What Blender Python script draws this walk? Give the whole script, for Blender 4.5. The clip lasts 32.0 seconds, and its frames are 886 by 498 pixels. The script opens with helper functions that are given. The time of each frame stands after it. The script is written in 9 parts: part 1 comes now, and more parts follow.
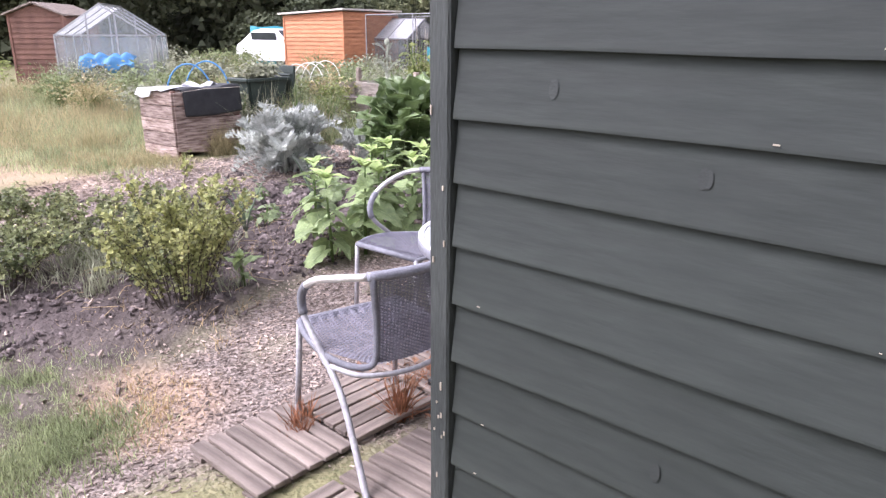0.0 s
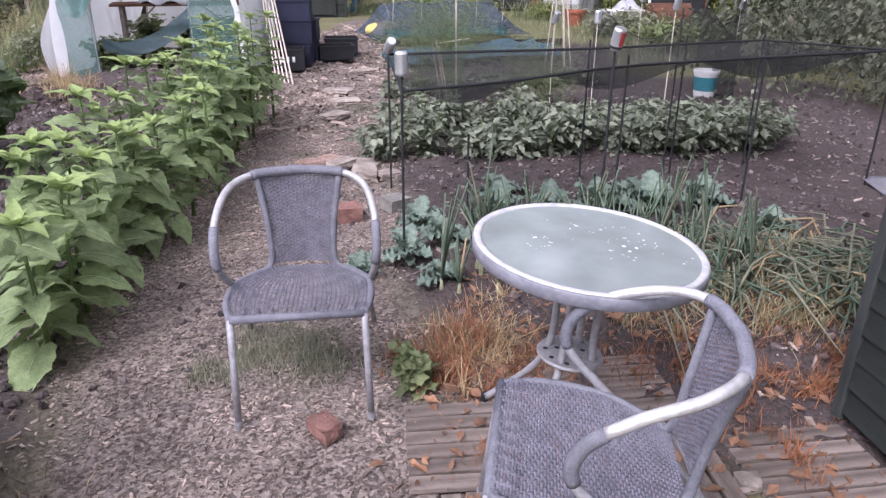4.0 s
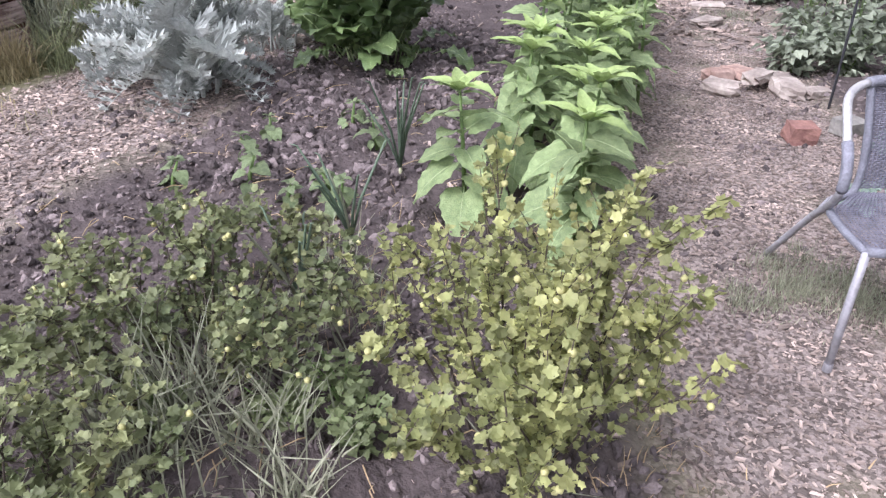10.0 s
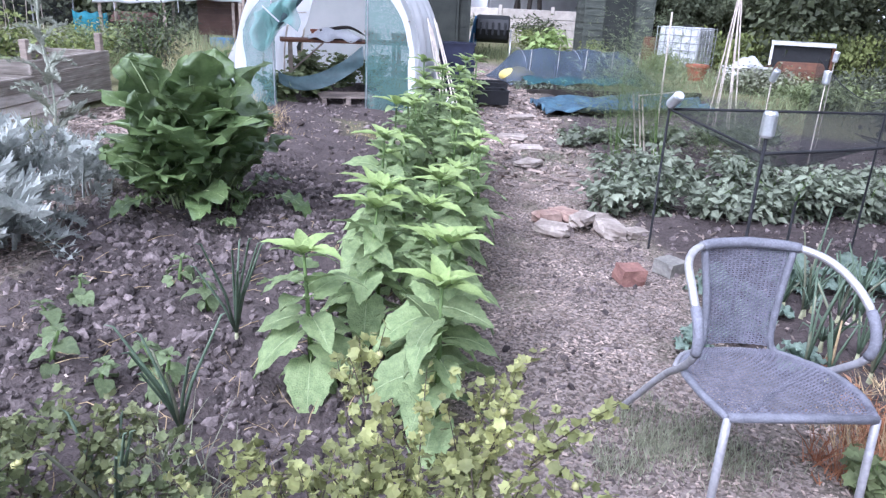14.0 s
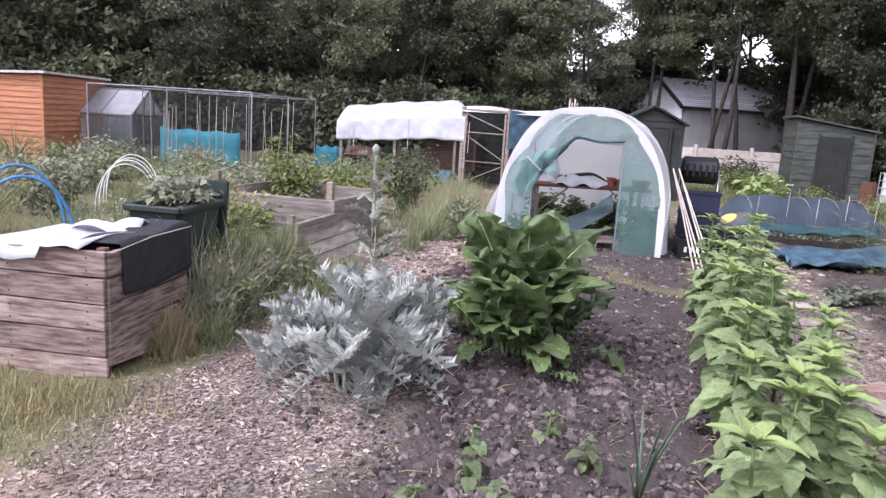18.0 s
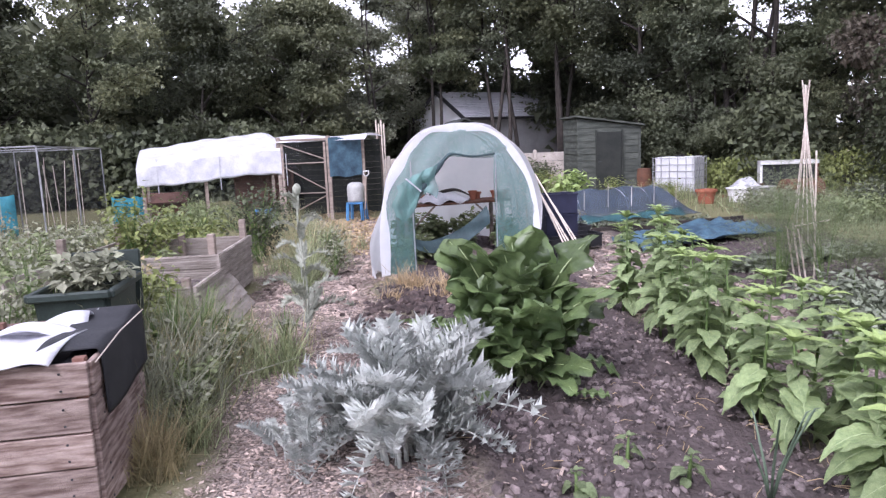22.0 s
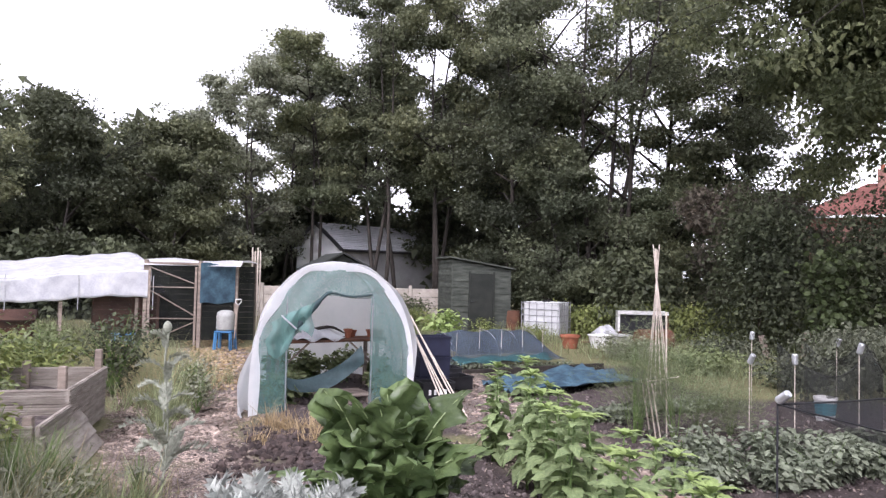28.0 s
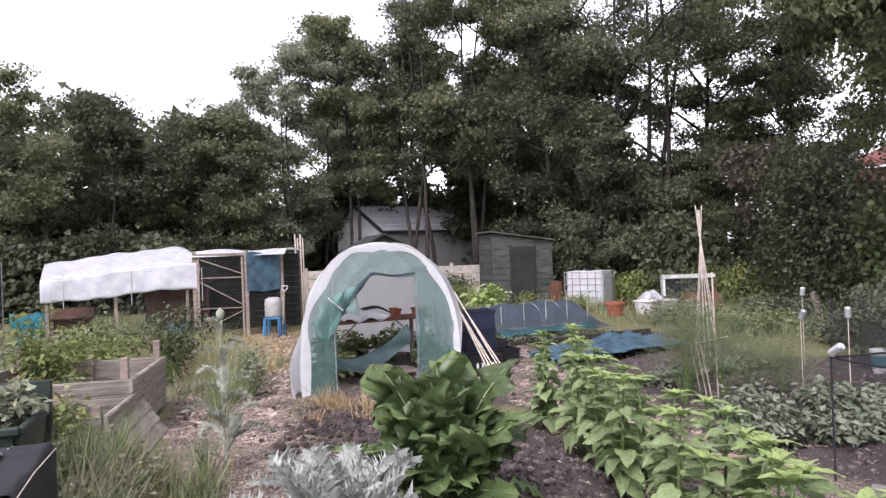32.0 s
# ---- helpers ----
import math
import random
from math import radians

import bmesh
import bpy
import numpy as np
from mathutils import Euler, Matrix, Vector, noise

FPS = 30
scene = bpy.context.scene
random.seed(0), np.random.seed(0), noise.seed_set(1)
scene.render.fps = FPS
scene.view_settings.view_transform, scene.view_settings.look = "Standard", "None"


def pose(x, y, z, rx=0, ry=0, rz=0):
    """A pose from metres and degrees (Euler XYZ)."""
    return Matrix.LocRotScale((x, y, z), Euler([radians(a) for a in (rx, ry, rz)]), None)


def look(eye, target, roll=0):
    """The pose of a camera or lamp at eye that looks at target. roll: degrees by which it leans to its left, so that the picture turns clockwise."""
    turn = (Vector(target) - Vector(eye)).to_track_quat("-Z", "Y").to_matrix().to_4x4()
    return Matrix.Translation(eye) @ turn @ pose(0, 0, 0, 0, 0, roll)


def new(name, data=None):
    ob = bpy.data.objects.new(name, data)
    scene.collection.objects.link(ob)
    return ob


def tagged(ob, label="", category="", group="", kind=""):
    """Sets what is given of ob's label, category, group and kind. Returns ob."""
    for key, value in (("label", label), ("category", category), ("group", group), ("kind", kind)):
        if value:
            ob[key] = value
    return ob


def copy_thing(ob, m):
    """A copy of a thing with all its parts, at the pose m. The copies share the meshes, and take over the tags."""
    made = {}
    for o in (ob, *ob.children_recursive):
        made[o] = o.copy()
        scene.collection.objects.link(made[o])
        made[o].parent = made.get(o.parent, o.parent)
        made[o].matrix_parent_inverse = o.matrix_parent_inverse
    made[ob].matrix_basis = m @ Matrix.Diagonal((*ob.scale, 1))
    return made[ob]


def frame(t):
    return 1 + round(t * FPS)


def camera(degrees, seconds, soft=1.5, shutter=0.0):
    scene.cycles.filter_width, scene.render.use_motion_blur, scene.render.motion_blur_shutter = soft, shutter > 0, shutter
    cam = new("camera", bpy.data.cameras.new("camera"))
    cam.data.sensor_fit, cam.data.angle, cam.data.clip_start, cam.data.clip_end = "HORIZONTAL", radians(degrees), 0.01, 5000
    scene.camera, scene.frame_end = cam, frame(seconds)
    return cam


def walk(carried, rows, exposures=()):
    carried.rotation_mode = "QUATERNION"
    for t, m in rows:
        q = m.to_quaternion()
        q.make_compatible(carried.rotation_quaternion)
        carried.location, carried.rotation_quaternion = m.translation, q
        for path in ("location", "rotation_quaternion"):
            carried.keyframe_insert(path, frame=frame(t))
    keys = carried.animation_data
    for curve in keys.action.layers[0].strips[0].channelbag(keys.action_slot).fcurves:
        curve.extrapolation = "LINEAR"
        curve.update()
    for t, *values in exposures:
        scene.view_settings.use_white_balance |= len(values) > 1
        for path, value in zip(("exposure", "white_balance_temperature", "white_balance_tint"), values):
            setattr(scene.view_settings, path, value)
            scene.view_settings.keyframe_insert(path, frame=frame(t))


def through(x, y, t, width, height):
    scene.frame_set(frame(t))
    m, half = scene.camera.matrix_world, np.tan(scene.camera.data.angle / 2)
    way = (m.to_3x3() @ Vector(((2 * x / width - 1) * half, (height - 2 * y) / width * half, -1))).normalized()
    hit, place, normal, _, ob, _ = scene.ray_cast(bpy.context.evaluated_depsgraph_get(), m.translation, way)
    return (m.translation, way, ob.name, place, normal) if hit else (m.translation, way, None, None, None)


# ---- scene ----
cam = camera(64.6, 32.0, soft=1.35)
PATH = [
    (0, (6.308, -0.463, 1.55), (4.659, 0.503, 0.959), 0.2),
    (0.5, (5.956, -0.5, 1.53), (4.402, 0.617, 0.949), 1.1),
    (1, (5.565, -0.565, 1.545), (3.987, 0.561, 1.05), 0.1),
    (1.5, (5.276, -0.692, 1.53), (4.014, 0.758, 0.977), 1.0),
    (2, (4.878, -0.677, 1.434), (3.79, 0.872, 0.789), -0.3),
    (2.5, (4.565, -0.738, 1.476), (3.611, 0.926, 0.909), 0.1),
    (3, (4.369, -0.86, 1.526), (3.714, 0.931, 0.923), -2.1),
    (3.5, (4.158, -0.855, 1.53), (3.644, 0.913, 0.747), -1.2),
    (5.5, (3.356, -0.837, 1.576), (3.407, 1.046, 0.902), 0.0),
    (6, (3.25, -0.725, 1.564), (2.987, 1.145, 0.904), 1.5),
    (6.5, (3.232, -0.784, 1.586), (2.953, 1.132, 1.083), 2.2),
    (7, (3.229, -0.811, 1.605), (2.984, 1.126, 1.174), 1.8),
    (7.5, (3.23, -0.838, 1.604), (2.93, 1.098, 1.204), 2.3),
    (8, (3.195, -0.856, 1.58), (2.737, 1.039, 1.133), 3.5),
    (8.5, (3.071, -0.89, 1.499), (2.242, 0.792, 0.804), -0.7),
    (9, (2.943, -1.002, 1.482), (2.147, 0.597, 0.583), -2.3),
    (9.5, (2.824, -1.107, 1.47), (2.059, 0.488, 0.538), 1.5),
    (10, (2.657, -1.085, 1.432), (1.785, 0.418, 0.442), -0.7),
    (10.5, (2.555, -1.005, 1.414), (1.676, 0.499, 0.432), -1.5),
    (11, (2.503, -1.002, 1.413), (1.971, 0.615, 0.363), 2.6),
    (11.5, (2.49, -1.007, 1.406), (2.026, 0.608, 0.32), 2.7),
    (12, (2.504, -0.991, 1.413), (2.052, 0.638, 0.345), 2.4),
    (12.5, (2.52, -0.98, 1.412), (2.014, 0.636, 0.348), 1.9),
    (13, (2.517, -0.99, 1.425), (1.892, 0.605, 0.395), 0.3),
    (13.5, (2.52, -0.939, 1.451), (1.961, 0.732, 0.503), 2.1),
    (14, (2.493, -0.887, 1.509), (1.991, 0.929, 0.84), 2.8),
    (14.5, (2.497, -0.805, 1.643), (1.926, 1.074, 1.264), -0.2),
    (16.5, (2.101, -1.417, 1.748), (1.053, 0.253, 1.415), 0.9),
    (17, (1.939, -1.416, 1.71), (0.93, 0.252, 1.262), 1.4),
    (17.5, (1.608, -1.299, 1.769), (0.573, 0.379, 1.436), 1.7),
    (18, (1.468, -1.425, 1.713), (0.527, 0.302, 1.352), 3.7),
    (18.5, (1.096, -1.486, 1.707), (0.265, 0.288, 1.301), 2.9),
    (19, (0.931, -1.518, 1.646), (0.143, 0.272, 1.23), 4.8),
    (19.5, (0.644, -1.455, 1.628), (-0.01, 0.39, 1.22), 3.2),
    (20, (0.503, -1.541, 1.672), (0.047, 0.378, 1.342), 4.0),
    (20.5, (0.361, -1.68, 1.694), (0.084, 0.259, 1.288), -0.1),
    (21, (0.208, -1.674, 1.661), (-0.016, 0.256, 1.185), 2.4),
    (21.5, (0.057, -1.556, 1.698), (-0.338, 0.367, 1.317), -0.6),
    (22, (0.082, -1.517, 1.705), (-0.272, 0.431, 1.416), -2.5),
    (22.5, (0.103, -1.514, 1.743), (-0.019, 0.479, 1.636), -1.9),
    (23, (0.206, -1.494, 1.759), (0.405, 0.494, 1.671), -1.9),
    (23.5, (0.165, -1.528, 1.785), (0.344, 0.464, 1.772), -1.1),
    (24, (0.138, -1.54, 1.784), (0.178, 0.459, 1.798), -1.4),
    (24.5, (0.117, -1.54, 1.775), (0.096, 0.46, 1.779), -1.7),
    (25, (0.119, -1.571, 1.771), (0.08, 0.429, 1.77), -0.6),
    (25.5, (0.121, -1.54, 1.77), (0.111, 0.46, 1.78), -0.6),
    (27.5, (0.046, -1.651, 1.829), (0.017, 0.349, 1.834), 0.2),
    (28, (0.049, -1.622, 1.859), (0.053, 0.377, 1.934), 1.3),
    (28.5, (0.025, -1.64, 1.843), (0.015, 0.359, 1.877), 0.7),
    (29, (0.016, -1.646, 1.845), (-0.047, 0.352, 1.89), 0.1),
    (29.5, (0.037, -1.637, 1.834), (0.015, 0.363, 1.877), -0.7),
    (30, (0.054, -1.639, 1.839), (0.087, 0.36, 1.868), -0.4),
    (30.5, (0.055, -1.641, 1.836), (0.093, 0.359, 1.854), -0.0),
    (31, (0.059, -1.63, 1.835), (0.081, 0.37, 1.863), -0.8),
    (31.5, (0.037, -1.668, 1.823), (-0.02, 0.331, 1.84), -1.3),
    (32, (0.046, -1.671, 1.832), (-0.063, 0.326, 1.843), -2.2),
]
EXPOSURES = [(0, 2.3, 6050, 25), (1, 1.9, 5950, 25), (2, 1.55, 5900, 26), (3.2, 1.43, 5900, 26), (6, 1.55, 6000, 22), (8, 1.57, 5900, 22), (9, 1.83, 6200, 26), (10, 1.84, 5850, 21), (13, 1.88, 5450, 21), (14.5, 1.85, 5250, 20), (17, 1.6, 5900, 26), (19, 1.58, 5850, 26), (22, 1.6, 5800, 27), (24, 1.55, 5750, 30), (25.5, 1.54, 6000, 25), (28, 1.45, 6100, 23), (30, 1.34, 6200, 23), (32, 1.37, 6200, 23)]
walk(cam, [(t, look(eye, target, roll)) for t, eye, target, roll in PATH], EXPOSURES)

# ---- daylight: bright overcast ----
world = bpy.data.worlds.new("overcast_sky")
scene.world = world
world.use_nodes = True
wn, wl = world.node_tree.nodes, world.node_tree.links
sky = wn.new("ShaderNodeTexSky")
sky.sky_type, sky.sun_disc = "NISHITA", False
sky.sun_elevation, sky.sun_rotation = radians(48), radians(200)
sky.dust_density, sky.air_density, sky.ozone_density = 1.0, 1.0, 1.0
wash = wn.new("ShaderNodeHueSaturation")
wash.inputs["Saturation"].default_value = 0.1
wl.new(sky.outputs[0], wash.inputs["Color"])
wl.new(wash.outputs[0], wn["Background"].inputs["Color"])
wn["Background"].inputs["Strength"].default_value = 0.15
sun_data = bpy.data.lights.new("sun", "SUN")
sun_data.energy, sun_data.angle, sun_data.color = 1.0, radians(25), (1.0, 0.97, 0.93)
sun = new("sun", sun_data)
sun.matrix_world = look((0, 0, 30), (0 + 30 * math.sin(radians(20)) * 0.9, 30 * math.cos(radians(20)) * 0.9, 0))


# ---- small builders ----
RNG = np.random.default_rng(7)


def ground_z(x, y):
    """The plot lies a little higher towards the compost side."""
    s = np.clip((2.0 - np.asarray(x, float)) / 3.6, 0, 1)
    return 0.2 * s * s * (3 - 2 * s) + 0 * np.asarray(y, float)


def gz(x, y):
    return float(ground_z(x, y))


def link_mesh(name, bm, material, parent=None, label="", smooth=False):
    me = bpy.data.meshes.new(name)
    bm.to_mesh(me)
    bm.free()
    if smooth:
        me.shade_smooth()
    me.materials.append(material)
    ob = new(name, me)
    if parent:
        ob.parent = parent
    if label:
        ob["label"] = label
    return ob


def part(name, bm, material, parent, label="", smooth=False):
    return link_mesh(name, bm, material, parent, label, smooth)


def thing(name, label, category, x=0, y=0, z=None, rz=0, group="", kind=""):
    ob = new(name)
    ob.empty_display_size = 0.1
    ob.matrix_world = pose(x, y, gz(x, y) if z is None else z, 0, 0, rz)
    return tagged(ob, label, category, group, kind)


def box(bm, sx, sy, sz, m=Matrix(), bevel=0.0):
    r = bmesh.ops.create_cube(bm, size=1, matrix=m @ Matrix.Diagonal((sx, sy, sz, 1)))
    if bevel:
        edges = list({e for v in r["verts"] for e in v.link_edges})
        bmesh.ops.bevel(bm, geom=edges, offset=bevel, segments=1, affect="EDGES", profile=0.5)
    return bm


def one_box(sx, sy, sz, m=Matrix(), bevel=0.0):
    return box(bmesh.new(), sx, sy, sz, m, bevel)


def between(a, b):
    """The pose at a whose z axis runs to b, and the length."""
    d = Vector(b) - Vector(a)
    return Matrix.Translation(a) @ d.to_track_quat("Z", "Y").to_matrix().to_4x4(), d.length


def beam(bm, a, b, w, h, bevel=0.0):
    m, n = between(a, b)
    return box(bm, w, h, n, m @ Matrix.Translation((0, 0, n / 2)), bevel)


def tube(bm, pts, r, seg=8, caps=True):
    """A round bar along points; r is one radius or one for each point."""
    pts = [Vector(p) for p in pts]
    rad = [float(v) for v in r] if hasattr(r, "__len__") else [float(r)] * len(pts)
    rings, side = [], None
    for i, p in enumerate(pts):
        d = (pts[min(i + 1, len(pts) - 1)] - pts[max(i - 1, 0)]).normalized()
        if side is None:
            side = d.orthogonal().normalized()
        side = (side - d * side.dot(d)).normalized()
        up = d.cross(side)
        rings.append([bm.verts.new(p + rad[i] * (math.cos(k * math.tau / seg) * side + math.sin(k * math.tau / seg) * up)) for k in range(seg)])
    for a, b in zip(rings, rings[1:]):
        for k in range(seg):
            bm.faces.new((a[k], a[(k + 1) % seg], b[(k + 1) % seg], b[k]))
    if caps:
        bm.faces.new(rings[0][::-1])
        bm.faces.new(rings[-1])
    return bm


def bar(a, b, r, seg=8):
    return tube(bmesh.new(), [a, b], r, seg)


def curve_points(pts, n=6):
    """A smooth line through points (Catmull-Rom)."""
    p = [Vector(q) for q in pts]
    p = [2 * p[0] - p[1]] + p + [2 * p[-1] - p[-2]]
    out = []
    for a, b, c, d in zip(p, p[1:], p[2:], p[3:]):
        for k in range(n):
            t = k / n
            out.append(0.5 * (2 * b + (c - a) * t + (2 * a - 5 * b + 4 * c - d) * t * t + (3 * b - a - 3 * c + d) * t ** 3))
    return out + [p[-2]]


def sheet(nu, nv, at):
    """A grid of (nu+1) x (nv+1) points from at(u, v), u and v from 0 to 1."""
    bm = bmesh.new()
    vs = [[bm.verts.new(at(i / nu, j / nv)) for j in range(nv + 1)] for i in range(nu + 1)]
    for i in range(nu):
        for j in range(nv):
            bm.faces.new((vs[i][j], vs[i + 1][j], vs[i + 1][j + 1], vs[i][j + 1]))
    return bm


def lathe(profile, seg=20, ring=False):
    bm = bmesh.new()
    rings = [[bm.verts.new((r * math.cos(k * math.tau / seg), r * math.sin(k * math.tau / seg), z)) for k in range(seg)] for r, z in profile]
    for a, b in zip(rings, rings[1:] + rings[:1] if ring else rings[1:]):
        for k in range(seg):
            bm.faces.new((a[k], a[(k + 1) % seg], b[(k + 1) % seg], b[k]))
    if not ring:
        bm.faces.new(rings[0][::-1])
        bm.faces.new(rings[-1])
    return bm


def thicken(ob, t, offset=0.0):
    mod = ob.modifiers.new("thickness", "SOLIDIFY")
    mod.thickness, mod.offset = t, offset
    return ob


def mesh_of(name, verts, faces, material, smooth=False):
    """A mesh from arrays of points and of equal polygons."""
    faces = np.asarray(faces, np.int32)
    me = bpy.data.meshes.new(name)
    me.vertices.add(len(verts))
    me.vertices.foreach_set("co", np.asarray(verts, np.float32).ravel())
    me.loops.add(faces.size)
    me.loops.foreach_set("vertex_index", faces.ravel())
    me.polygons.add(len(faces))
    me.polygons.foreach_set("loop_start", np.arange(0, faces.size, faces.shape[1], dtype=np.int32))
    me.polygons.foreach_set("use_smooth", np.full(len(faces), smooth))
    me.update(calc_edges=True)
    me.materials.append(material)
    return me


def turns(yaw, pitch, roll):
    """Rotation arrays Rz(yaw) Rx(pitch) Ry(roll)."""
    c, s = np.cos, np.sin
    o, i = np.zeros_like(yaw), np.ones_like(yaw)
    z = np.stack([c(yaw), -s(yaw), o, s(yaw), c(yaw), o, o, o, i], -1).reshape(-1, 3, 3)
    x = np.stack([i, o, o, o, c(pitch), -s(pitch), o, s(pitch), c(pitch)], -1).reshape(-1, 3, 3)
    y = np.stack([c(roll), o, s(roll), o, i, o, -s(roll), o, c(roll)], -1).reshape(-1, 3, 3)
    return z @ x @ y


def scattered(name, shape, places, yaw, pitch, roll, size, material, smooth=False):
    """Many copies of a small shape (points, polygons) in one mesh."""
    tv, tf = np.array(shape[0], float), np.array(shape[1])
    size = np.asarray(size, float)
    size = size[:, None] * np.ones(3) if size.ndim == 1 else size
    v = np.einsum("nij,nkj->nki", turns(yaw, pitch, roll), tv[None] * size[:, None]) + np.asarray(places)[:, None]
    f = tf[None] + (np.arange(len(v)) * len(tv))[:, None, None]
    return mesh_of(name, v.reshape(-1, 3), f.reshape(-1, tf.shape[1]), material, smooth)


# leaf shapes: the stalk end at the origin, the blade along +y
LEAF = ([(0, 0, 0), (-0.3, 0.45, 0.07), (0, 1, -0.12), (0.3, 0.45, 0.07), (0, 0.5, -0.03)], [(0, 4, 2, 1), (0, 3, 2, 4)])
SPRIG = ([(0, 0, 0), (-0.28, 0.5, 0.1), (0, 1, -0.05), (0.28, 0.5, 0.0),
          (0, 0.1, 0), (-0.75, 0.35, -0.1), (-0.8, 0.8, 0.05), (-0.3, 0.5, 0.1),
          (0, 0.1, 0), (0.3, 0.45, -0.05), (0.85, 0.75, 0.08), (0.7, 0.3, 0.1)],
         [(0, 3, 2, 1), (4, 7, 6, 5), (8, 11, 10, 9)])
LOBED = ([(0, 0, 0), (-0.42, 0.14, 0.06), (-0.36, 0.4, 0.02), (-0.54, 0.68, 0.1), (-0.25, 0.74, 0.01), (0, 0.97, -0.06), (0.25, 0.74, 0.01), (0.54, 0.68, 0.1), (0.36, 0.4, 0.02), (0.42, 0.14, 0.06), (0, 0.5, -0.06)],
         [(0, 10, 2, 1), (2, 10, 4, 3), (4, 10, 6, 5), (6, 10, 8, 7), (8, 10, 0, 9)])
FLECK = ([(0, 0, 0), (-0.34, 0.5, 0.1), (0, 1, -0.14), (0.34, 0.5, 0.02)], [(0, 3, 2, 1)])
NIB = ([(0, 0, 0), (-0.42, 0.75, 0.12), (0.36, 0.85, -0.1)], [(0, 2, 1)])
BLADE = ([(-0.5, 0, 0), (0.5, 0, 0), (0.4, 0.12, 0.5), (-0.4, 0.12, 0.5), (0.05, 0.45, 0.95), (-0.05, 0.45, 0.95)], [(0, 1, 2, 3), (3, 2, 4, 5)])
CHIP = ([(-0.5, -0.2, 0), (0.42, -0.26, 0), (0.54, 0.16, 0), (-0.34, 0.26, 0), (-0.48, -0.15, 0.14), (0.36, -0.22, 0.2), (0.46, 0.12, 0.12), (-0.28, 0.2, 0.2)],
        [(4, 5, 6, 7), (0, 1, 5, 4), (2, 3, 7, 6)])
def clod_shape(seed):
    """A lumpy rounded crumb of twenty facets."""
    bm = bmesh.new()
    bmesh.ops.create_icosphere(bm, subdivisions=1, radius=0.5)
    rng = random.Random(seed)
    pts = [tuple(v.co * rng.uniform(0.62, 1.15)) for v in bm.verts]
    bm.verts.ensure_lookup_table()
    faces = [tuple(v.index for v in f.verts) for f in bm.faces]
    bm.free()
    return ([(x, y * 0.85, z * 0.66) for x, y, z in pts], faces)


CLOD = clod_shape(4)

# ---- materials ----
def surface(name, a, b=None, scale=8.0, rough=0.8, bump=0.3, fine=60.0, stretch=(1, 1, 1), metal=0.0, vary=0.15, through=0.0, glow=0.0, clear=0.0, island=False, spec=0.3, each=0.0):
    """A material of two colours in patches, with finer grain, relief and a shift from thing to thing."""
    m = bpy.data.materials.new(name)
    m.use_nodes = True
    n, l = m.node_tree.nodes, m.node_tree.links
    p, out = n["Principled BSDF"], n["Material Output"]
    b = b or tuple(c * 0.75 for c in a)
    co = n.new("ShaderNodeTexCoord")
    mp = n.new("ShaderNodeMapping")
    mp.inputs["Scale"].default_value = stretch
    l.new(co.outputs["Object"], mp.inputs["Vector"])
    big, small = n.new("ShaderNodeTexNoise"), n.new("ShaderNodeTexNoise")
    big.inputs["Scale"].default_value, big.inputs["Detail"].default_value = scale, 4
    small.inputs["Scale"].default_value, small.inputs["Detail"].default_value = fine, 3
    l.new(mp.outputs[0], big.inputs["Vector"])
    l.new(mp.outputs[0], small.inputs["Vector"])
    ramp = n.new("ShaderNodeValToRGB")
    ramp.color_ramp.elements[0].position, ramp.color_ramp.elements[1].position = 0.36, 0.64
    ramp.color_ramp.elements[0].color, ramp.color_ramp.elements[1].color = (*b, 1), (*a, 1)
    l.new(big.outputs["Fac"], ramp.inputs[0])
    grain = n.new("ShaderNodeMix")
    grain.data_type, grain.blend_type = "RGBA", "OVERLAY"
    grain.inputs["Factor"].default_value = 0.35
    l.new(ramp.outputs[0], grain.inputs["A"])
    l.new(small.outputs["Fac"], grain.inputs["B"])
    hue = n.new("ShaderNodeHueSaturation")
    ob = n.new("ShaderNodeNewGeometry") if island else n.new("ShaderNodeObjectInfo")
    rng = n.new("ShaderNodeMapRange")
    rng.inputs["To Min"].default_value, rng.inputs["To Max"].default_value = 1 - vary, 1 + vary
    l.new(ob.outputs["Random Per Island" if island else "Random"], rng.inputs["Value"])
    l.new(rng.outputs[0], hue.inputs["Value"])
    l.new(grain.outputs["Result"], hue.inputs["Color"])
    if each:
        info, span, hue_b = n.new("ShaderNodeObjectInfo"), n.new("ShaderNodeMapRange"), n.new("ShaderNodeHueSaturation")
        span.inputs["To Min"].default_value, span.inputs["To Max"].default_value = 1 - each, 1 + each
        l.new(info.outputs["Random"], span.inputs["Value"])
        l.new(span.outputs[0], hue_b.inputs["Value"])
        l.new(hue.outputs[0], hue_b.inputs["Color"])
        hue = hue_b
    l.new(hue.outputs[0], p.inputs["Base Color"])
    p.inputs["Roughness"].default_value, p.inputs["Metallic"].default_value = rough, metal
    p.inputs["Specular IOR Level"].default_value = spec
    if bump:
        bp = n.new("ShaderNodeBump")
        bp.inputs["Strength"].default_value, bp.inputs["Distance"].default_value = bump, 0.01
        l.new(small.outputs["Fac"], bp.inputs["Height"])
        l.new(bp.outputs[0], p.inputs["Normal"])
    last = p
    if through:
        tr, mx = n.new("ShaderNodeBsdfTranslucent"), n.new("ShaderNodeMixShader")
        l.new(hue.outputs[0], tr.inputs["Color"])
        mx.inputs["Fac"].default_value = through
        l.new(p.outputs[0], mx.inputs[1])
        l.new(tr.outputs[0], mx.inputs[2])
        last = mx
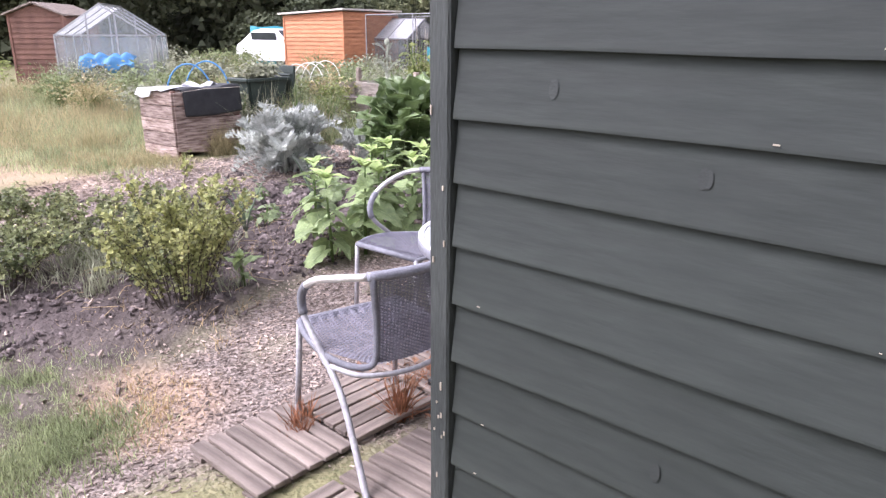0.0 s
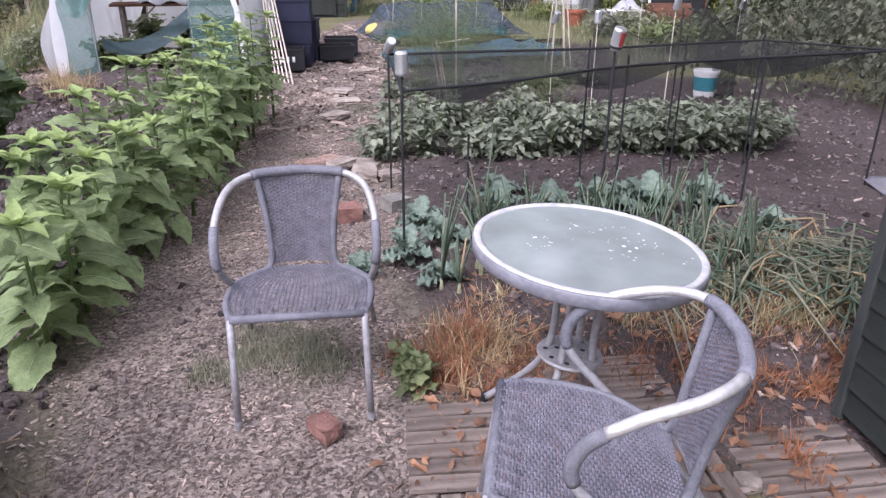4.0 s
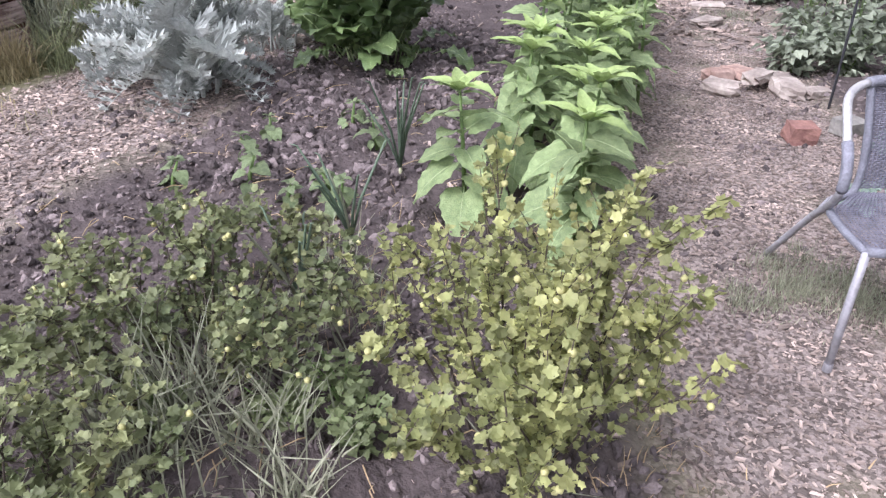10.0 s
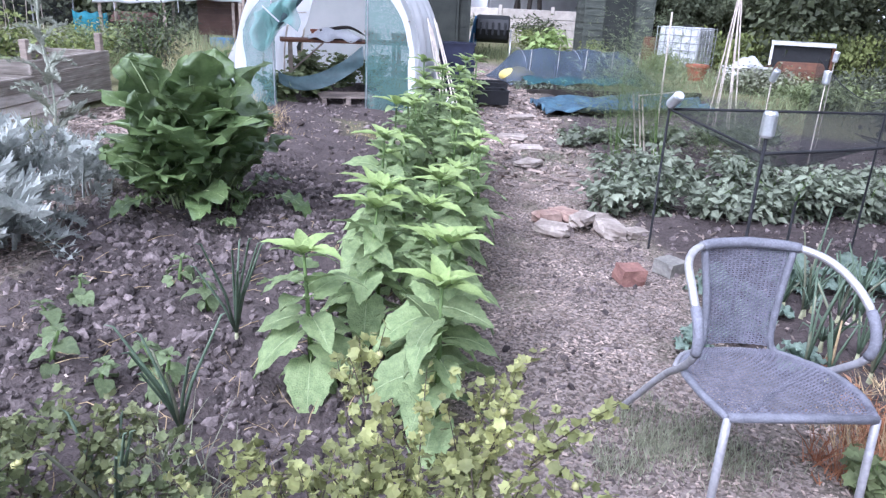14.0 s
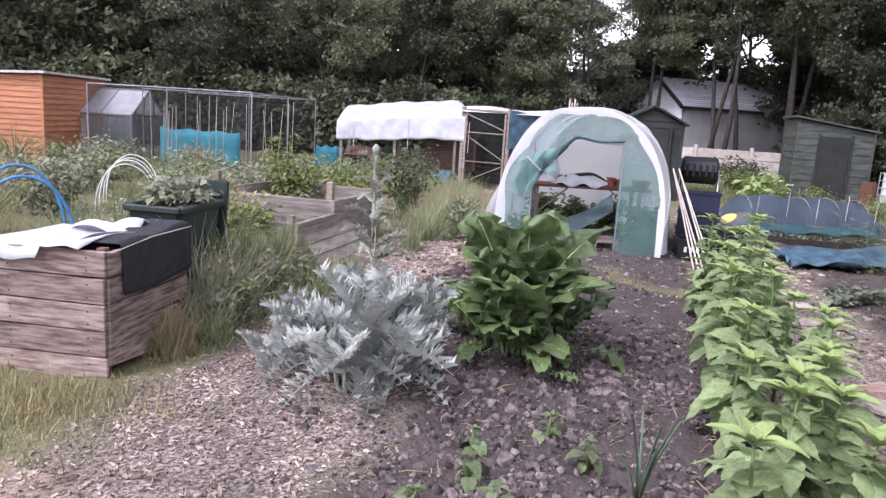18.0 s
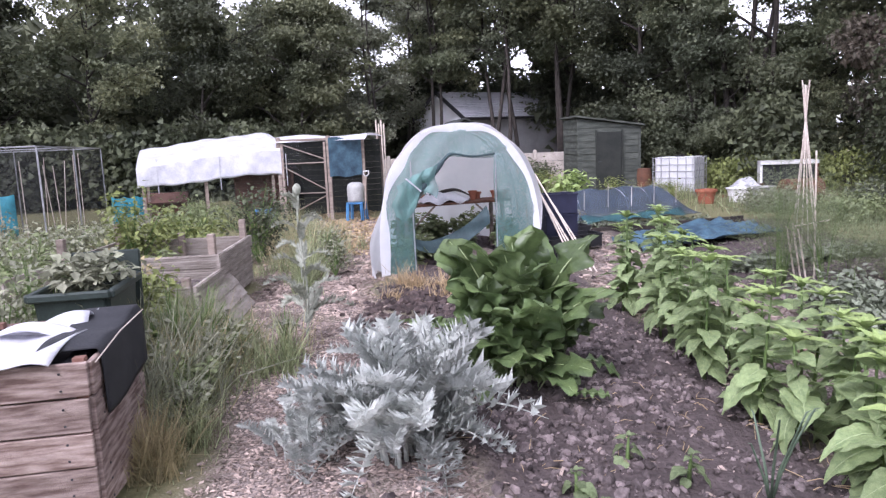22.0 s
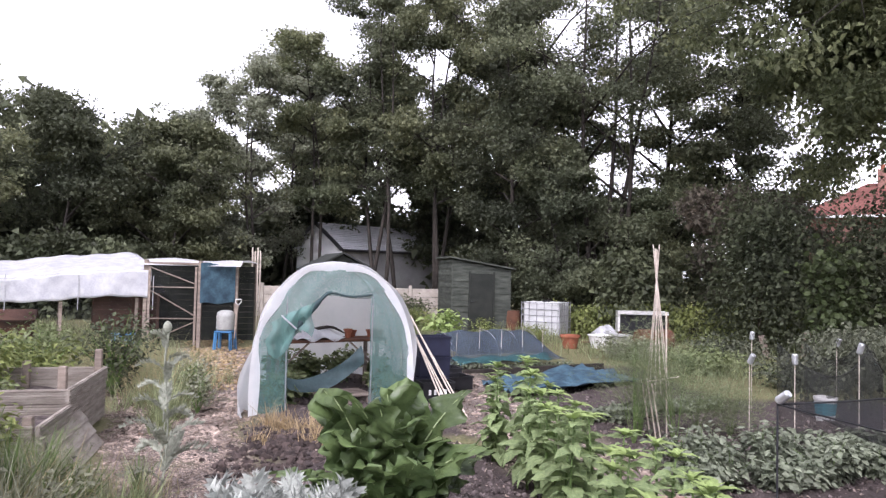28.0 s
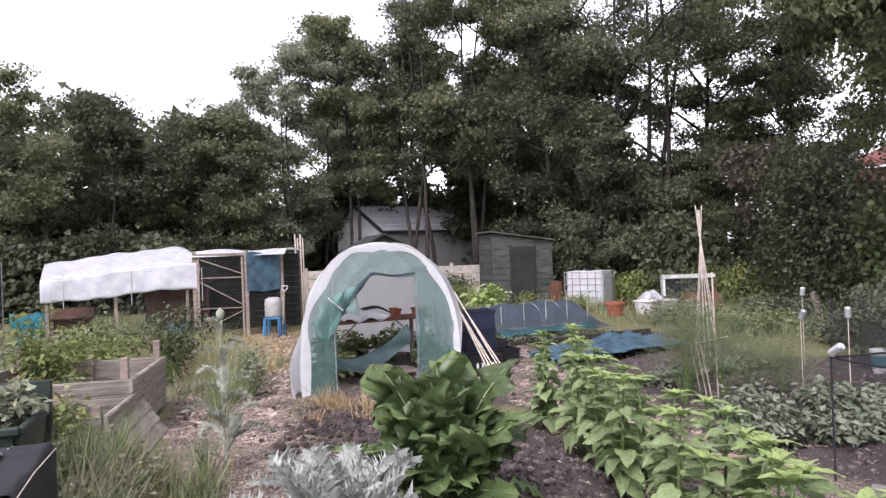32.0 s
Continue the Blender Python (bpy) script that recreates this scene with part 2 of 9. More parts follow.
    if clear:
        tp, mx = n.new("ShaderNodeBsdfTransparent"), n.new("ShaderNodeMixShader")
        mx.inputs["Fac"].default_value = clear
        l.new(last.outputs[0], mx.inputs[1])
        l.new(tp.outputs[0], mx.inputs[2])
        last = mx
    if last is not p:
        l.new(last.outputs[0], out.inputs["Surface"])
    return m


def leaf_material(name, a, b, rough=0.55, through=0.3, vary=0.3, scale=1.5, each=0.0):
    return surface(name, a, b, scale=scale, rough=rough, bump=0.15, fine=40, vary=vary, through=through, island=True, each=each)


M_GREEN_WOOD = surface("green_stained_wood", (0.030, 0.0352, 0.0318), (0.0185, 0.0225, 0.0205), 1.8, 0.7, 0.1, 22, (0.5, 3, 3), vary=0.1)
M_GREEN_TRIM = surface("green_corner_wood", (0.050, 0.055, 0.052), (0.03, 0.034, 0.033), 5, 0.8, 0.4, 60, (4, 4, 0.6), vary=0.1)
M_CHIPPED = surface("chipped_wood", (0.42, 0.37, 0.30), (0.25, 0.21, 0.17), 12, 0.9, 0.4)
M_KNOT = surface("wood_knot", (0.022, 0.025, 0.024), (0.03, 0.034, 0.032), 60, 0.7, 0.2)
M_OLD_GREEN = surface("weathered_green_boards", (0.085, 0.092, 0.078), (0.046, 0.052, 0.044), 2.5, 0.85, 0.4, 50, (1, 1, 5))
M_DARK_GREEN = surface("dark_green_boards", (0.036, 0.039, 0.034), (0.024, 0.027, 0.024), 3, 0.85, 0.4, 50)
M_PALLET = surface("greyed_brown_wood", (0.29, 0.238, 0.205), (0.145, 0.115, 0.1), 3, 0.85, 0.6, 70, (1, 8, 8), vary=0.25)
M_GREYWOOD = surface("silvered_wood", (0.33, 0.27, 0.225), (0.20, 0.16, 0.135), 3, 0.85, 0.6, 60, (1, 1, 6), vary=0.2)
M_DECKBOARD = surface("grooved_grey_boards", (0.40, 0.355, 0.31), (0.25, 0.215, 0.185), 4, 0.85, 0.5, 60, (1, 1, 6), vary=0.15)
M_BOXWOOD = surface("worn_brown_boards", (0.47, 0.37, 0.325), (0.165, 0.108, 0.09), 4.5, 0.85, 0.7, 60, (1.2, 1.2, 9), vary=0.25)
M_ORANGE = surface("orange_stained_boards", (0.50, 0.22, 0.115), (0.40, 0.165, 0.085), 3, 0.7, 0.3, 40, (1, 1, 5), vary=0.1)
M_BROWN_SHED = surface("brown_stained_boards", (0.19, 0.10, 0.075), (0.12, 0.062, 0.048), 3, 0.8, 0.3)
M_FELT = surface("black_roofing_felt", (0.035, 0.036, 0.04), (0.025, 0.026, 0.03), 12, 0.7, 0.5, 200)
M_ROOF_GREY = surface("pale_roof_felt", (0.50, 0.46, 0.42), (0.38, 0.35, 0.33), 5, 0.8, 0.3)
M_WHITE_SHEET = surface("white_plastic_sheet", (0.78, 0.78, 0.80), (0.62, 0.62, 0.66), 5, 0.45, 0.3, 30, through=0.3)
M_WHITE_MESH = surface("white_mesh_cover", (0.92, 0.92, 0.93), (0.86, 0.865, 0.88), 3, 0.5, 0.5, 14, through=0.42, clear=0.03)
M_BACK_MESH = surface("thin_white_mesh", (0.94, 0.94, 0.95), (0.88, 0.89, 0.90), 3, 0.5, 0.3, 14, through=0.7, clear=0.08)
M_GREEN_MESH = surface("green_mesh_cover", (0.23, 0.41, 0.38), (0.18, 0.34, 0.315), 1.2, 0.6, 0.15, 120, through=0.4, clear=0.46)
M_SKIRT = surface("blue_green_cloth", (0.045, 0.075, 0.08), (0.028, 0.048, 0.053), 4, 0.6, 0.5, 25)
M_BLUE_NET = surface("blue_grey_netting", (0.10, 0.13, 0.175), (0.06, 0.083, 0.115), 5, 0.8, 0.3, 40, clear=0.54)
M_TEAL_NET = surface("teal_netting", (0.05, 0.14, 0.15), (0.03, 0.09, 0.10), 6, 0.7, 0.3, 60, clear=0.35)
M_BLACK_NET = surface("black_netting", (0.03, 0.03, 0.033), None, 6, 0.8, 0.2, 60, clear=0.72)
M_CAGE_NET = surface("thin_black_netting", (0.03, 0.032, 0.03), None, 6, 0.8, 0.2, 60, clear=0.74)
M_TARP = surface("blue_tarpaulin", (0.075, 0.14, 0.185), (0.035, 0.065, 0.095), 5, 0.5, 0.6, 25)
M_PALE_CANE = surface("pale_weathered_cane", (0.66, 0.58, 0.50), (0.50, 0.42, 0.36), 9, 0.65, 0.2)
M_STEEL = surface("dark_steel", (0.045, 0.045, 0.05), None, 9, 0.5, 0.2, metal=0.3)
M_BLACK_ROPE = surface("black_rope", (0.02, 0.02, 0.022), None, 40, 0.8, 0.4)
M_CAN = surface("drinks_can_aluminium", (0.75, 0.76, 0.78), (0.6, 0.61, 0.63), 12, 0.35, 0.1, metal=0.75)
M_GREY_TUBE = surface("grey_woven_tube", (0.205, 0.205, 0.235), (0.16, 0.16, 0.185), 25, 0.65, 0.4, 150)
M_WICKER = surface("grey_wicker", (0.17, 0.165, 0.2), (0.12, 0.117, 0.142), 25, 0.6, 0.4, 150)
M_CHROME = surface("brushed_light_metal", (0.66, 0.64, 0.63), (0.52, 0.5, 0.5), 14, 0.42, 0.1, metal=0.55)
M_LEG = surface("dull_grey_paint", (0.36, 0.35, 0.37), (0.28, 0.27, 0.28), 20, 0.5, 0.1, metal=0.2)
M_POPPY = surface("red_can_print", (0.45, 0.06, 0.06), None, 20, 0.4, 0.1)
M_GLASS_TOP = surface("frosted_glass", (0.27, 0.30, 0.29), (0.235, 0.262, 0.255), 1.2, 0.08, 0.0, 6, spec=0.8)
# rim side coloured darker for shade, lip paler for light from above
M_TABLE_RIM = surface("shaded_rim_side", (0.25, 0.25, 0.28), (0.19, 0.19, 0.22), 12, 0.4, 0.1)
M_RIM_LIP = surface("lit_rim_top", (0.62, 0.61, 0.62), (0.48, 0.48, 0.5), 14, 0.4, 0.1)
M_DROPPING = surface("white_splash", (0.8, 0.8, 0.78), None, 20, 0.8)
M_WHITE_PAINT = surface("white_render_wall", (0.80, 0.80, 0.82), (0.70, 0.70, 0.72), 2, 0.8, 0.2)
# the render again, with the shade under eaves and trees in its colour
M_SHADED_RENDER = surface("shaded_render_wall", (0.34, 0.335, 0.34), (0.27, 0.265, 0.27), 2, 0.85, 0.2)
M_SLATE = surface("grey_roof_slate", (0.70, 0.69, 0.73), (0.60, 0.60, 0.64), 6, 0.4, 0.3, 30, vary=0.15, spec=0.5)
M_RED_TILE = surface("red_roof_tile", (0.20, 0.088, 0.074), (0.15, 0.066, 0.056), 8, 0.85, 0.3, spec=0.1)
M_BRICK = surface("red_brick", (0.28, 0.15, 0.122), (0.19, 0.10, 0.084), 14, 0.9, 0.7, 70)
M_BRICK_PALE = surface("grey_brick", (0.24, 0.225, 0.20), (0.17, 0.16, 0.145), 12, 0.9, 0.5)
M_STONE = surface("pale_rubble", (0.40, 0.345, 0.30), (0.26, 0.215, 0.185), 9, 0.9, 0.6, 40, vary=0.2)
M_STONE_RED = surface("reddish_rubble", (0.36, 0.255, 0.21), (0.24, 0.155, 0.125), 9, 0.9, 0.6, 40)
M_CONCRETE = surface("concrete_panel", (0.47, 0.42, 0.37), (0.37, 0.33, 0.29), 4, 0.9, 0.3)
M_BIN_GREEN = surface("dark_green_plastic", (0.03, 0.042, 0.036), (0.022, 0.032, 0.027), 9, 0.5, 0.1)
M_BLACK_PLASTIC = surface("black_plastic", (0.025, 0.025, 0.028), None, 9, 0.45, 0.15)
M_NAVY = surface("navy_plastic", (0.02, 0.022, 0.045), None, 9, 0.5, 0.15)
M_BLUE = surface("blue_plastic", (0.07, 0.22, 0.43), (0.06, 0.18, 0.36), 9, 0.45, 0.1)
M_CYAN = surface("turquoise_net", (0.05, 0.31, 0.39), (0.04, 0.25, 0.32), 5, 0.6, 0.3, 40, clear=0.12)
M_WHITE_PLASTIC = surface("white_plastic", (0.80, 0.79, 0.78), (0.68, 0.67, 0.66), 9, 0.5, 0.1)
M_GREY_PLASTIC = surface("grey_plastic_drum", (0.42, 0.42, 0.40), None, 9, 0.5, 0.1)
M_IBC = surface("milky_tank", (0.76, 0.76, 0.76), (0.66, 0.66, 0.67), 3, 0.4, 0.2, through=0.2)
M_GALV = surface("galvanised_steel", (0.42, 0.42, 0.44), None, 12, 0.45, 0.1, metal=0.7)
M_TERRACOTTA = surface("terracotta", (0.36, 0.13, 0.075), (0.28, 0.10, 0.06), 8, 0.85, 0.3)
M_RUST = surface("rusty_sheet", (0.16, 0.075, 0.045), (0.10, 0.05, 0.035), 6, 0.9, 0.5)
M_GLASS_PANE = surface("dusty_pane", (0.55, 0.59, 0.61), (0.42, 0.46, 0.48), 3, 0.2, 0.1, 20, clear=0.74)
M_WHITE_CAR = surface("white_car_paint", (0.80, 0.80, 0.82), None, 3, 0.25, 0.0)
M_DARK_GLASS = surface("dark_glass", (0.03, 0.035, 0.04), None, 3, 0.1, 0.0)
M_CARPET = surface("grey_carpet", (0.24, 0.235, 0.26), (0.18, 0.175, 0.195), 12, 0.95, 0.5, 120)
M_BARK = surface("dark_bark", (0.050, 0.042, 0.036), (0.030, 0.026, 0.023), 7, 0.95, 0.7, 40)
M_STEM = surface("green_stem", (0.13, 0.20, 0.06), (0.10, 0.15, 0.05), 20, 0.7, 0.2)
M_WOODY = surface("woody_twig", (0.085, 0.066, 0.052), None, 20, 0.9, 0.3)
M_STRAW = surface("dry_straw", (0.50, 0.38, 0.22), (0.38, 0.28, 0.16), 3, 0.85, 0.2, island=True, vary=0.3, through=0.2)
M_DEAD = surface("orange_dead_stalks", (0.40, 0.185, 0.095), (0.24, 0.108, 0.06), 3, 0.85, 0.2, island=True, vary=0.3, through=0.2)
M_LITTER = surface("brown_fallen_leaf", (0.34, 0.185, 0.11), (0.15, 0.082, 0.055), 6, 0.8, 0.3, island=True, vary=0.4, through=0.15)
M_CHIP = surface("wood_chip", (0.40, 0.32, 0.272), (0.165, 0.13, 0.112), 3, 0.9, 0.3, island=True, vary=0.5)
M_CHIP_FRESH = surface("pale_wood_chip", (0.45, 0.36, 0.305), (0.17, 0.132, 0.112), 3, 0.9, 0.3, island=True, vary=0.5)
M_CLOD = surface("dry_clod", (0.20, 0.163, 0.156), (0.072, 0.058, 0.056), 14, 0.95, 1.0, 90, island=True, vary=0.6)
M_DARK_CLOD = surface("dark_moist_clod", (0.10, 0.075, 0.068), (0.045, 0.034, 0.032), 14, 0.95, 1.0, 90, island=True, vary=0.5)
M_GRASS = leaf_material("grass_blades", (0.355, 0.385, 0.215), (0.225, 0.26, 0.135), 0.55, 0.45, 0.5)
M_DRY_GRASS = leaf_material("dry_grass_blades", (0.42, 0.345, 0.20), (0.31, 0.285, 0.15), 0.7, 0.3, 0.3)
M_SUN_LEAF = surface("fresh_green_leaf", (0.33, 0.41, 0.195), (0.22, 0.295, 0.135), 7, 0.42, 0.7, 40, through=0.3, vary=0.3)
M_SUN_TOP = surface("pale_young_leaf", (0.375, 0.47, 0.18), (0.28, 0.37, 0.135), 6, 0.5, 0.4, 45, through=0.3, vary=0.18)
M_HORSE = surface("glossy_green_leaf", (0.165, 0.228, 0.088), (0.085, 0.13, 0.052), 3, 0.34, 0.6, 26, through=0.32, vary=0.4, spec=0.55)
M_RIB = surface("pale_leaf_rib", (0.40, 0.47, 0.26), (0.33, 0.40, 0.2), 10, 0.5, 0.1)
M_CARDOON = surface("silver_grey_leaf", (0.48, 0.495, 0.455), (0.32, 0.342, 0.312), 7, 0.8, 0.5, 50, through=0.2, vary=0.3)
M_CARD_STALK = surface("silver_stalk", (0.37, 0.38, 0.31), (0.25, 0.265, 0.21), 12, 0.85, 0.3, through=0.15, vary=0.25)
M_POTATO = leaf_material("potato_leaf", (0.265, 0.29, 0.21), (0.165, 0.19, 0.132), 0.5, 0.25, 0.4)
M_GOOSE = leaf_material("gooseberry_leaf", (0.40, 0.405, 0.17), (0.235, 0.255, 0.105), 0.5, 0.42, 0.5, 5)
M_GOOSE_DARK = leaf_material("dull_gooseberry_leaf", (0.27, 0.285, 0.14), (0.125, 0.15, 0.07), 0.5, 0.4, 0.5, 5)
M_BERRY = surface("pale_gooseberry", (0.58, 0.54, 0.26), (0.48, 0.48, 0.2), 30, 0.35, 0.1, through=0.25)
M_ONION = leaf_material("blue_green_leek", (0.165, 0.22, 0.15), (0.105, 0.15, 0.1), 0.5, 0.2, 0.25)
M_ONION_BASE = surface("pale_onion_neck", (0.50, 0.49, 0.33), (0.30, 0.31, 0.18), 20, 0.6, 0.2)
M_FERN = leaf_material("feathery_green", (0.28, 0.32, 0.185), (0.2, 0.24, 0.13), 0.6, 0.55, 0.3)
M_WEED = leaf_material("weedy_green", (0.245, 0.28, 0.14), (0.16, 0.195, 0.09), 0.6, 0.3, 0.35)
M_GREYWEED = leaf_material("grey_green_weed", (0.31, 0.315, 0.22), (0.215, 0.225, 0.155), 0.7, 0.25, 0.35)
M_YELLOW_SHRUB = leaf_material("yellow_green_leaf", (0.245, 0.275, 0.095), (0.165, 0.195, 0.065), 0.6, 0.3, 0.35)
M_TREE_A = leaf_material("dark_tree_leaf", (0.165, 0.18, 0.108), (0.078, 0.09, 0.058), 0.6, 0.4, 0.35, 0.3, 0.28)
M_TREE_B = leaf_material("mid_tree_leaf", (0.25, 0.26, 0.145), (0.12, 0.138, 0.082), 0.6, 0.4, 0.35, 0.3, 0.28)
M_TREE_C = leaf_material("maple_leaf", (0.20, 0.215, 0.11), (0.10, 0.118, 0.06), 0.6, 0.42, 0.4, 0.35)
M_TREE_D = leaf_material("silvery_tree_leaf", (0.31, 0.325, 0.235), (0.21, 0.225, 0.16), 0.6, 0.4, 0.35, 0.35)
M_TREE_RED = leaf_material("reddish_leaf", (0.17, 0.14, 0.11), (0.115, 0.11, 0.08), 0.6, 0.3, 0.35, 0.4)
M_HEDGE = leaf_material("bramble_leaf", (0.13, 0.145, 0.083), (0.07, 0.082, 0.048), 0.55, 0.35, 0.5, 0.5)
M_VINE = leaf_material("bright_vine_leaf", (0.105, 0.135, 0.055), (0.065, 0.085, 0.036), 0.5, 0.4, 0.5, 0.8)
M_BRAMBLE = leaf_material("pale_bramble_leaf", (0.15, 0.16, 0.11), (0.085, 0.095, 0.062), 0.6, 0.3, 0.4, 0.8)

# ---- the ground: one sheet to the horizon ----
def line_distance(x, y, pts):
    best = np.full(np.shape(x), 1e9)
    for (ax, ay), (bx, by) in zip(pts, pts[1:]):
        t = np.clip(((x - ax) * (bx - ax) + (y - ay) * (by - ay)) / ((bx - ax) ** 2 + (by - ay) ** 2), 0, 1)
        best = np.minimum(best, np.hypot(x - ax - t * (bx - ax), y - ay - t * (by - ay)))
    return best


def wobble(x, y, f=1.3):
    return (np.sin(2.1 * f * x + 1.3 * np.sin(1.7 * f * y)) + np.sin(2.7 * f * y + 1.1 * np.sin(2.3 * f * x + 1)) + np.sin(5.3 * f * x + 3.9 * f * y)) / 3


def inside(d, edge, soft=0.12):
    s = np.clip((edge - d) / soft + 0.5, 0, 1)
    return s * s * (3 - 2 * s)


MAIN_PATH = [(3.3, -1.6), (3.05, 0.6), (2.35, 2.3), (1.75, 4.4), (0.95, 7.2), (0.1, 10.5), (-0.7, 14.5)]
LEFT_PATH = [(0.6, -2.6), (-0.7, 0.3), (-1.6, 3.0), (-2.6, 5.6), (-3.7, 8.5), (-4.8, 12.4)]


def zones(x, y):
    """Shares of wood chips, bare soil and dry straw; the rest is grass."""
    w = wobble(x, y) * 0.16
    chips = np.maximum(inside(line_distance(x, y, MAIN_PATH) + w, 0.75, 0.3), inside(line_distance(x, y, LEFT_PATH) + w, 0.62 + 0.5 * np.clip((y - 6) / 3, 0, 1), 0.35))
    chips = np.maximum(chips, inside(np.hypot((x - 3.1) / 1.1, (y - 0.6) / 1.5) + w, 0.9, 0.35))
    soil = inside(np.maximum(np.abs(x - 0.55 + 0.16 * (y - 2)) - 1.0, np.abs(y - 2.4) - 3.4) + w, 0.0, 0.3)
    soil = np.maximum(soil, inside(np.maximum(np.abs(x - 4.9 + 0.05 * y) - 2.7, np.abs(y - 5.3) - 4.2) + w, 0.0, 0.4))
    soil = np.maximum(soil, inside(np.maximum(np.abs(x - 1.9) - 2.4, np.abs(y - 9.6) - 3.6) + w, 0.0, 0.4))
    soil = np.maximum(soil, inside(np.hypot((x + 1.2) / 1.1, (y - 5.6) / 1.2) + w, 0.8, 0.4))
    soil = np.maximum(soil, inside(np.hypot((x - 2.0) / 1.0, (y + 0.2) / 0.9) + w, 0.95, 0.4))
    soil = np.maximum(soil, inside(np.hypot((x - 1.3) / 1.3, (y - 0.2) / 1.3) + w, 0.9, 0.4))
    bed = inside(np.maximum((x - 2.74) * 0.74 + (y - 0.2) * 0.67, np.maximum(0.75 - x, -1.05 - y)) + 0.5 * w, 0.0, 0.25) * (y < 1.3)
    soil = np.maximum(soil, inside(np.hypot((x + 0.05) / 0.6, (y - 0.55) / 0.9) + w, 0.9, 0.4))
    chips = chips * (1 - 0.95 * bed)
    soil = np.maximum(soil, 0.9 * bed)
    soil = np.maximum(soil, inside(np.hypot((x + 1.3) / 1.3, (y - 8.2) / 2.3) + w, 0.95, 0.3))
    soil = np.maximum(soil, inside(np.hypot((x + 0.75) / 1.0, (y - 4.1) / 1.2) + w, 0.85, 0.4))
    soil = np.maximum(soil, inside(np.hypot((x + 0.85) / 1.0, (y - 1.9) / 1.1) + w, 0.9, 0.4))
    chips = chips * (1 - 0.25 * (wobble(x, y, 2.2) > 0.5))
    soil = soil * (1 - 0.85 * chips)
    straw = 0.7 * inside(np.hypot((x - 3.3) / 0.45, (y + 0.2) / 0.36) + w, 0.8, 0.5)
    straw = np.maximum(straw, 0.6 * inside(np.hypot((x + 2.4) / 1.8, (y + 0.6) / 1.0) + 2 * w, 0.9, 0.6))
    return chips, soil, straw


def spaced(lo, fine_lo, fine_hi, hi, step):
    mid = np.arange(fine_lo, fine_hi + 1e-6, step)
    up, d = [mid[-1]], step
    while up[-1] < hi:
        d *= 1.16
        up.append(up[-1] + d)
    down, d = [mid[0]], step
    while down[-1] > lo:
        d *= 1.16
        down.append(down[-1] - d)
    return np.r_[down[:0:-1], mid, up[1:]]


def relief(x, y):
    """The height of the ground with its clods and hollows."""
    chips, soil, straw = zones(x, y)
    near = np.clip(1.4 - np.hypot(x - 1.5, y - 3) / 16, 0, 1)
    lumps = np.array([noise.fractal((a * 5.5, b * 5.5, 0), 1.0, 2.0, 4) for a, b in zip(np.ravel(x), np.ravel(y))]).reshape(np.shape(x))
    return ground_z(x, y) + near * (soil * (0.02 + 0.05 * lumps) + chips * 0.008 * lumps + (1 - soil - chips).clip(0, 1) * 0.015 * lumps) - 0.012 * chips


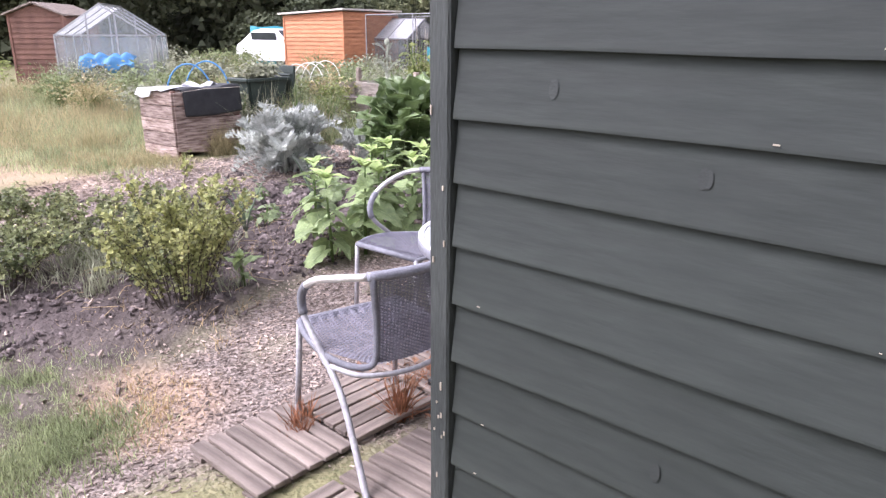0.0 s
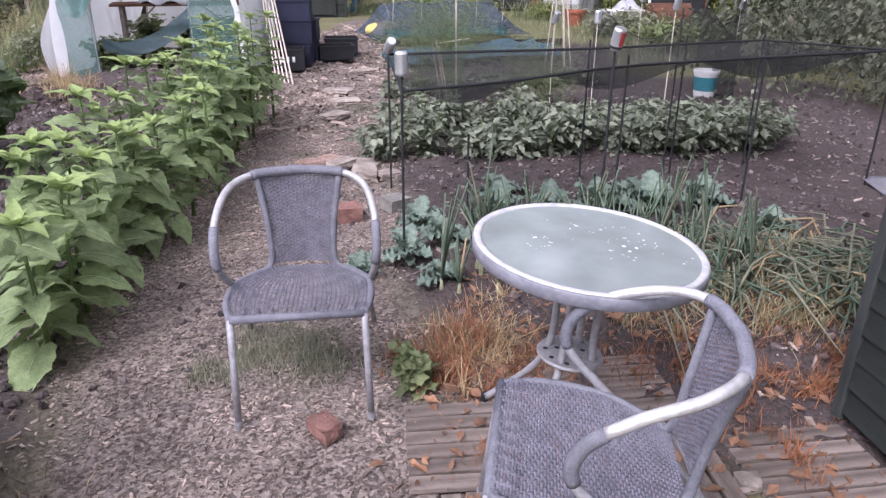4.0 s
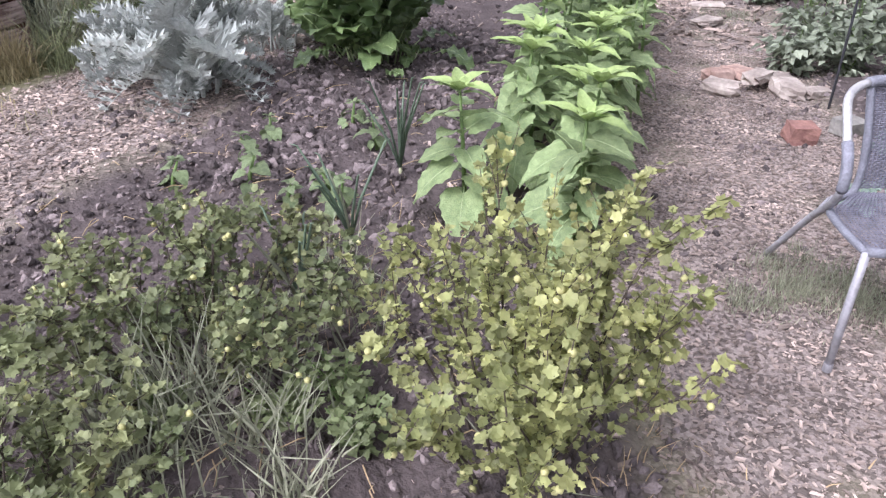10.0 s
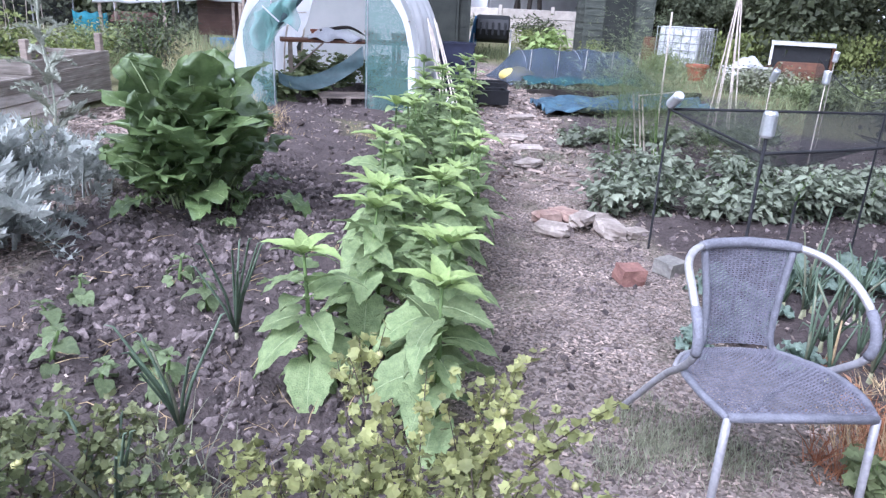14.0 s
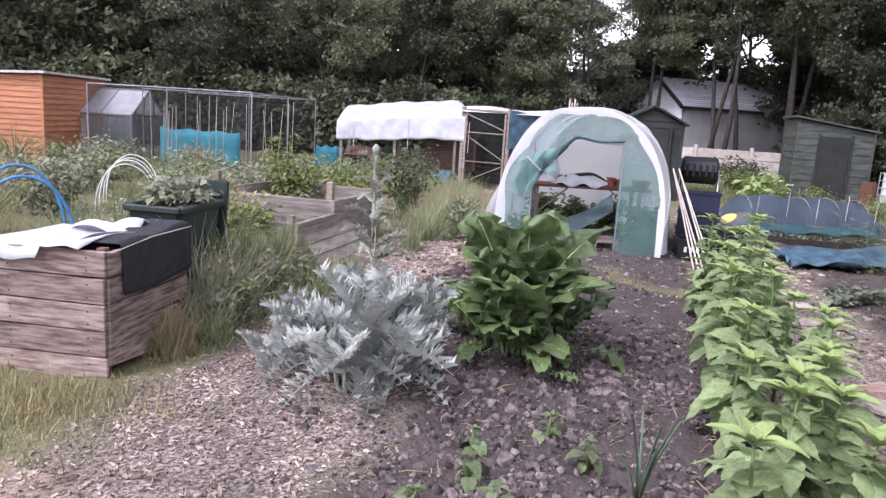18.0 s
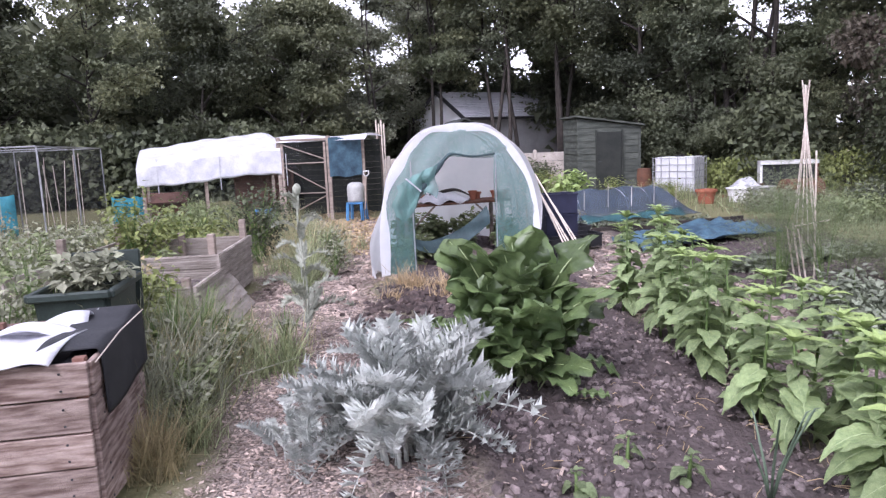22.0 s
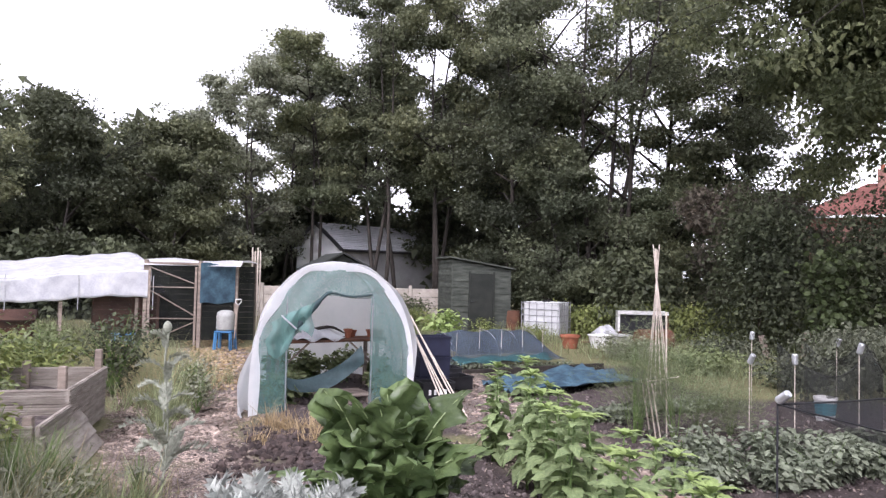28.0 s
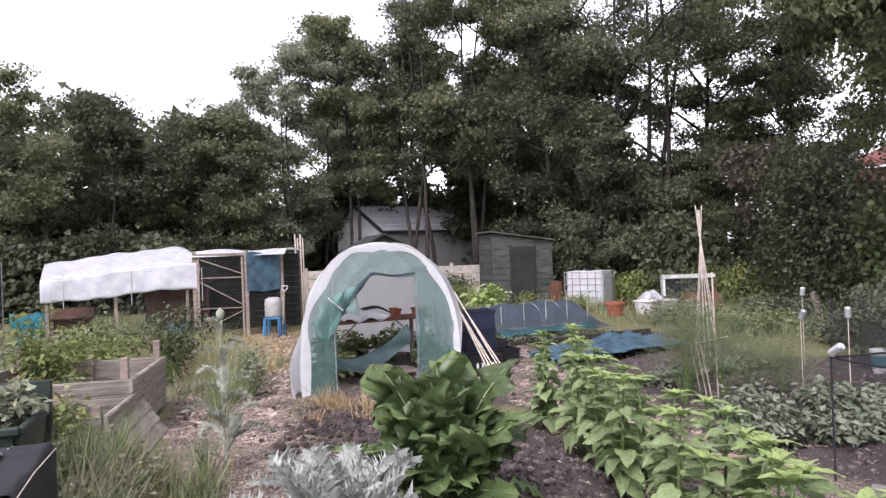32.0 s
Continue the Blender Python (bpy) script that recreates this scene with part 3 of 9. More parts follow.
def make_ground():
    xs, ys = spaced(-700, -4.5, 6.5, 700, 0.07), spaced(-700, -2.6, 8.0, 900, 0.07)
    x, y = np.meshgrid(xs, ys, indexing="ij")
    chips, soil, straw = zones(x, y)
    z = relief(x, y)
    nx, ny = x.shape
    i = np.arange(nx * ny).reshape(nx, ny)
    f = np.stack([i[:-1, :-1], i[1:, :-1], i[1:, 1:], i[:-1, 1:]], -1).reshape(-1, 4)
    m = bpy.data.materials.new("allotment_ground")
    m.use_nodes = True
    n, l = m.node_tree.nodes, m.node_tree.links
    p = n["Principled BSDF"]
    p.inputs["Roughness"].default_value, p.inputs["Specular IOR Level"].default_value = 0.95, 0.15
    co = n.new("ShaderNodeTexCoord")

    def pattern(a, b, scale, fine, kind="ShaderNodeTexNoise"):
        t, r = n.new(kind), n.new("ShaderNodeValToRGB")
        t.inputs["Scale"].default_value = scale
        l.new(co.outputs["Object"], t.inputs["Vector"])
        r.color_ramp.elements[0].color, r.color_ramp.elements[1].color = (*b, 1), (*a, 1)
        r.color_ramp.elements[0].position, r.color_ramp.elements[1].position = 0.3, 0.7
        if kind == "ShaderNodeTexNoise":
            t.inputs["Detail"].default_value = 8
            l.new(t.outputs["Fac"], r.inputs[0])
        else:
            l.new(t.outputs["Color"], r.inputs[0])
        return r.outputs[0]

    def mixed(fac, a, b):
        x_ = n.new("ShaderNodeMix")
        x_.data_type = "RGBA"
        if isinstance(fac, float):
            x_.inputs["Factor"].default_value = fac
        else:
            l.new(fac, x_.inputs["Factor"])
        l.new(a, x_.inputs["A"])
        l.new(b, x_.inputs["B"])
        return x_.outputs["Result"]

    def share(name):
        a = n.new("ShaderNodeAttribute")
        a.attribute_name = name
        return a.outputs["Fac"]

    grass = mixed(0.45, pattern((0.205, 0.205, 0.098), (0.115, 0.12, 0.058), 1.4, 0), pattern((0.30, 0.255, 0.15), (0.085, 0.09, 0.045), 26, 0))
    earth = mixed(0.5, pattern((0.115, 0.093, 0.088), (0.062, 0.05, 0.048), 3.5, 0), pattern((0.125, 0.10, 0.096), (0.045, 0.036, 0.035), 34, 0))
    chip = mixed(0.6, pattern((0.29, 0.235, 0.205), (0.13, 0.105, 0.093), 2.2, 0), pattern((0.36, 0.30, 0.27), (0.06, 0.05, 0.045), 75, 0, "ShaderNodeTexVoronoi"))
    hay = mixed(0.5, pattern((0.50, 0.36, 0.26), (0.33, 0.22, 0.155), 3, 0), pattern((0.54, 0.41, 0.31), (0.2, 0.135, 0.1), 60, 0))
    col = mixed(share("straw"), mixed(share("chips"), mixed(share("soil"), grass, earth), chip), hay)
    l.new(col, p.inputs["Base Color"])
    rough_n, bp = n.new("ShaderNodeTexNoise"), n.new("ShaderNodeBump")
    rough_n.inputs["Scale"].default_value, rough_n.inputs["Detail"].default_value = 38, 6
    l.new(co.outputs["Object"], rough_n.inputs["Vector"])
    bp.inputs["Strength"].default_value, bp.inputs["Distance"].default_value = 0.8, 0.03
    l.new(rough_n.outputs["Fac"], bp.inputs["Height"])
    l.new(bp.outputs[0], p.inputs["Normal"])
    me = mesh_of("ground", np.stack([x, y, z], -1).reshape(-1, 3), f, m, True)
    for name, v in (("chips", chips), ("soil", soil), ("straw", straw)):
        me.attributes.new(name, "FLOAT", "POINT").data.foreach_set("value", v.ravel().astype(np.float32))
    tagged(new("ground", me), "allotment ground of grass, bare soil beds and wood-chip paths", "ground", kind="structure")


make_ground()

# ---- trees and hedges round the plots ----
def tree(name, label, x, y, height, radius, leaf, leaves=9000, size=0.24, low=0.25, trunks=1, seed=0, limbs=20, shape=FLECK, open_side=None, flat=1.0, clump=0.5, droop=0.0, rise=0.25):
    """Tapered trunks, limbs that fork into twigs, and a flattened clump of leaves at each twig's end."""
    rng = np.random.default_rng(seed)
    root = thing(name, label, "tree", x, y)
    wood, tips = bmesh.new(), []
    for k in range(trunks):
        lean = rng.normal(0, 0.07 * height, 2) if trunks > 1 else rng.normal(0, 0.02 * height, 2)
        base = rng.normal(0, 0.35, 2) if trunks > 1 else np.zeros(2)
        r0 = 0.0095 * height * (0.62 if trunks > 1 else 1)
        line = [Vector((base[0] + lean[0] * t + 0.25 * math.sin(5 * t + k + seed), base[1] + lean[1] * t, -0.1 + t * height * 0.92)) for t in np.linspace(0, 1, 7)]
        tube(wood, line, [r0 * (1 - t) ** 1.2 + 0.012 for t in np.linspace(0, 1, 7)], 7)
        tips += [line[-1], line[-1] + Vector((0.3, 0.1, -0.4)), line[-1] + Vector((-0.3, 0.1, -0.5))]
        n = max(5, limbs // trunks)
        for j in range(n):
            t = low + (0.96 - low) * (j + rng.random()) / n
            a = rng.random() * math.tau
            if open_side is not None and rng.random() < 0.6:
                a = open_side + rng.normal(0, 0.6)
            swell = math.sin(math.pi * min(1, (t - low) / (1 - low) * 0.8 + 0.18)) ** 0.7
            reach = radius * swell * (0.35 + 0.8 * rng.random())
            i = min(5, int(t * 6))
            foot = line[i].lerp(line[i + 1], t * 6 - i)
            d = Vector((math.cos(a), math.sin(a), 0))
            end = foot + d * reach + Vector((0, 0, reach * (rise + 0.5 * rng.random() - droop) * flat))
            mid = foot.lerp(end, 0.5) + Vector((0, 0, 0.1 * reach))
            rb = r0 * (1 - 0.8 * t) * 0.6 + 0.012
            tube(wood, [foot, mid, end], [rb, rb * 0.65, 0.012], 5)
            tips += [end, mid.lerp(end, 0.5)]
            for _ in range(6):
                s = mid.lerp(end, rng.random() * 1.1) + Vector(rng.normal(0, 0.26 * reach, 3) * (1, 1, 0.75))
                tube(wood, [mid.lerp(end, rng.random() * 0.6), s], [rb * 0.35, 0.006], 4)
                tips.append(s)
    part("trunk", wood, M_BARK, root, smooth=True)
    tips = np.array(tips)
    weight = (0.25 + rng.random(len(tips))) ** 1.5
    n = rng.multinomial(leaves, weight / weight.sum())
    c = np.repeat(tips, n, axis=0)
    spread = np.repeat(clump * (0.6 + 0.9 * rng.random(len(tips))), n)
    d = rng.normal(0, 1, (leaves, 3))
    d /= np.linalg.norm(d, axis=1)[:, None]
    rad = spread * rng.random(leaves) ** 0.5
    pos = c + d * rad[:, None] * (1.2, 1.2, 0.62)
    pos[:, 2] = np.maximum(pos[:, 2], 0.15)
    me = scattered("crown", shape, pos, rng.random(leaves) * math.tau, rng.normal(-0.55, 0.6, leaves), rng.normal(0, 0.7, leaves), size * (0.55 + 0.8 * rng.random(leaves)), leaf)
    crown = new("crown", me)
    crown.parent = root
    return root


def thicket(name, label, category, pts, height, depth, leaf, leaves, size, seed=0, shape=LEAF, group="", canes=20, ragged=0.35):
    """A hedge or bramble bank along a line, with an uneven top."""
    rng = np.random.default_rng(seed)
    x0, y0 = pts[0]
    root = thing(name, label, category, x0, y0, group=group)
    p = np.array(pts, float)
    seg = np.r_[0, np.cumsum(np.hypot(*np.diff(p, axis=0).T))]
    blobs = max(6, int(seg[-1] / (0.2 * depth)))
    s = rng.random(blobs) * seg[-1]
    bx, by = np.interp(s, seg, p[:, 0]), np.interp(s, seg, p[:, 1])
    bx, by = bx + rng.normal(0, depth * 0.28, blobs), by + rng.normal(0, depth * 0.28, blobs)
    top = height * (1 - ragged * rng.random(blobs))
    k = rng.integers(0, blobs, leaves)
    h = rng.random(leaves) ** 0.7
    ang, rr = rng.random(leaves) * math.tau, depth * (0.18 + 0.22 * rng.random(leaves)) * np.sqrt(np.clip(1.08 - h ** 3, 0.05, 1))
    sx, sy, sz = rng.normal(0, 0.1 * depth, leaves), rng.normal(0, 0.1 * depth, leaves), 1 + rng.normal(0, 0.07, leaves)
    pos = np.stack([bx[k] + np.cos(ang) * rr + sx - x0, by[k] + np.sin(ang) * rr + sy - y0, np.abs(h * top[k] * sz)], -1)
    pos[:, 2] += ground_z(pos[:, 0] + x0, pos[:, 1] + y0) - gz(x0, y0) + 0.02
    me = scattered("foliage", shape, pos, ang - math.pi / 2 + rng.normal(0, 0.7, leaves), rng.normal(-0.75, 0.45, leaves), rng.normal(0, 0.5, leaves), size * (0.6 + 0.8 * rng.random(leaves)), leaf)
    ob = new("foliage", me)
    ob.parent = root
    bm = bmesh.new()
    for _ in range(canes):
        i = rng.integers(0, blobs)
        a = Vector((bx[i] - x0, by[i] - y0, 0))
        tube(bm, [a, a + Vector((rng.normal(0, 0.1), rng.normal(0, 0.1), top[i] * 0.5)), a + Vector((rng.normal(0, 0.25), rng.normal(0, 0.25), top[i] * (0.9 + 0.2 * rng.random())))], [0.012, 0.009, 0.004], 4)
    part("stem_tangle", bm, M_WOODY, root)["kind"] = "stuff"
    ob["kind"] = "stuff"
    return root


def make_trees():
    dark, mid = "tall dark-green leafy tree behind the plots", "tall airy tree with sky showing through its crown"
    airy = "slender airy tree with pale green leaves and sky gaps"
    # x, y, height, radius, leaf, leaves, size, low, trunks, label
    rows = [
        (-31, -8, 10, 3.6, M_TREE_A, 8000, 0.36, 0.06, 1, dark), (-30, -2, 9, 3.4, M_TREE_B, 8000, 0.36, 0.06, 1, dark), (-30.5, 4, 11, 3.8, M_TREE_A, 9000, 0.36, 0.06, 1, dark),
        (-29, 9.5, 9.5, 3.4, M_TREE_B, 9000, 0.34, 0.06, 1, dark), (-27, 14, 11, 3.6, M_TREE_A, 10000, 0.32, 0.06, 2, dark), (-23.6, 15.5, 9, 3.0, M_TREE_B, 10000, 0.3, 0.06, 1, dark),
        (-22.5, 19.5, 10.5, 3.2, M_TREE_D, 9000, 0.28, 0.08, 2, airy), (-19, 19.6, 9.4, 2.8, M_TREE_A, 12000, 0.26, 0.06, 1, dark), (-15.9, 20.8, 9.2, 2.2, M_TREE_B, 7500, 0.24, 0.08, 1, mid),
        (-12.7, 22.2, 8.1, 2.5, M_TREE_A, 13000, 0.24, 0.05, 1, dark), (-9.9, 23.8, 7.7, 2.4, M_TREE_B, 13000, 0.24, 0.05, 1, dark), (-14.6, 26, 8.2, 2.8, M_TREE_B, 9000, 0.26, 0.06, 1, dark),
        (-9.7, 26.2, 10.4, 1.7, M_TREE_D, 9000, 0.22, 0.2, 2, airy), (-7.5, 25.4, 10.9, 2.1, M_TREE_D, 11000, 0.22, 0.14, 2, airy), (-11.2, 27.5, 8.4, 2.8, M_TREE_A, 10000, 0.26, 0.06, 1, dark), (-6.8, 30.2, 13.0, 2.5, M_TREE_D, 11000, 0.24, 0.2, 2, airy),
        (-4.9, 27.6, 12.8, 2.3, M_TREE_B, 12000, 0.23, 0.32, 2, mid), (-2.3, 26.4, 14.4, 2.5, M_TREE_A, 14000, 0.23, 0.33, 4, mid), (-0.5, 26.6, 15.2, 2.6, M_TREE_B, 15000, 0.24, 0.29, 3, mid),
        (-2.6, 34.5, 13.5, 3.4, M_TREE_A, 12000, 0.36, 0.1, 1, dark), (0.8, 32.0, 11.0, 3.0, M_TREE_A, 11000, 0.34, 0.08, 1, dark), (4.6, 33.0, 12.0, 3.2, M_TREE_A, 11000, 0.34, 0.08, 1, dark), (-5.2, 32.6, 8.4, 2.8, M_TREE_A, 9000, 0.34, 0.08, 1, dark), (-7.6, 34, 10.5, 3.2, M_TREE_B, 8000, 0.3, 0.1, 1, dark),
        (2.3, 24.6, 13.4, 2.7, M_TREE_A, 16000, 0.23, 0.1, 1, dark), (4.3, 27.0, 16.8, 3.1, M_TREE_B, 14000, 0.25, 0.12, 1, mid), (2.9, 31.6, 15.5, 3.2, M_TREE_B, 12000, 0.3, 0.14, 1, mid),
        (6.1, 23.2, 17.2, 3.7, M_TREE_A, 19000, 0.22, 0.22, 5, mid), (8.6, 24.6, 15.0, 3.0, M_TREE_B, 18000, 0.24, 0.1, 1, mid), (10.6, 23.0, 10.5, 2.8, M_TREE_A, 14000, 0.24, 0.06, 1, dark), (4.2, 23.0, 6.6, 2.0, M_TREE_A, 9000, 0.22, 0.05, 2, dark),
        (7.2, 22.6, 5.6, 1.8, M_TREE_B, 7000, 0.2, 0.05, 2, dark), (28, 6, 12, 4, M_TREE_B, 3500, 0.4, 0.06, 1, dark), (28, -4, 12, 4, M_TREE_A, 3500, 0.4, 0.06, 1, dark),
        (20, -16, 11, 4, M_TREE_A, 3500, 0.45, 0.06, 1, dark), (4, -22, 12, 4, M_TREE_A, 3500, 0.45, 0.06, 1, dark), (-14, -20, 11, 4, M_TREE_B, 3500, 0.45, 0.06, 1, dark),
    ]
    for k, (x, y, h, r, leaf, n, size, low, trunks, label) in enumerate(rows):
        seen = y > 18
        tree("tree", label, x, y, h, r, leaf, int((2.9 if seen else 1.2) * n), size * (0.56 if seen else 0.85), low, trunks, seed=20 + k, limbs=26, shape=NIB, clump=(0.19 if seen else 0.25) * r)
    tree("maple_tree", "large maple with low branches sweeping over the hedge", 11.6, 13.1, 12.6, 7.0, M_TREE_C, 96000, 0.145, 0.49, 1, seed=5, limbs=40, shape=FLECK, open_side=math.radians(165), flat=0.5, clump=0.72, droop=0.29)
    tree("shrubby_tree", "reddish-leaved small tree rising from the hedge", 10.2, 20.4, 5.2, 1.5, M_TREE_RED, 14000, 0.16, 0.06, 2, seed=8, clump=0.5)
    wood = [(-34, -14), (-33, 6), (-27, 20), (-14, 29.5), (-9, 35), (-2, 36), (6, 30.5), (10, 27.5)]
    thicket("far_woodland", "dense dark undergrowth closing the plots beneath the trees", "woodland", wood, 5.4, 5.0, M_TREE_A, 46000, 0.52, 3, NIB, canes=60)
    thicket("far_woodland", "tall dense wood closing off the old plots", "woodland", [(-37, -16), (-36, 6), (-31, 20), (-24, 26), (-15, 31)], 8.8, 5.0, M_TREE_A, 26000, 0.72, 53, NIB, canes=30, ragged=0.3)
    thicket("shrub_bank", "dark leafy shrubs along the foot of the wood", "shrubs", [(-27, 9), (-21, 17), (-15, 20), (-11, 22.6), (-7.6, 25.2)], 2.8, 2.4, M_HEDGE, 46000, 0.23, 33, NIB, canes=30)
    thicket("bramble_hedge", "overgrown green hedge along the far boundary", "hedge", [(2.6, 23.0), (5, 22.4), (8, 21.2), (12, 19.2), (16.5, 16.5), (21, 12)], 3.3, 2.6, M_HEDGE, 52000, 0.2, 4, NIB, ragged=0.5)
    thicket("boundary_hedge", "dark leafy hedge beside the plots", "hedge", [(8.6, 17.2), (10.6, 14.6), (12.2, 11), (12.6, 6), (12.2, 2), (11.5, -4)], 4.6, 2.6, M_HEDGE, 110000, 0.115, 9, NIB, ragged=0.35)
    thicket("hedge_vine", "bright green broad-leaved vine climbing the dark hedge", "vine", [(8.9, 14.3), (9.6, 13.3), (10.2, 12.2), (10.8, 10.6), (11.0, 8)], 2.9, 1.2, M_VINE, 6000, 0.13, 29, LOBED, ragged=0.6)
    thicket("boundary_hedge", "dark leafy hedge behind the shed", "hedge", [(11, -5), (6, -9), (-4, -10), (-14, -8)], 2.5, 2.2, M_HEDGE, 9000, 0.24, 19, FLECK)
    thicket("bramble_patch", "low pale-green bramble bank at the plot's edge", "brambles", [(6.6, 8.6), (8.0, 7.4), (9.2, 6.6), (10.5, 5.0)], 1.25, 1.7, M_BRAMBLE, 10000, 0.075, 6, FLECK)
    thicket("bramble_patch", "low pale-green bramble bank at the plot's edge", "brambles", [(7.2, 11.5), (9.0, 11.0), (10.4, 9.6)], 1.35, 1.9, M_BRAMBLE, 9000, 0.08, 16, FLECK)
    thicket("nettle_bank", "pale long grass and nettles under the hedge", "weeds", [(3.2, 20.6), (6.5, 20.2), (10, 18.4)], 1.25, 1.3, M_YELLOW_SHRUB, 5000, 0.12, 26, LEAF)


make_trees()

# ---- the green shed by the seats ----
SHED_AT, SHED_TURN = (5.335, 0.125), 17.5


def board_mesh(name, length, tall, material, thick=0.022, thin=0.007, seed=0):
    """One lapped board along +x, its foot at z 0, its face towards -y."""
    rng = random.Random(seed)
    bm = bmesh.new()
    n = 10
    rows = []
    for k in range(n + 1):
        x = length * k / n
        w = rng.uniform(-0.0015, 0.0015)
        rows.append([bm.verts.new(p) for p in ((x, -thick + w, w), (x, -thick + w, 0.004 + w), (x, -thin, tall), (x, 0, tall), (x, 0, 0))])
    for a, b in zip(rows, rows[1:]):
        for k in range(5):
            bm.faces.new((a[k], b[k], b[(k + 1) % 5], a[(k + 1) % 5]))
    bm.faces.new(rows[0])
    bm.faces.new(rows[-1][::-1])
    me = bpy.data.meshes.new(name)
    bm.to_mesh(me)
    bm.free()
    me.materials.append(material)
    return me


def add(name, me, parent, m=None, label=""):
    ob = new(name, me)
    ob.parent = parent
    if m is not None:
        ob.matrix_local = m
    if label:
        ob["label"] = label
    return ob


def make_near_shed():
    root = thing("garden_shed", "dark green lapped-board garden shed beside the seats", "shed", *SHED_AT, 0.0, SHED_TURN)
    side = [board_mesh("board", 2.2, 0.122, M_GREEN_WOOD, seed=k) for k in range(4)]
    front = [board_mesh("board", 1.36, 0.122, M_GREEN_WOOD, seed=10 + k) for k in range(4)]
    rng = random.Random(2)
    for k in range(19):
        z = 0.07 + 0.104 * k
        add("board", side[k % 4], root, pose(0.02, rng.uniform(-0.002, 0.002), z, 0, 0, 0))
        add("board", front[k % 4], root, pose(rng.uniform(-0.002, 0.002), 1.38, z, 0, 0, -90))
    post = bmesh.new()
    box(post, 0.044, 0.044, 2.05, Matrix.Translation((-0.006, -0.006, 1.06)), 0.004)
    part("corner_trim", post, M_GREEN_TRIM, root)
    part("corner_trim", one_box(0.044, 0.044, 2.05, Matrix.Translation((-0.006, 1.4, 1.06)), 0.004), M_GREEN_TRIM, root)
    part("inner_wall", one_box(2.2, 0.02, 2.0, Matrix.Translation((1.1, 0.014, 1.06))), M_GREEN_TRIM, root)
    part("inner_wall", one_box(0.02, 1.34, 2.0, Matrix.Translation((0.014, 0.71, 1.06))), M_GREEN_TRIM, root)
    part("back_wall", one_box(2.2, 0.03, 2.0, Matrix.Translation((1.1, 1.4, 1.06))), M_GREEN_TRIM, root)
    part("back_wall", one_box(0.03, 1.34, 2.0, Matrix.Translation((2.2, 0.71, 1.06))), M_GREEN_TRIM, root)
    part("roof", one_box(2.5, 1.69, 0.03, pose(1.08, 0.7, 2.13, 3, 0, 0)), M_FELT, root)
    part("skid", one_box(2.1, 0.08, 0.07, Matrix.Translation((1.1, 0.1, 0.035))), M_GREYWOOD, root)
    part("skid", one_box(2.1, 0.08, 0.07, Matrix.Translation((1.1, 1.29, 0.035))), M_GREYWOOD, root)
    for k in range(30):
        s = rng.uniform(0.0012, 0.0035)
        z = 0.07 + 0.104 * rng.randint(5, 16) + rng.uniform(0.004, 0.012)
        part("paint_chip", one_box(s * 2.2, 0.002, s * 0.6, pose(rng.uniform(0.05, 1.2), -0.0228, z, -6, 0, rng.uniform(-2, 2))), M_CHIPPED, root, "small flake of bare pale wood")
    for k in range(16):
        part("paint_chip", one_box(0.003, 0.003, rng.uniform(0.004, 0.016), pose(rng.uniform(-0.024, 0.01), -0.0285, rng.uniform(0.3, 1.8))), M_CHIPPED, root, "small flake of bare pale wood")
    for k in range(44):
        row = rng.randint(3, 17)
        bm = bmesh.new()
        bmesh.ops.create_circle(bm, cap_ends=True, segments=9, radius=0.009, matrix=pose(rng.uniform(0.08, 1.9), -0.0168, 0.07 + 0.104 * row + rng.uniform(0.03, 0.07), 83, 0, 0) @ Matrix.Diagonal((rng.uniform(0.6, 0.9), rng.uniform(0.9, 1.7), 1, 1)))
        part("knot", bm, M_KNOT, root, "dark knot in the board")


make_near_shed()

# ---- slatted duckboards under the seats ----
def make_duckboards():
    c, s = math.cos(radians(18)), math.sin(radians(18))
    slat = one_box(0.45, 0.062, 0.022, bevel=0.003)
    proto = bpy.data.meshes.new("slat")
    slat.to_mesh(proto)
    slat.free()
    proto.materials.append(M_PALLET)
    bearer = one_box(0.06, 0.45, 0.02)
    rail = bpy.data.meshes.new("bearer")
    bearer.to_mesh(rail)
    bearer.free()
    rail.materials.append(M_PALLET)
    rng = random.Random(4)
    for i in range(3):
        for j in range(-2, 2):
            if (i, j) in ((0, -2), (2, -2)):
                continue
            u, v = 0.47 * (i + 0.5 + (0.02, 0.22, 0.28)[i]), 0.47 * (j + 0.5 + (-0.42, 0.03, 0.15)[i])
            x, y = 3.56 + u * c + v * s, 0.57 + u * s - v * c
            root = thing("duckboard", "square greyed wooden slatted duckboard lying on the soil", "duckboard", x, y, 0.012, 18 + 90 * ((i + j + 1) % 2) + rng.uniform(-1.5, 1.5), group="duckboards")
            for k in (-1, 1):
                add("bearer", rail, root, pose(0.17 * k, 0, -0.01))
            for k in range(6):
                add("slat", proto, root, pose(rng.uniform(-0.004, 0.004), 0.075 * (k - 2.5), 0.011 + rng.uniform(0, 0.004), rng.uniform(-1, 1), 0, rng.uniform(-0.8, 0.8)))


make_duckboards()

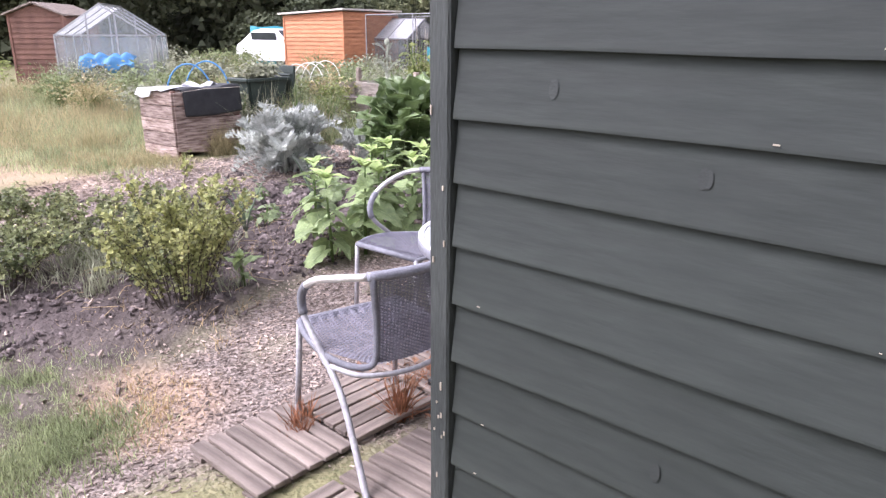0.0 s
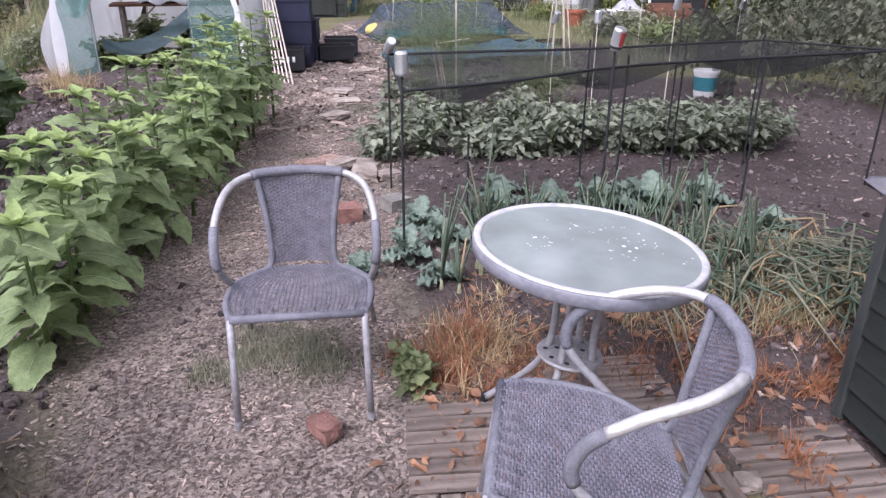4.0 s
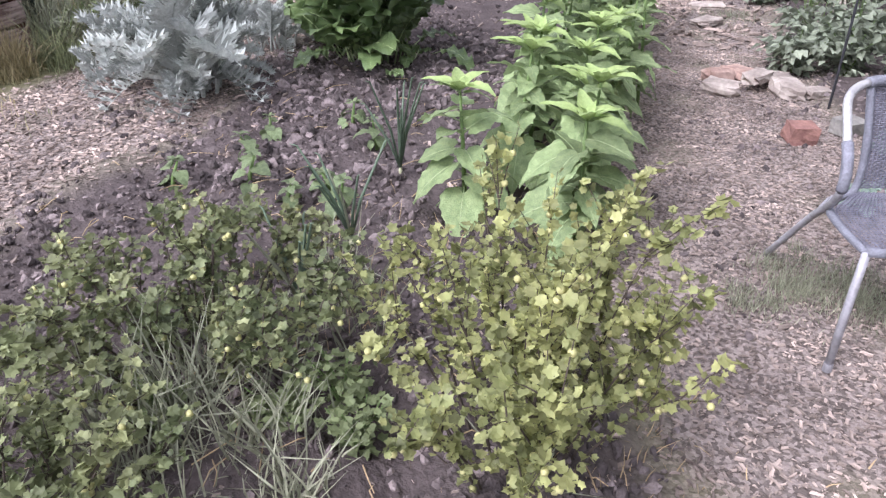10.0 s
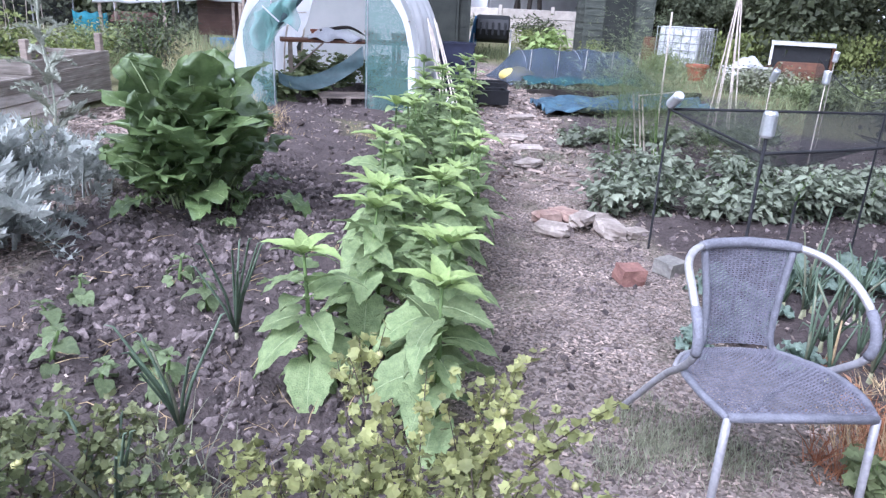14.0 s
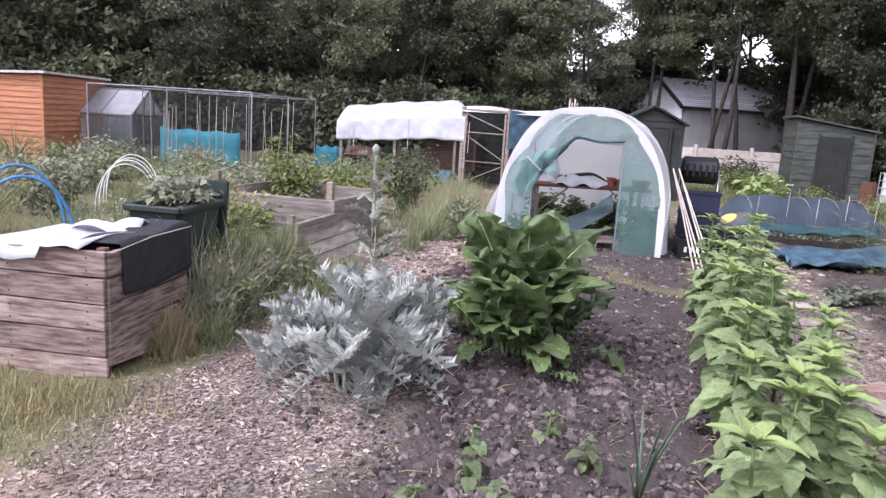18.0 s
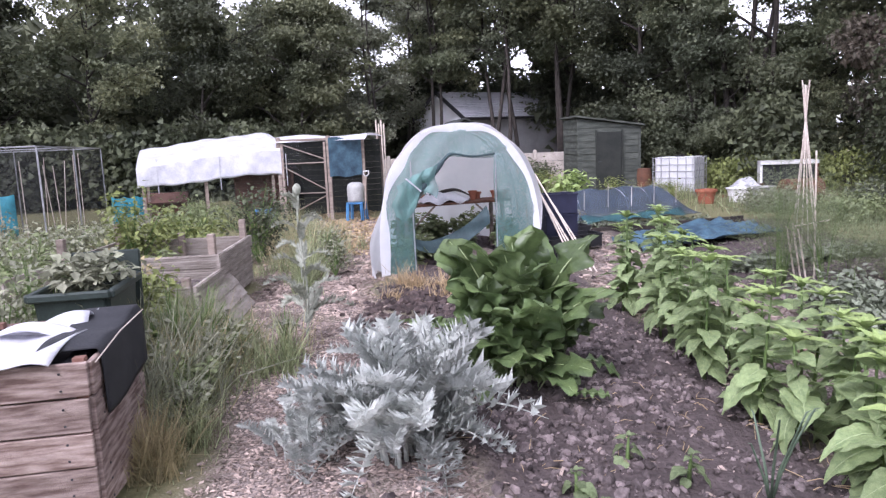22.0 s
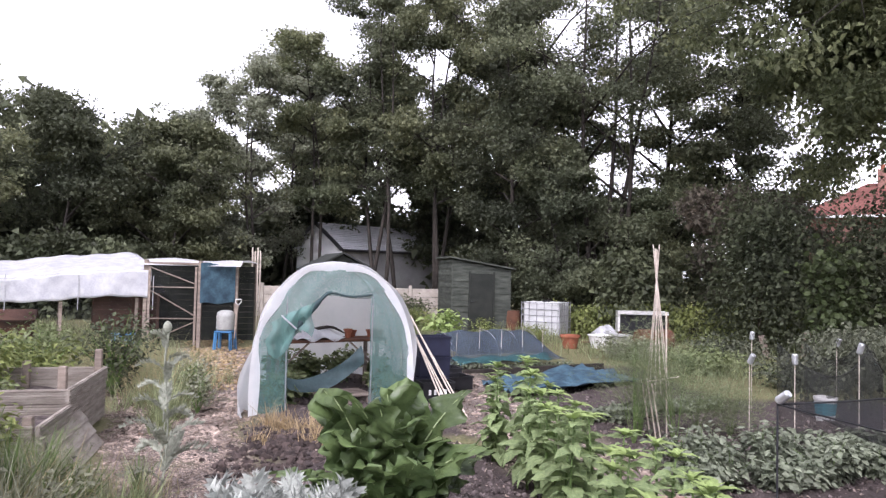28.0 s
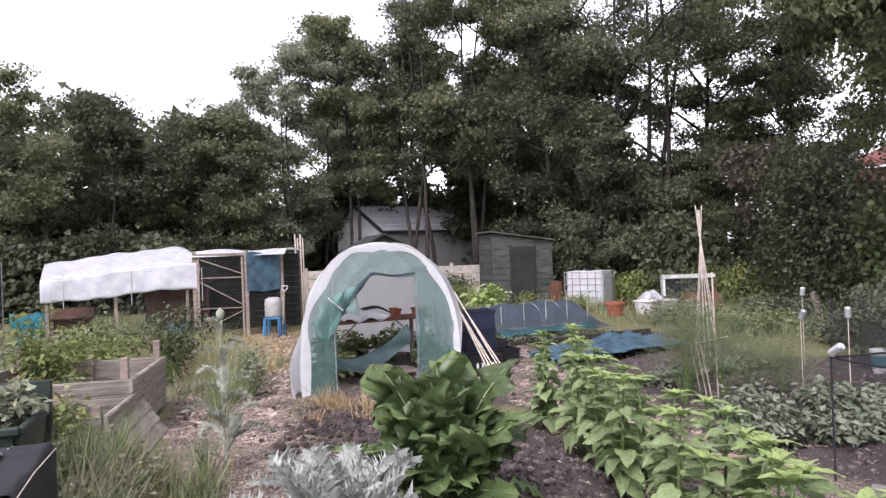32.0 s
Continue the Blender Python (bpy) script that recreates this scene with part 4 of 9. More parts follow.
# ---- chairs and table ----
def woven(at, rows, cols, out, amp):
    """Flat strands passing over and under thin uprights, on the surface at(u, v)."""
    bm = bmesh.new()

    def strand(points, side):
        edge = [(bm.verts.new(p - side(p, k)), bm.verts.new(p + out * 0.0012), bm.verts.new(p + side(p, k))) for k, p in enumerate(points)]
        for a, b in zip(edge, edge[1:]):
            bm.faces.new((a[0], b[0], b[1], a[1]))
            bm.faces.new((a[1], b[1], b[2], a[2]))
        return edge

    first = last = None
    for r in range(rows):
        v = (r + 0.5) / rows
        half = (at(0.5, min(1, v + 0.5 / rows)) - at(0.5, v)) * 0.8
        flip = 1 if r % 2 else -1
        edge = strand([at(k / (4 * cols), v) + out * amp * flip * math.sin(math.pi * k / 4) for k in range(4 * cols + 1)], lambda p, k: half)
        first = first or edge
        if last:
            for end, inner in ((0, 1), (-1, -2)):
                bm.faces.new((last[end][2], last[inner][2], edge[inner][0], edge[end][0]))
        last = edge
    for c in range(cols):
        u = (c + 0.5) / cols
        post = strand([at(u, (0.5 + k * (rows - 1) / 24) / rows) for k in range(25)], lambda p, k: (at(u + 0.2 / cols, k / 24) - at(u, k / 24)))
        bm.faces.new((first[4 * c + 2][1], post[0][1], post[0][0]))
    return bm


def make_chair():
    root = thing("bistro_chair", "grey woven bistro chair with worn metal arms", "chair", 0, 0, 0, group="chairs round the table")
    half = [(0.272, 0.46, 0.012), (0.245, 0.19, 0.31), (0.257, 0.04, 0.425), (0.272, -0.075, 0.525), (0.277, -0.07, 0.61), (0.272, 0.02, 0.68), (0.24, 0.15, 0.728), (0.155, 0.235, 0.748), (0.0, 0.262, 0.754)]
    half = [(x, y, z if z < 0.43 else 0.43 + (z - 0.43) * 1.1) for x, y, z in half]
    pts = curve_points(half, 8)
    cut = [0, 24, 36, 55, 64]
    for sx in (1, -1):
        q = [Vector((p.x * sx, p.y, p.z)) for p in pts]
        part("rear_leg", tube(bmesh.new(), q[: cut[1] + 1], 0.0125, 10), M_LEG, root, "bare metal tube", True)
        part("arm_wrap", tube(bmesh.new(), q[cut[1]: cut[2] + 1], 0.0165, 10), M_GREY_TUBE, root, "grey-wrapped tube", True)
        part("arm", tube(bmesh.new(), q[cut[2]: cut[3] + 1], 0.0135, 10), M_CHROME, root, "bare worn metal arm", True)
        part("front_leg", tube(bmesh.new(), [(0.222 * sx, -0.24, 0.42), (0.228 * sx, -0.248, 0.2), (0.232 * sx, -0.256, 0.012)], 0.0125, 10), M_LEG, root, "bare metal tube", True)
        part("foot", tube(bmesh.new(), [(0.232 * sx, -0.256, 0.0), (0.232 * sx, -0.256, 0.03)], 0.0145, 10), M_LEG, root, "grey plastic foot")
        side = [(0.222 * sx, -0.24, 0.418), (0.25 * sx, -0.12, 0.424), (0.245 * sx, 0.04, 0.415), (0.19 * sx, 0.15, 0.405), (0.126 * sx, 0.2, 0.425), (0.124 * sx, 0.215, 0.57), (0.156 * sx, 0.24, 0.777)]
        part("seat_rail", tube(bmesh.new(), curve_points(side, 5), 0.0125, 9), M_GREY_TUBE, root, "grey-wrapped tube", True)
    top = [Vector((p.x, p.y, p.z)) for p in pts[cut[3]:]] + [Vector((-p.x, p.y, p.z)) for p in pts[cut[3]:-1][::-1]]
    part("top_rail", tube(bmesh.new(), top, 0.0175, 10), M_GREY_TUBE, root, "grey-wrapped tube", True)
    part("front_rail", tube(bmesh.new(), [(-0.222, -0.24, 0.42), (0.222, -0.24, 0.42)], 0.0145, 10), M_GREY_TUBE, root, "grey-wrapped tube", True)
    part("rear_stretcher", tube(bmesh.new(), curve_points([(-0.248, 0.1, 0.396), (-0.17, 0.205, 0.39), (0, 0.245, 0.388), (0.17, 0.205, 0.39), (0.248, 0.1, 0.396)], 5), 0.01, 8), M_LEG, root, "bare metal tube", True)

    def seat_at(u, v):
        w = 0.222 + 0.025 * math.sin(math.pi * min(1, v * 1.3)) - 0.112 * (max(0, v - 0.6) / 0.4) ** 1.5
        sag = -0.022 * math.sin(math.pi * u) * math.sin(math.pi * v)
        return Vector(((2 * u - 1) * w, -0.243 + 0.445 * v, 0.432 - 0.016 * v + sag + 0.0045 * math.cos(math.tau * 10 * u) * math.sin(math.pi * min(1, 6 * v))))

    part("seat", woven(seat_at, 58, 30, Vector((0, 0, 1)), 0.0024), M_WICKER, root, "woven grey seat")

    def back_at(u, v):
        w = 0.124 + 0.032 * v
        return Vector(((2 * u - 1) * w, 0.2 + 0.045 * v + 0.02 * (1 - (2 * u - 1) ** 2), 0.425 + 0.352 * v))

    part("backrest", woven(back_at, 50, 21, Vector((0, -1, 0)), 0.0022), M_WICKER, root, "woven grey back")
    return root


def facing(dx, dy):
    """The turn that points a chair's front (-y) along (dx, dy)."""
    return math.degrees(math.atan2(dy, dx)) + 90


chair = make_chair()
f_mid, f_dir = Vector((3.05, 1.08)), Vector((0.329, -0.944))
c_at = f_mid - f_dir * 0.25
chair.matrix_world = pose(c_at.x, c_at.y, 0.0, 0, 0, facing(*f_dir))
second = copy_thing(chair, pose(3.99, 0.582, 0.014, 0, 0, -86.6) @ pose(0, 0, 0, -4.5, 0, 0))
second["label"] = "grey woven bistro chair on the duckboards beside the table"


def make_table():
    root = thing("garden_table", "round frosted-glass garden table with grey metal legs", "table", 3.99, 1.2, 0.034, 25)
    R = 0.36
    part("rim", lathe([(R - 0.045, 0.668), (R - 0.008, 0.662), (R, 0.668), (R + 0.001, 0.7), (R - 0.003, 0.7045), (R - 0.045, 0.702)], 56, True), M_TABLE_RIM, root, "grey rim darkened for its shaded side", True)
    # pale ring painted in for the bright upper edge
    part("rim_lip", lathe([(R - 0.027, 0.7), (R - 0.003, 0.7046), (R - 0.002, 0.7075), (R - 0.008, 0.7105), (R - 0.02, 0.7105), (R - 0.026, 0.7065)], 56, True), M_RIM_LIP, root, "upper lip coloured pale for the light on it", True)
    part("glass_top", lathe([(0.01, 0.697), (R - 0.024, 0.697), (R - 0.024, 0.7045), (0.01, 0.7045)], 56), M_GLASS_TOP, root, "frosted glass")
    for k in range(4):
        a = math.tau * (k + 0.5) / 4
        d = Vector((math.cos(a), math.sin(a), 0))
        pts = curve_points([d * 0.17 + Vector((0, 0, 0.675)), d * 0.085 + Vector((0, 0, 0.55)), d * 0.07 + Vector((0, 0, 0.38)), d * 0.1 + Vector((0, 0, 0.25)), d * 0.2 + Vector((0, 0, 0.11)), d * 0.285 + Vector((0, 0, 0.012))], 5)
        part("leg", tube(bmesh.new(), pts, 0.0125, 9), M_LEG, root, "", True)
        part("foot", tube(bmesh.new(), [pts[-1] - Vector((0, 0, 0.012)), pts[-1] + Vector((0, 0, 0.016))], 0.015, 9), M_BLACK_PLASTIC, root, "black rubber foot")
    part("shelf", lathe([(0.005, 0.306), (0.105, 0.306), (0.11, 0.312), (0.105, 0.32), (0.005, 0.32)], 28), M_LEG, root, "small round metal shelf")
    for k in range(14):
        a, r = math.tau * k / 9 if k < 9 else math.tau * (k - 9) / 5, 0.082 if k < 9 else 0.045
        part("hole", lathe([(0.003, 0.3205), (0.009, 0.3215), (0.003, 0.3222)], 8), M_BLACK_PLASTIC, root, "drilled hole").matrix_local = pose(r * math.cos(a), r * math.sin(a), 0)
    part("glass_bracket", tube(bmesh.new(), [(-0.17, 0, 0.672), (0.17, 0, 0.672)], 0.01, 6), M_LEG, root)
    part("glass_bracket", tube(bmesh.new(), [(0, -0.17, 0.672), (0, 0.17, 0.672)], 0.01, 6), M_LEG, root)
    rng = random.Random(9)
    for k in range(64):
        bm = bmesh.new()
        cx, cy, sp = ((-0.16, 0.02, 0.03), (0.1, -0.08, 0.06), (0.06, 0.12, 0.05), (0.2, 0.0, 0.04))[k % 4]
        bmesh.ops.create_circle(bm, cap_ends=True, segments=7, radius=rng.uniform(0.0015, 0.0045) + 0.006 * rng.random() ** 5, matrix=pose(rng.gauss(cx, sp), rng.gauss(cy, sp), 0.7062, 0, 0, rng.uniform(0, 180)) @ Matrix.Diagonal((1, rng.uniform(0.4, 1), 1, 1)))
        part("splash", bm, M_DROPPING, root, "dried white splash")
    root.matrix_world = pose(3.926, 1.195, 0.018, 0, 4.4, 0) @ pose(0, 0, 0, 0, 0, 25)


make_table()


# ---- loose bricks and rubble ----
def rubble(name, label, x, y, sx, sy, sz, rz, material, rough=0.18, tilt=0.0, seed=0, category="stone", group="", z=None):
    rng = random.Random(seed)
    bm = bmesh.new()
    bmesh.ops.create_cube(bm, size=1)
    bmesh.ops.subdivide_edges(bm, edges=bm.edges[:], cuts=2, use_grid_fill=True)
    for v in bm.verts:
        v.co = Vector((v.co.x * (1 + rng.uniform(-rough, rough)), v.co.y * (1 + rng.uniform(-rough, rough)), v.co.z * (1 + rng.uniform(-rough, rough))))
        if rough > 0.1 and abs(v.co.x) + abs(v.co.y) + abs(v.co.z) > 1.1:
            v.co *= 0.86
        v.co = Vector((v.co.x * sx, v.co.y * sy, v.co.z * sz))
    ob = link_mesh(name, bm, material)
    ob.matrix_world = pose(x, y, (gz(x, y) if z is None else z) + sz * 0.46, tilt, tilt * 0.6, rz)
    return tagged(ob, label, category, group)


rubble("brick", "broken red brick on the path", 2.53, 3.10, 0.15, 0.12, 0.10, 30, M_BRICK, 0.07, 6, 1, "brick")
rubble("brick", "grey brick lying beside the path", 2.76, 3.36, 0.16, 0.13, 0.085, 55, M_BRICK_PALE, 0.05, 3, 2, "brick")
rubble("brick", "broken red brick before the chair", 3.14, 1.03, 0.125, 0.085, 0.065, -35, M_BRICK, 0.16, 4, 3, "brick")
rubble("stone", "pale stone beside the table", 4.52, 1.02, 0.08, 0.06, 0.05, 20, M_STONE, 0.2, 0, 41, z=0.02)
for k, (dx, dy, sx, sy, sz, m, hz) in enumerate([(-0.15, -0.18, 0.24, 0.15, 0.08, M_STONE, 0), (-0.22, 0.08, 0.20, 0.13, 0.09, M_STONE_RED, 0), (0.04, 0.02, 0.28, 0.13, 0.07, M_STONE, 0.05), (0.24, -0.02, 0.27, 0.18, 0.09, M_STONE, 0), (-0.08, 0.2, 0.3, 0.14, 0.08, M_STONE_RED, 0), (0.12, 0.22, 0.26, 0.15, 0.07, M_STONE, 0.0), (0.42, 0.0, 0.18, 0.12, 0.06, M_STONE, 0)]):
    x, y = 2.12 + dx, 4.0 + dy
    rubble("stone", "flat piece of rubble in a small heap by the path", x, y, sx, sy, sz, 37 * k, m, 0.2, 7 - 2 * k, 20 + k, group="rubble heap", z=gz(x, y) + hz)
for k, (x, y) in enumerate([(1.05, 7.1), (1.3, 6.6), (0.9, 8.6), (1.45, 5.9)]):
    rubble("stone", "flat pale stone set beside the path", x, y, 0.34, 0.2, 0.05, 25 * k, M_STONE, 0.2, 0, 60 + k)

# ---- the polytunnel ----
def make_tunnel():
    a, b = Vector((-2.12, 6.44)), Vector((-0.28, 7.5))
    mid = (a + b) / 2
    turn = math.degrees(math.atan2(b.y - a.y, b.x - a.x))
    root = thing("polytunnel", "small hooped growing tunnel in white and green mesh", "polytunnel", mid.x, mid.y, gz(mid.x, mid.y), turn)
    W, H, D, SKEW = 1.04, 1.77, 2.65, 0.325

    def hoop(t, y, grow=0.0):
        """Round the arch, t from 0 to 1, from one foot to the other."""
        ang = math.pi * (1 - t)
        cx = math.copysign(abs(math.cos(ang)) ** 0.92, math.cos(ang))
        return Vector(((W + grow) * cx * (1 + 0.1 * math.sin(ang)) + SKEW * y, y, (H + grow) * math.sin(ang) ** 0.84))

    for k in range(4):
        y = D * k / 3
        part("hoop", tube(bmesh.new(), [hoop(t, y) for t in np.linspace(0, 1, 25)], 0.012, 6), M_PALE_CANE, root, "", True)
    for t in (0.18, 0.5, 0.82):
        part("ridge_bar", tube(bmesh.new(), [hoop(t, 0), hoop(t, D)], 0.01, 6), M_PALE_CANE, root)

    def cover(u, v):
        y = -0.03 + (D + 0.06) * v
        p = hoop(u, y, 0.034 - 0.03 * abs(math.sin(v * 3 * math.pi)) + 0.01 * math.sin(23 * u + 7 * v) + 0.008 * math.sin(41 * v + 9 * u) + 0.085 * math.sin(19 * v + 5 * math.sin(6 * u)) * max(0, abs(u - 0.5) - 0.1) * 2.2 + 0.012 * math.sin(57 * v + 8 * math.sin(5 * u + 9 * v)))
        if u < 0.08 or u > 0.92:
            p.x += math.copysign(0.05 * (1 - min(u, 1 - u) / 0.08) * (0.5 + 0.5 * math.sin(9 * v + 2)), u - 0.5)
        return p

    part("cover", sheet(90, 96, cover), M_WHITE_MESH, root, "wrinkled white mesh sheet", True)

    # the front: green mesh with a doorway whose flap is rolled aside
    def front(lo, hi):
        def at(u, v):
            t = lo + (hi - lo) * u
            e = hoop(t, 0)
            dx = max(-0.62, min(0.44, e.x))
            dz = 1.4 - 0.5 * max(0, (-0.1 - dx) / 0.5) ** 1.6 - 0.03 * math.sin(5 * dx)
            inner = Vector((dx, 0, min(e.z, dz)))
            p = e.lerp(inner, v)
            return Vector((p.x * 0.985, -0.012 + 0.012 * math.sin(11 * u * (hi - lo) * 3 + 6 * v), p.z * 0.985))
        return at

    part("front_panel", sheet(60, 10, front(0.0, 1.0)), M_GREEN_MESH, root, "green mesh front", True)
    part("front_edge", sheet(90, 3, lambda u, v: hoop(u, -0.035 + 0.015 * v, 0.016 - (0.055 + 0.035 * abs(math.sin(13 * u + 1)) + 0.02 * math.sin(29 * u) + 0.05 * max(0, 0.4 - u)) * v)), M_WHITE_MESH, root, "ragged white edging", True)
    for x in (-0.63, 0.45):
        part("door_post", bar((x, -0.015, 0), (x * 1.02, -0.015, 1.38), 0.009, 6), M_GALV, root)
    roll = [(-0.62, -0.04, 0.92), (-0.42, -0.05, 1.14), (-0.2, -0.05, 1.38), (-0.1, -0.05, 1.42), (0.15, -0.04, 1.38), (0.44, -0.03, 1.4)]
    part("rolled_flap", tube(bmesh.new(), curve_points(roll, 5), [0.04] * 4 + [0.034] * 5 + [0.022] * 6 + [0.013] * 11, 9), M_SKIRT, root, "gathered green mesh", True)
    for k in range(3):
        part("gathered_mesh", sheet(16, 14, lambda u, v: Vector((-0.84 + 0.08 * k + 0.34 * u - 0.05 * v * (1 - u) + 0.025 * math.sin(8 * v + k), -0.05 - 0.025 * k - 0.03 * math.sin(13 * u + 2 * k) - 0.02 * math.sin(7 * v), 1.08 + 0.05 * k + 0.14 * u - (0.36 + 0.1 * math.sin(5 * u + k)) * v))), M_GREEN_MESH, root, "bunched green mesh", True)
    part("tie", bar((-0.74, -0.13, 1.16), (-0.56, -0.13, 1.0), 0.01, 5), M_WHITE_SHEET, root, "white tie")
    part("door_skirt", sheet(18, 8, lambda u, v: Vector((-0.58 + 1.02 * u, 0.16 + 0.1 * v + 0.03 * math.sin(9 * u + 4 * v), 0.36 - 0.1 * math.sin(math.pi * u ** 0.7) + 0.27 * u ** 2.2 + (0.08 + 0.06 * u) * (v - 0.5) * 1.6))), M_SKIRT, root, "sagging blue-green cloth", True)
    part("back_panel", sheet(40, 8, lambda u, v: Vector((hoop(u, 0).x * (1 - 0.98 * v) + SKEW * D, D - 0.01 + 0.01 * math.sin(19 * u), hoop(u, 0).z * (1 - v)))), M_BACK_MESH, root, "white mesh back", True)
    m = root.matrix_world

    def inside_at(x, y, z):
        return m @ Vector((x + SKEW * y, y, z))

    p = inside_at(-0.1, 1.3, 0)
    bench = thing("potting_bench", "brown wooden potting bench inside the tunnel", "bench", p.x, p.y, gz(p.x, p.y), turn)
    part("bench_top", one_box(1.7, 0.5, 0.035, Matrix.Translation((0, 0, 0.72)), 0.004), M_RUST, bench)
    for sx in (-1, 1):
        for sy in (-1, 1):
            part("bench_leg", one_box(0.045, 0.045, 0.72, Matrix.Translation((0.72 * sx, 0.2 * sy, 0.36))), M_GREYWOOD, bench)
        part("brace", beam(bmesh.new(), (0.7 * sx, -0.22, 0.35), (0.3 * sx, -0.22, 0.70), 0.03, 0.02), M_GREYWOOD, bench)
    for k, (x, y, h) in enumerate([(0.25, 1.25, 0.13), (0.33, 1.38, 0.1), (-0.5, 1.35, 0.12), (0.6, 1.3, 0.11), (0.68, 1.34, 0.1), (0.75, 1.28, 0.11)]):
        q = inside_at(x, y, 0)
        pot = lathe([(0.035, 0), (0.055, h * 0.8), (0.064, h * 0.8), (0.066, h), (0.055, h), (0.05, h * 0.85), (0.01, h * 0.82)], 14)
        ob = link_mesh("plant_pot", pot, M_TERRACOTTA, smooth=False)
        ob.matrix_world = pose(q.x, q.y, gz(p.x, p.y) + 0.738)
        tagged(ob, "small terracotta pot on the potting bench", "plant pot", "pots on the bench")
    q = inside_at(-0.22, 1.25, 0)
    cloth = sheet(14, 10, lambda u, v: Vector((0.7 * (u - 0.5), 0.42 * (v - 0.5), 0.15 * math.sin(math.pi * u) * math.sin(math.pi * v) + 0.03 * math.sin(14 * u + 9 * v))))
    ob = link_mesh("folded_fleece", cloth, M_WHITE_SHEET, smooth=True)
    ob.matrix_world = pose(q.x, q.y, gz(p.x, p.y) + 0.745, 0, 0, turn)
    tagged(thicken(ob, 0.006), "crumpled white fleece lying on the bench", "fleece")
    q = inside_at(-0.1, 1.2, 0)
    branch = link_mesh("driftwood", tube(bmesh.new(), curve_points([(-0.3, 0, 0.09), (-0.1, 0.03, 0.12), (0.1, 0, 0.14), (0.3, -0.02, 0.05)], 4), [0.014, 0.017, 0.02, 0.023, 0.025, 0.026, 0.025, 0.023, 0.02, 0.018, 0.015, 0.012, 0.008], 7), M_BARK, smooth=True)
    branch.matrix_world = pose(q.x, q.y, gz(p.x, p.y) + 0.76, 0, 0, turn)
    tagged(branch, "dark crooked piece of wood on the fleece", "branch")
    q = inside_at(0.1, 0.5, 0)
    pallet = thing("pallet", "low brown slatted pallet on the tunnel floor", "pallet", q.x, q.y, gz(q.x, q.y), turn)
    for k in range(5):
        part("slat", one_box(0.7, 0.075, 0.02, Matrix.Translation((0, -0.22 + 0.11 * k, 0.11))), M_PALLET, pallet)
    for k in (-1, 0, 1):
        part("bearer", one_box(0.06, 0.56, 0.1, Matrix.Translation((0.3 * k, 0, 0.05))), M_PALLET, pallet)
    for k, (x, y, h) in enumerate([(-0.7, 0.5, 0.5), (0.7, 0.6, 0.45), (-0.75, 1.9, 0.6), (0.2, 1.9, 0.62), (-0.3, 2.1, 0.55), (0.75, 1.8, 0.5), (-0.45, 0.9, 0.35)]):
        q = inside_at(x, y, 0)
        leafy_plant("tomato_plant", "leafy green plant growing inside the tunnel", "plant", q.x, q.y, h, 0.3, M_WEED, 420, 0.085, 300 + k, LOBED, "plants in the tunnel")


def leafy_plant(name, label, category, x, y, height, radius, leaf, leaves, size, seed, shape=LEAF, group="", stems=7, low=0.08, droop=0.2, stem_mat=None, kind="", top_bias=0.8, loose=1.0, thick=1.0):
    """A bushy plant: stems that fan out from one foot and leaves round them."""
    rng = np.random.default_rng(seed)
    root = thing(name, label, category, x, y, group=group, kind=kind)
    bm, ends = bmesh.new(), []
    for k in range(stems):
        a = rng.random() * math.tau
        r = radius * math.sqrt(rng.random()) * 0.9
        end = Vector((r * math.cos(a), r * math.sin(a), height * (0.6 + 0.4 * rng.random()) * (1 - 0.35 * (r / max(radius, 1e-3)) ** 2)))
        mid = Vector((end.x * 0.35, end.y * 0.35, end.z * 0.55))
        tube(bm, [(0, 0, -0.02), mid, end], [thick * (0.012 * height + 0.003), thick * (0.008 * height + 0.002), 0.002 * thick], 5)
        ends.append((mid, end))
    st = part("stalk", bm, stem_mat or M_STEM, root)
    st["kind"] = "stuff"
    k = rng.integers(0, stems, leaves)
    t = rng.random(leaves) ** top_bias
    mid, end = np.array([e[0] for e in ends])[k], np.array([e[1] for e in ends])[k]
    base = np.where(t[:, None] < 0.35, mid * (t[:, None] / 0.35), mid + (end - mid) * ((t[:, None] - 0.35) / 0.65))
    out = rng.normal(0, 1, (leaves, 3)) * radius * loose * (0.16, 0.16, 0.10)
    pos = base + out
    pos[:, 2] = np.maximum(pos[:, 2], low * height * rng.random(leaves) + 0.01)
    yaw = np.arctan2(out[:, 1], out[:, 0]) - math.pi / 2 + rng.normal(0, 0.5, leaves)
    me = scattered("foliage", shape, pos, yaw, rng.normal(-droop, 0.4, leaves), rng.normal(0, 0.45, leaves), size * (0.55 + 0.8 * rng.random(leaves)), leaf)
    ob = new("foliage", me)
    ob.parent = root
    ob["kind"] = "stuff"
    return root


make_tunnel()


# ---- canes, crates and tools beside the tunnel ----
def cane(x, y, z, x2, y2, z2, r=0.009, label="pale bamboo cane leaning on the tunnel", group="", material=None):
    ob = link_mesh("bamboo_cane", bar((0, 0, 0), (x2 - x, y2 - y, z2 - z), r, 6), material or M_PALE_CANE)
    ob.location = (x, y, z)
    return tagged(ob, label, "cane", group)


for k in range(5):
    u = k / 4
    x, y = 0.16 + 0.26 * u, 7.36 - 0.1 * u
    cane(x, y, gz(x, y), -0.42 + 0.06 * u, 8.35 + 0.2 * u, gz(-0.4, 7.7) + 1.12 - 0.06 * (k % 3), 0.0105, group="canes leaning on the tunnel")


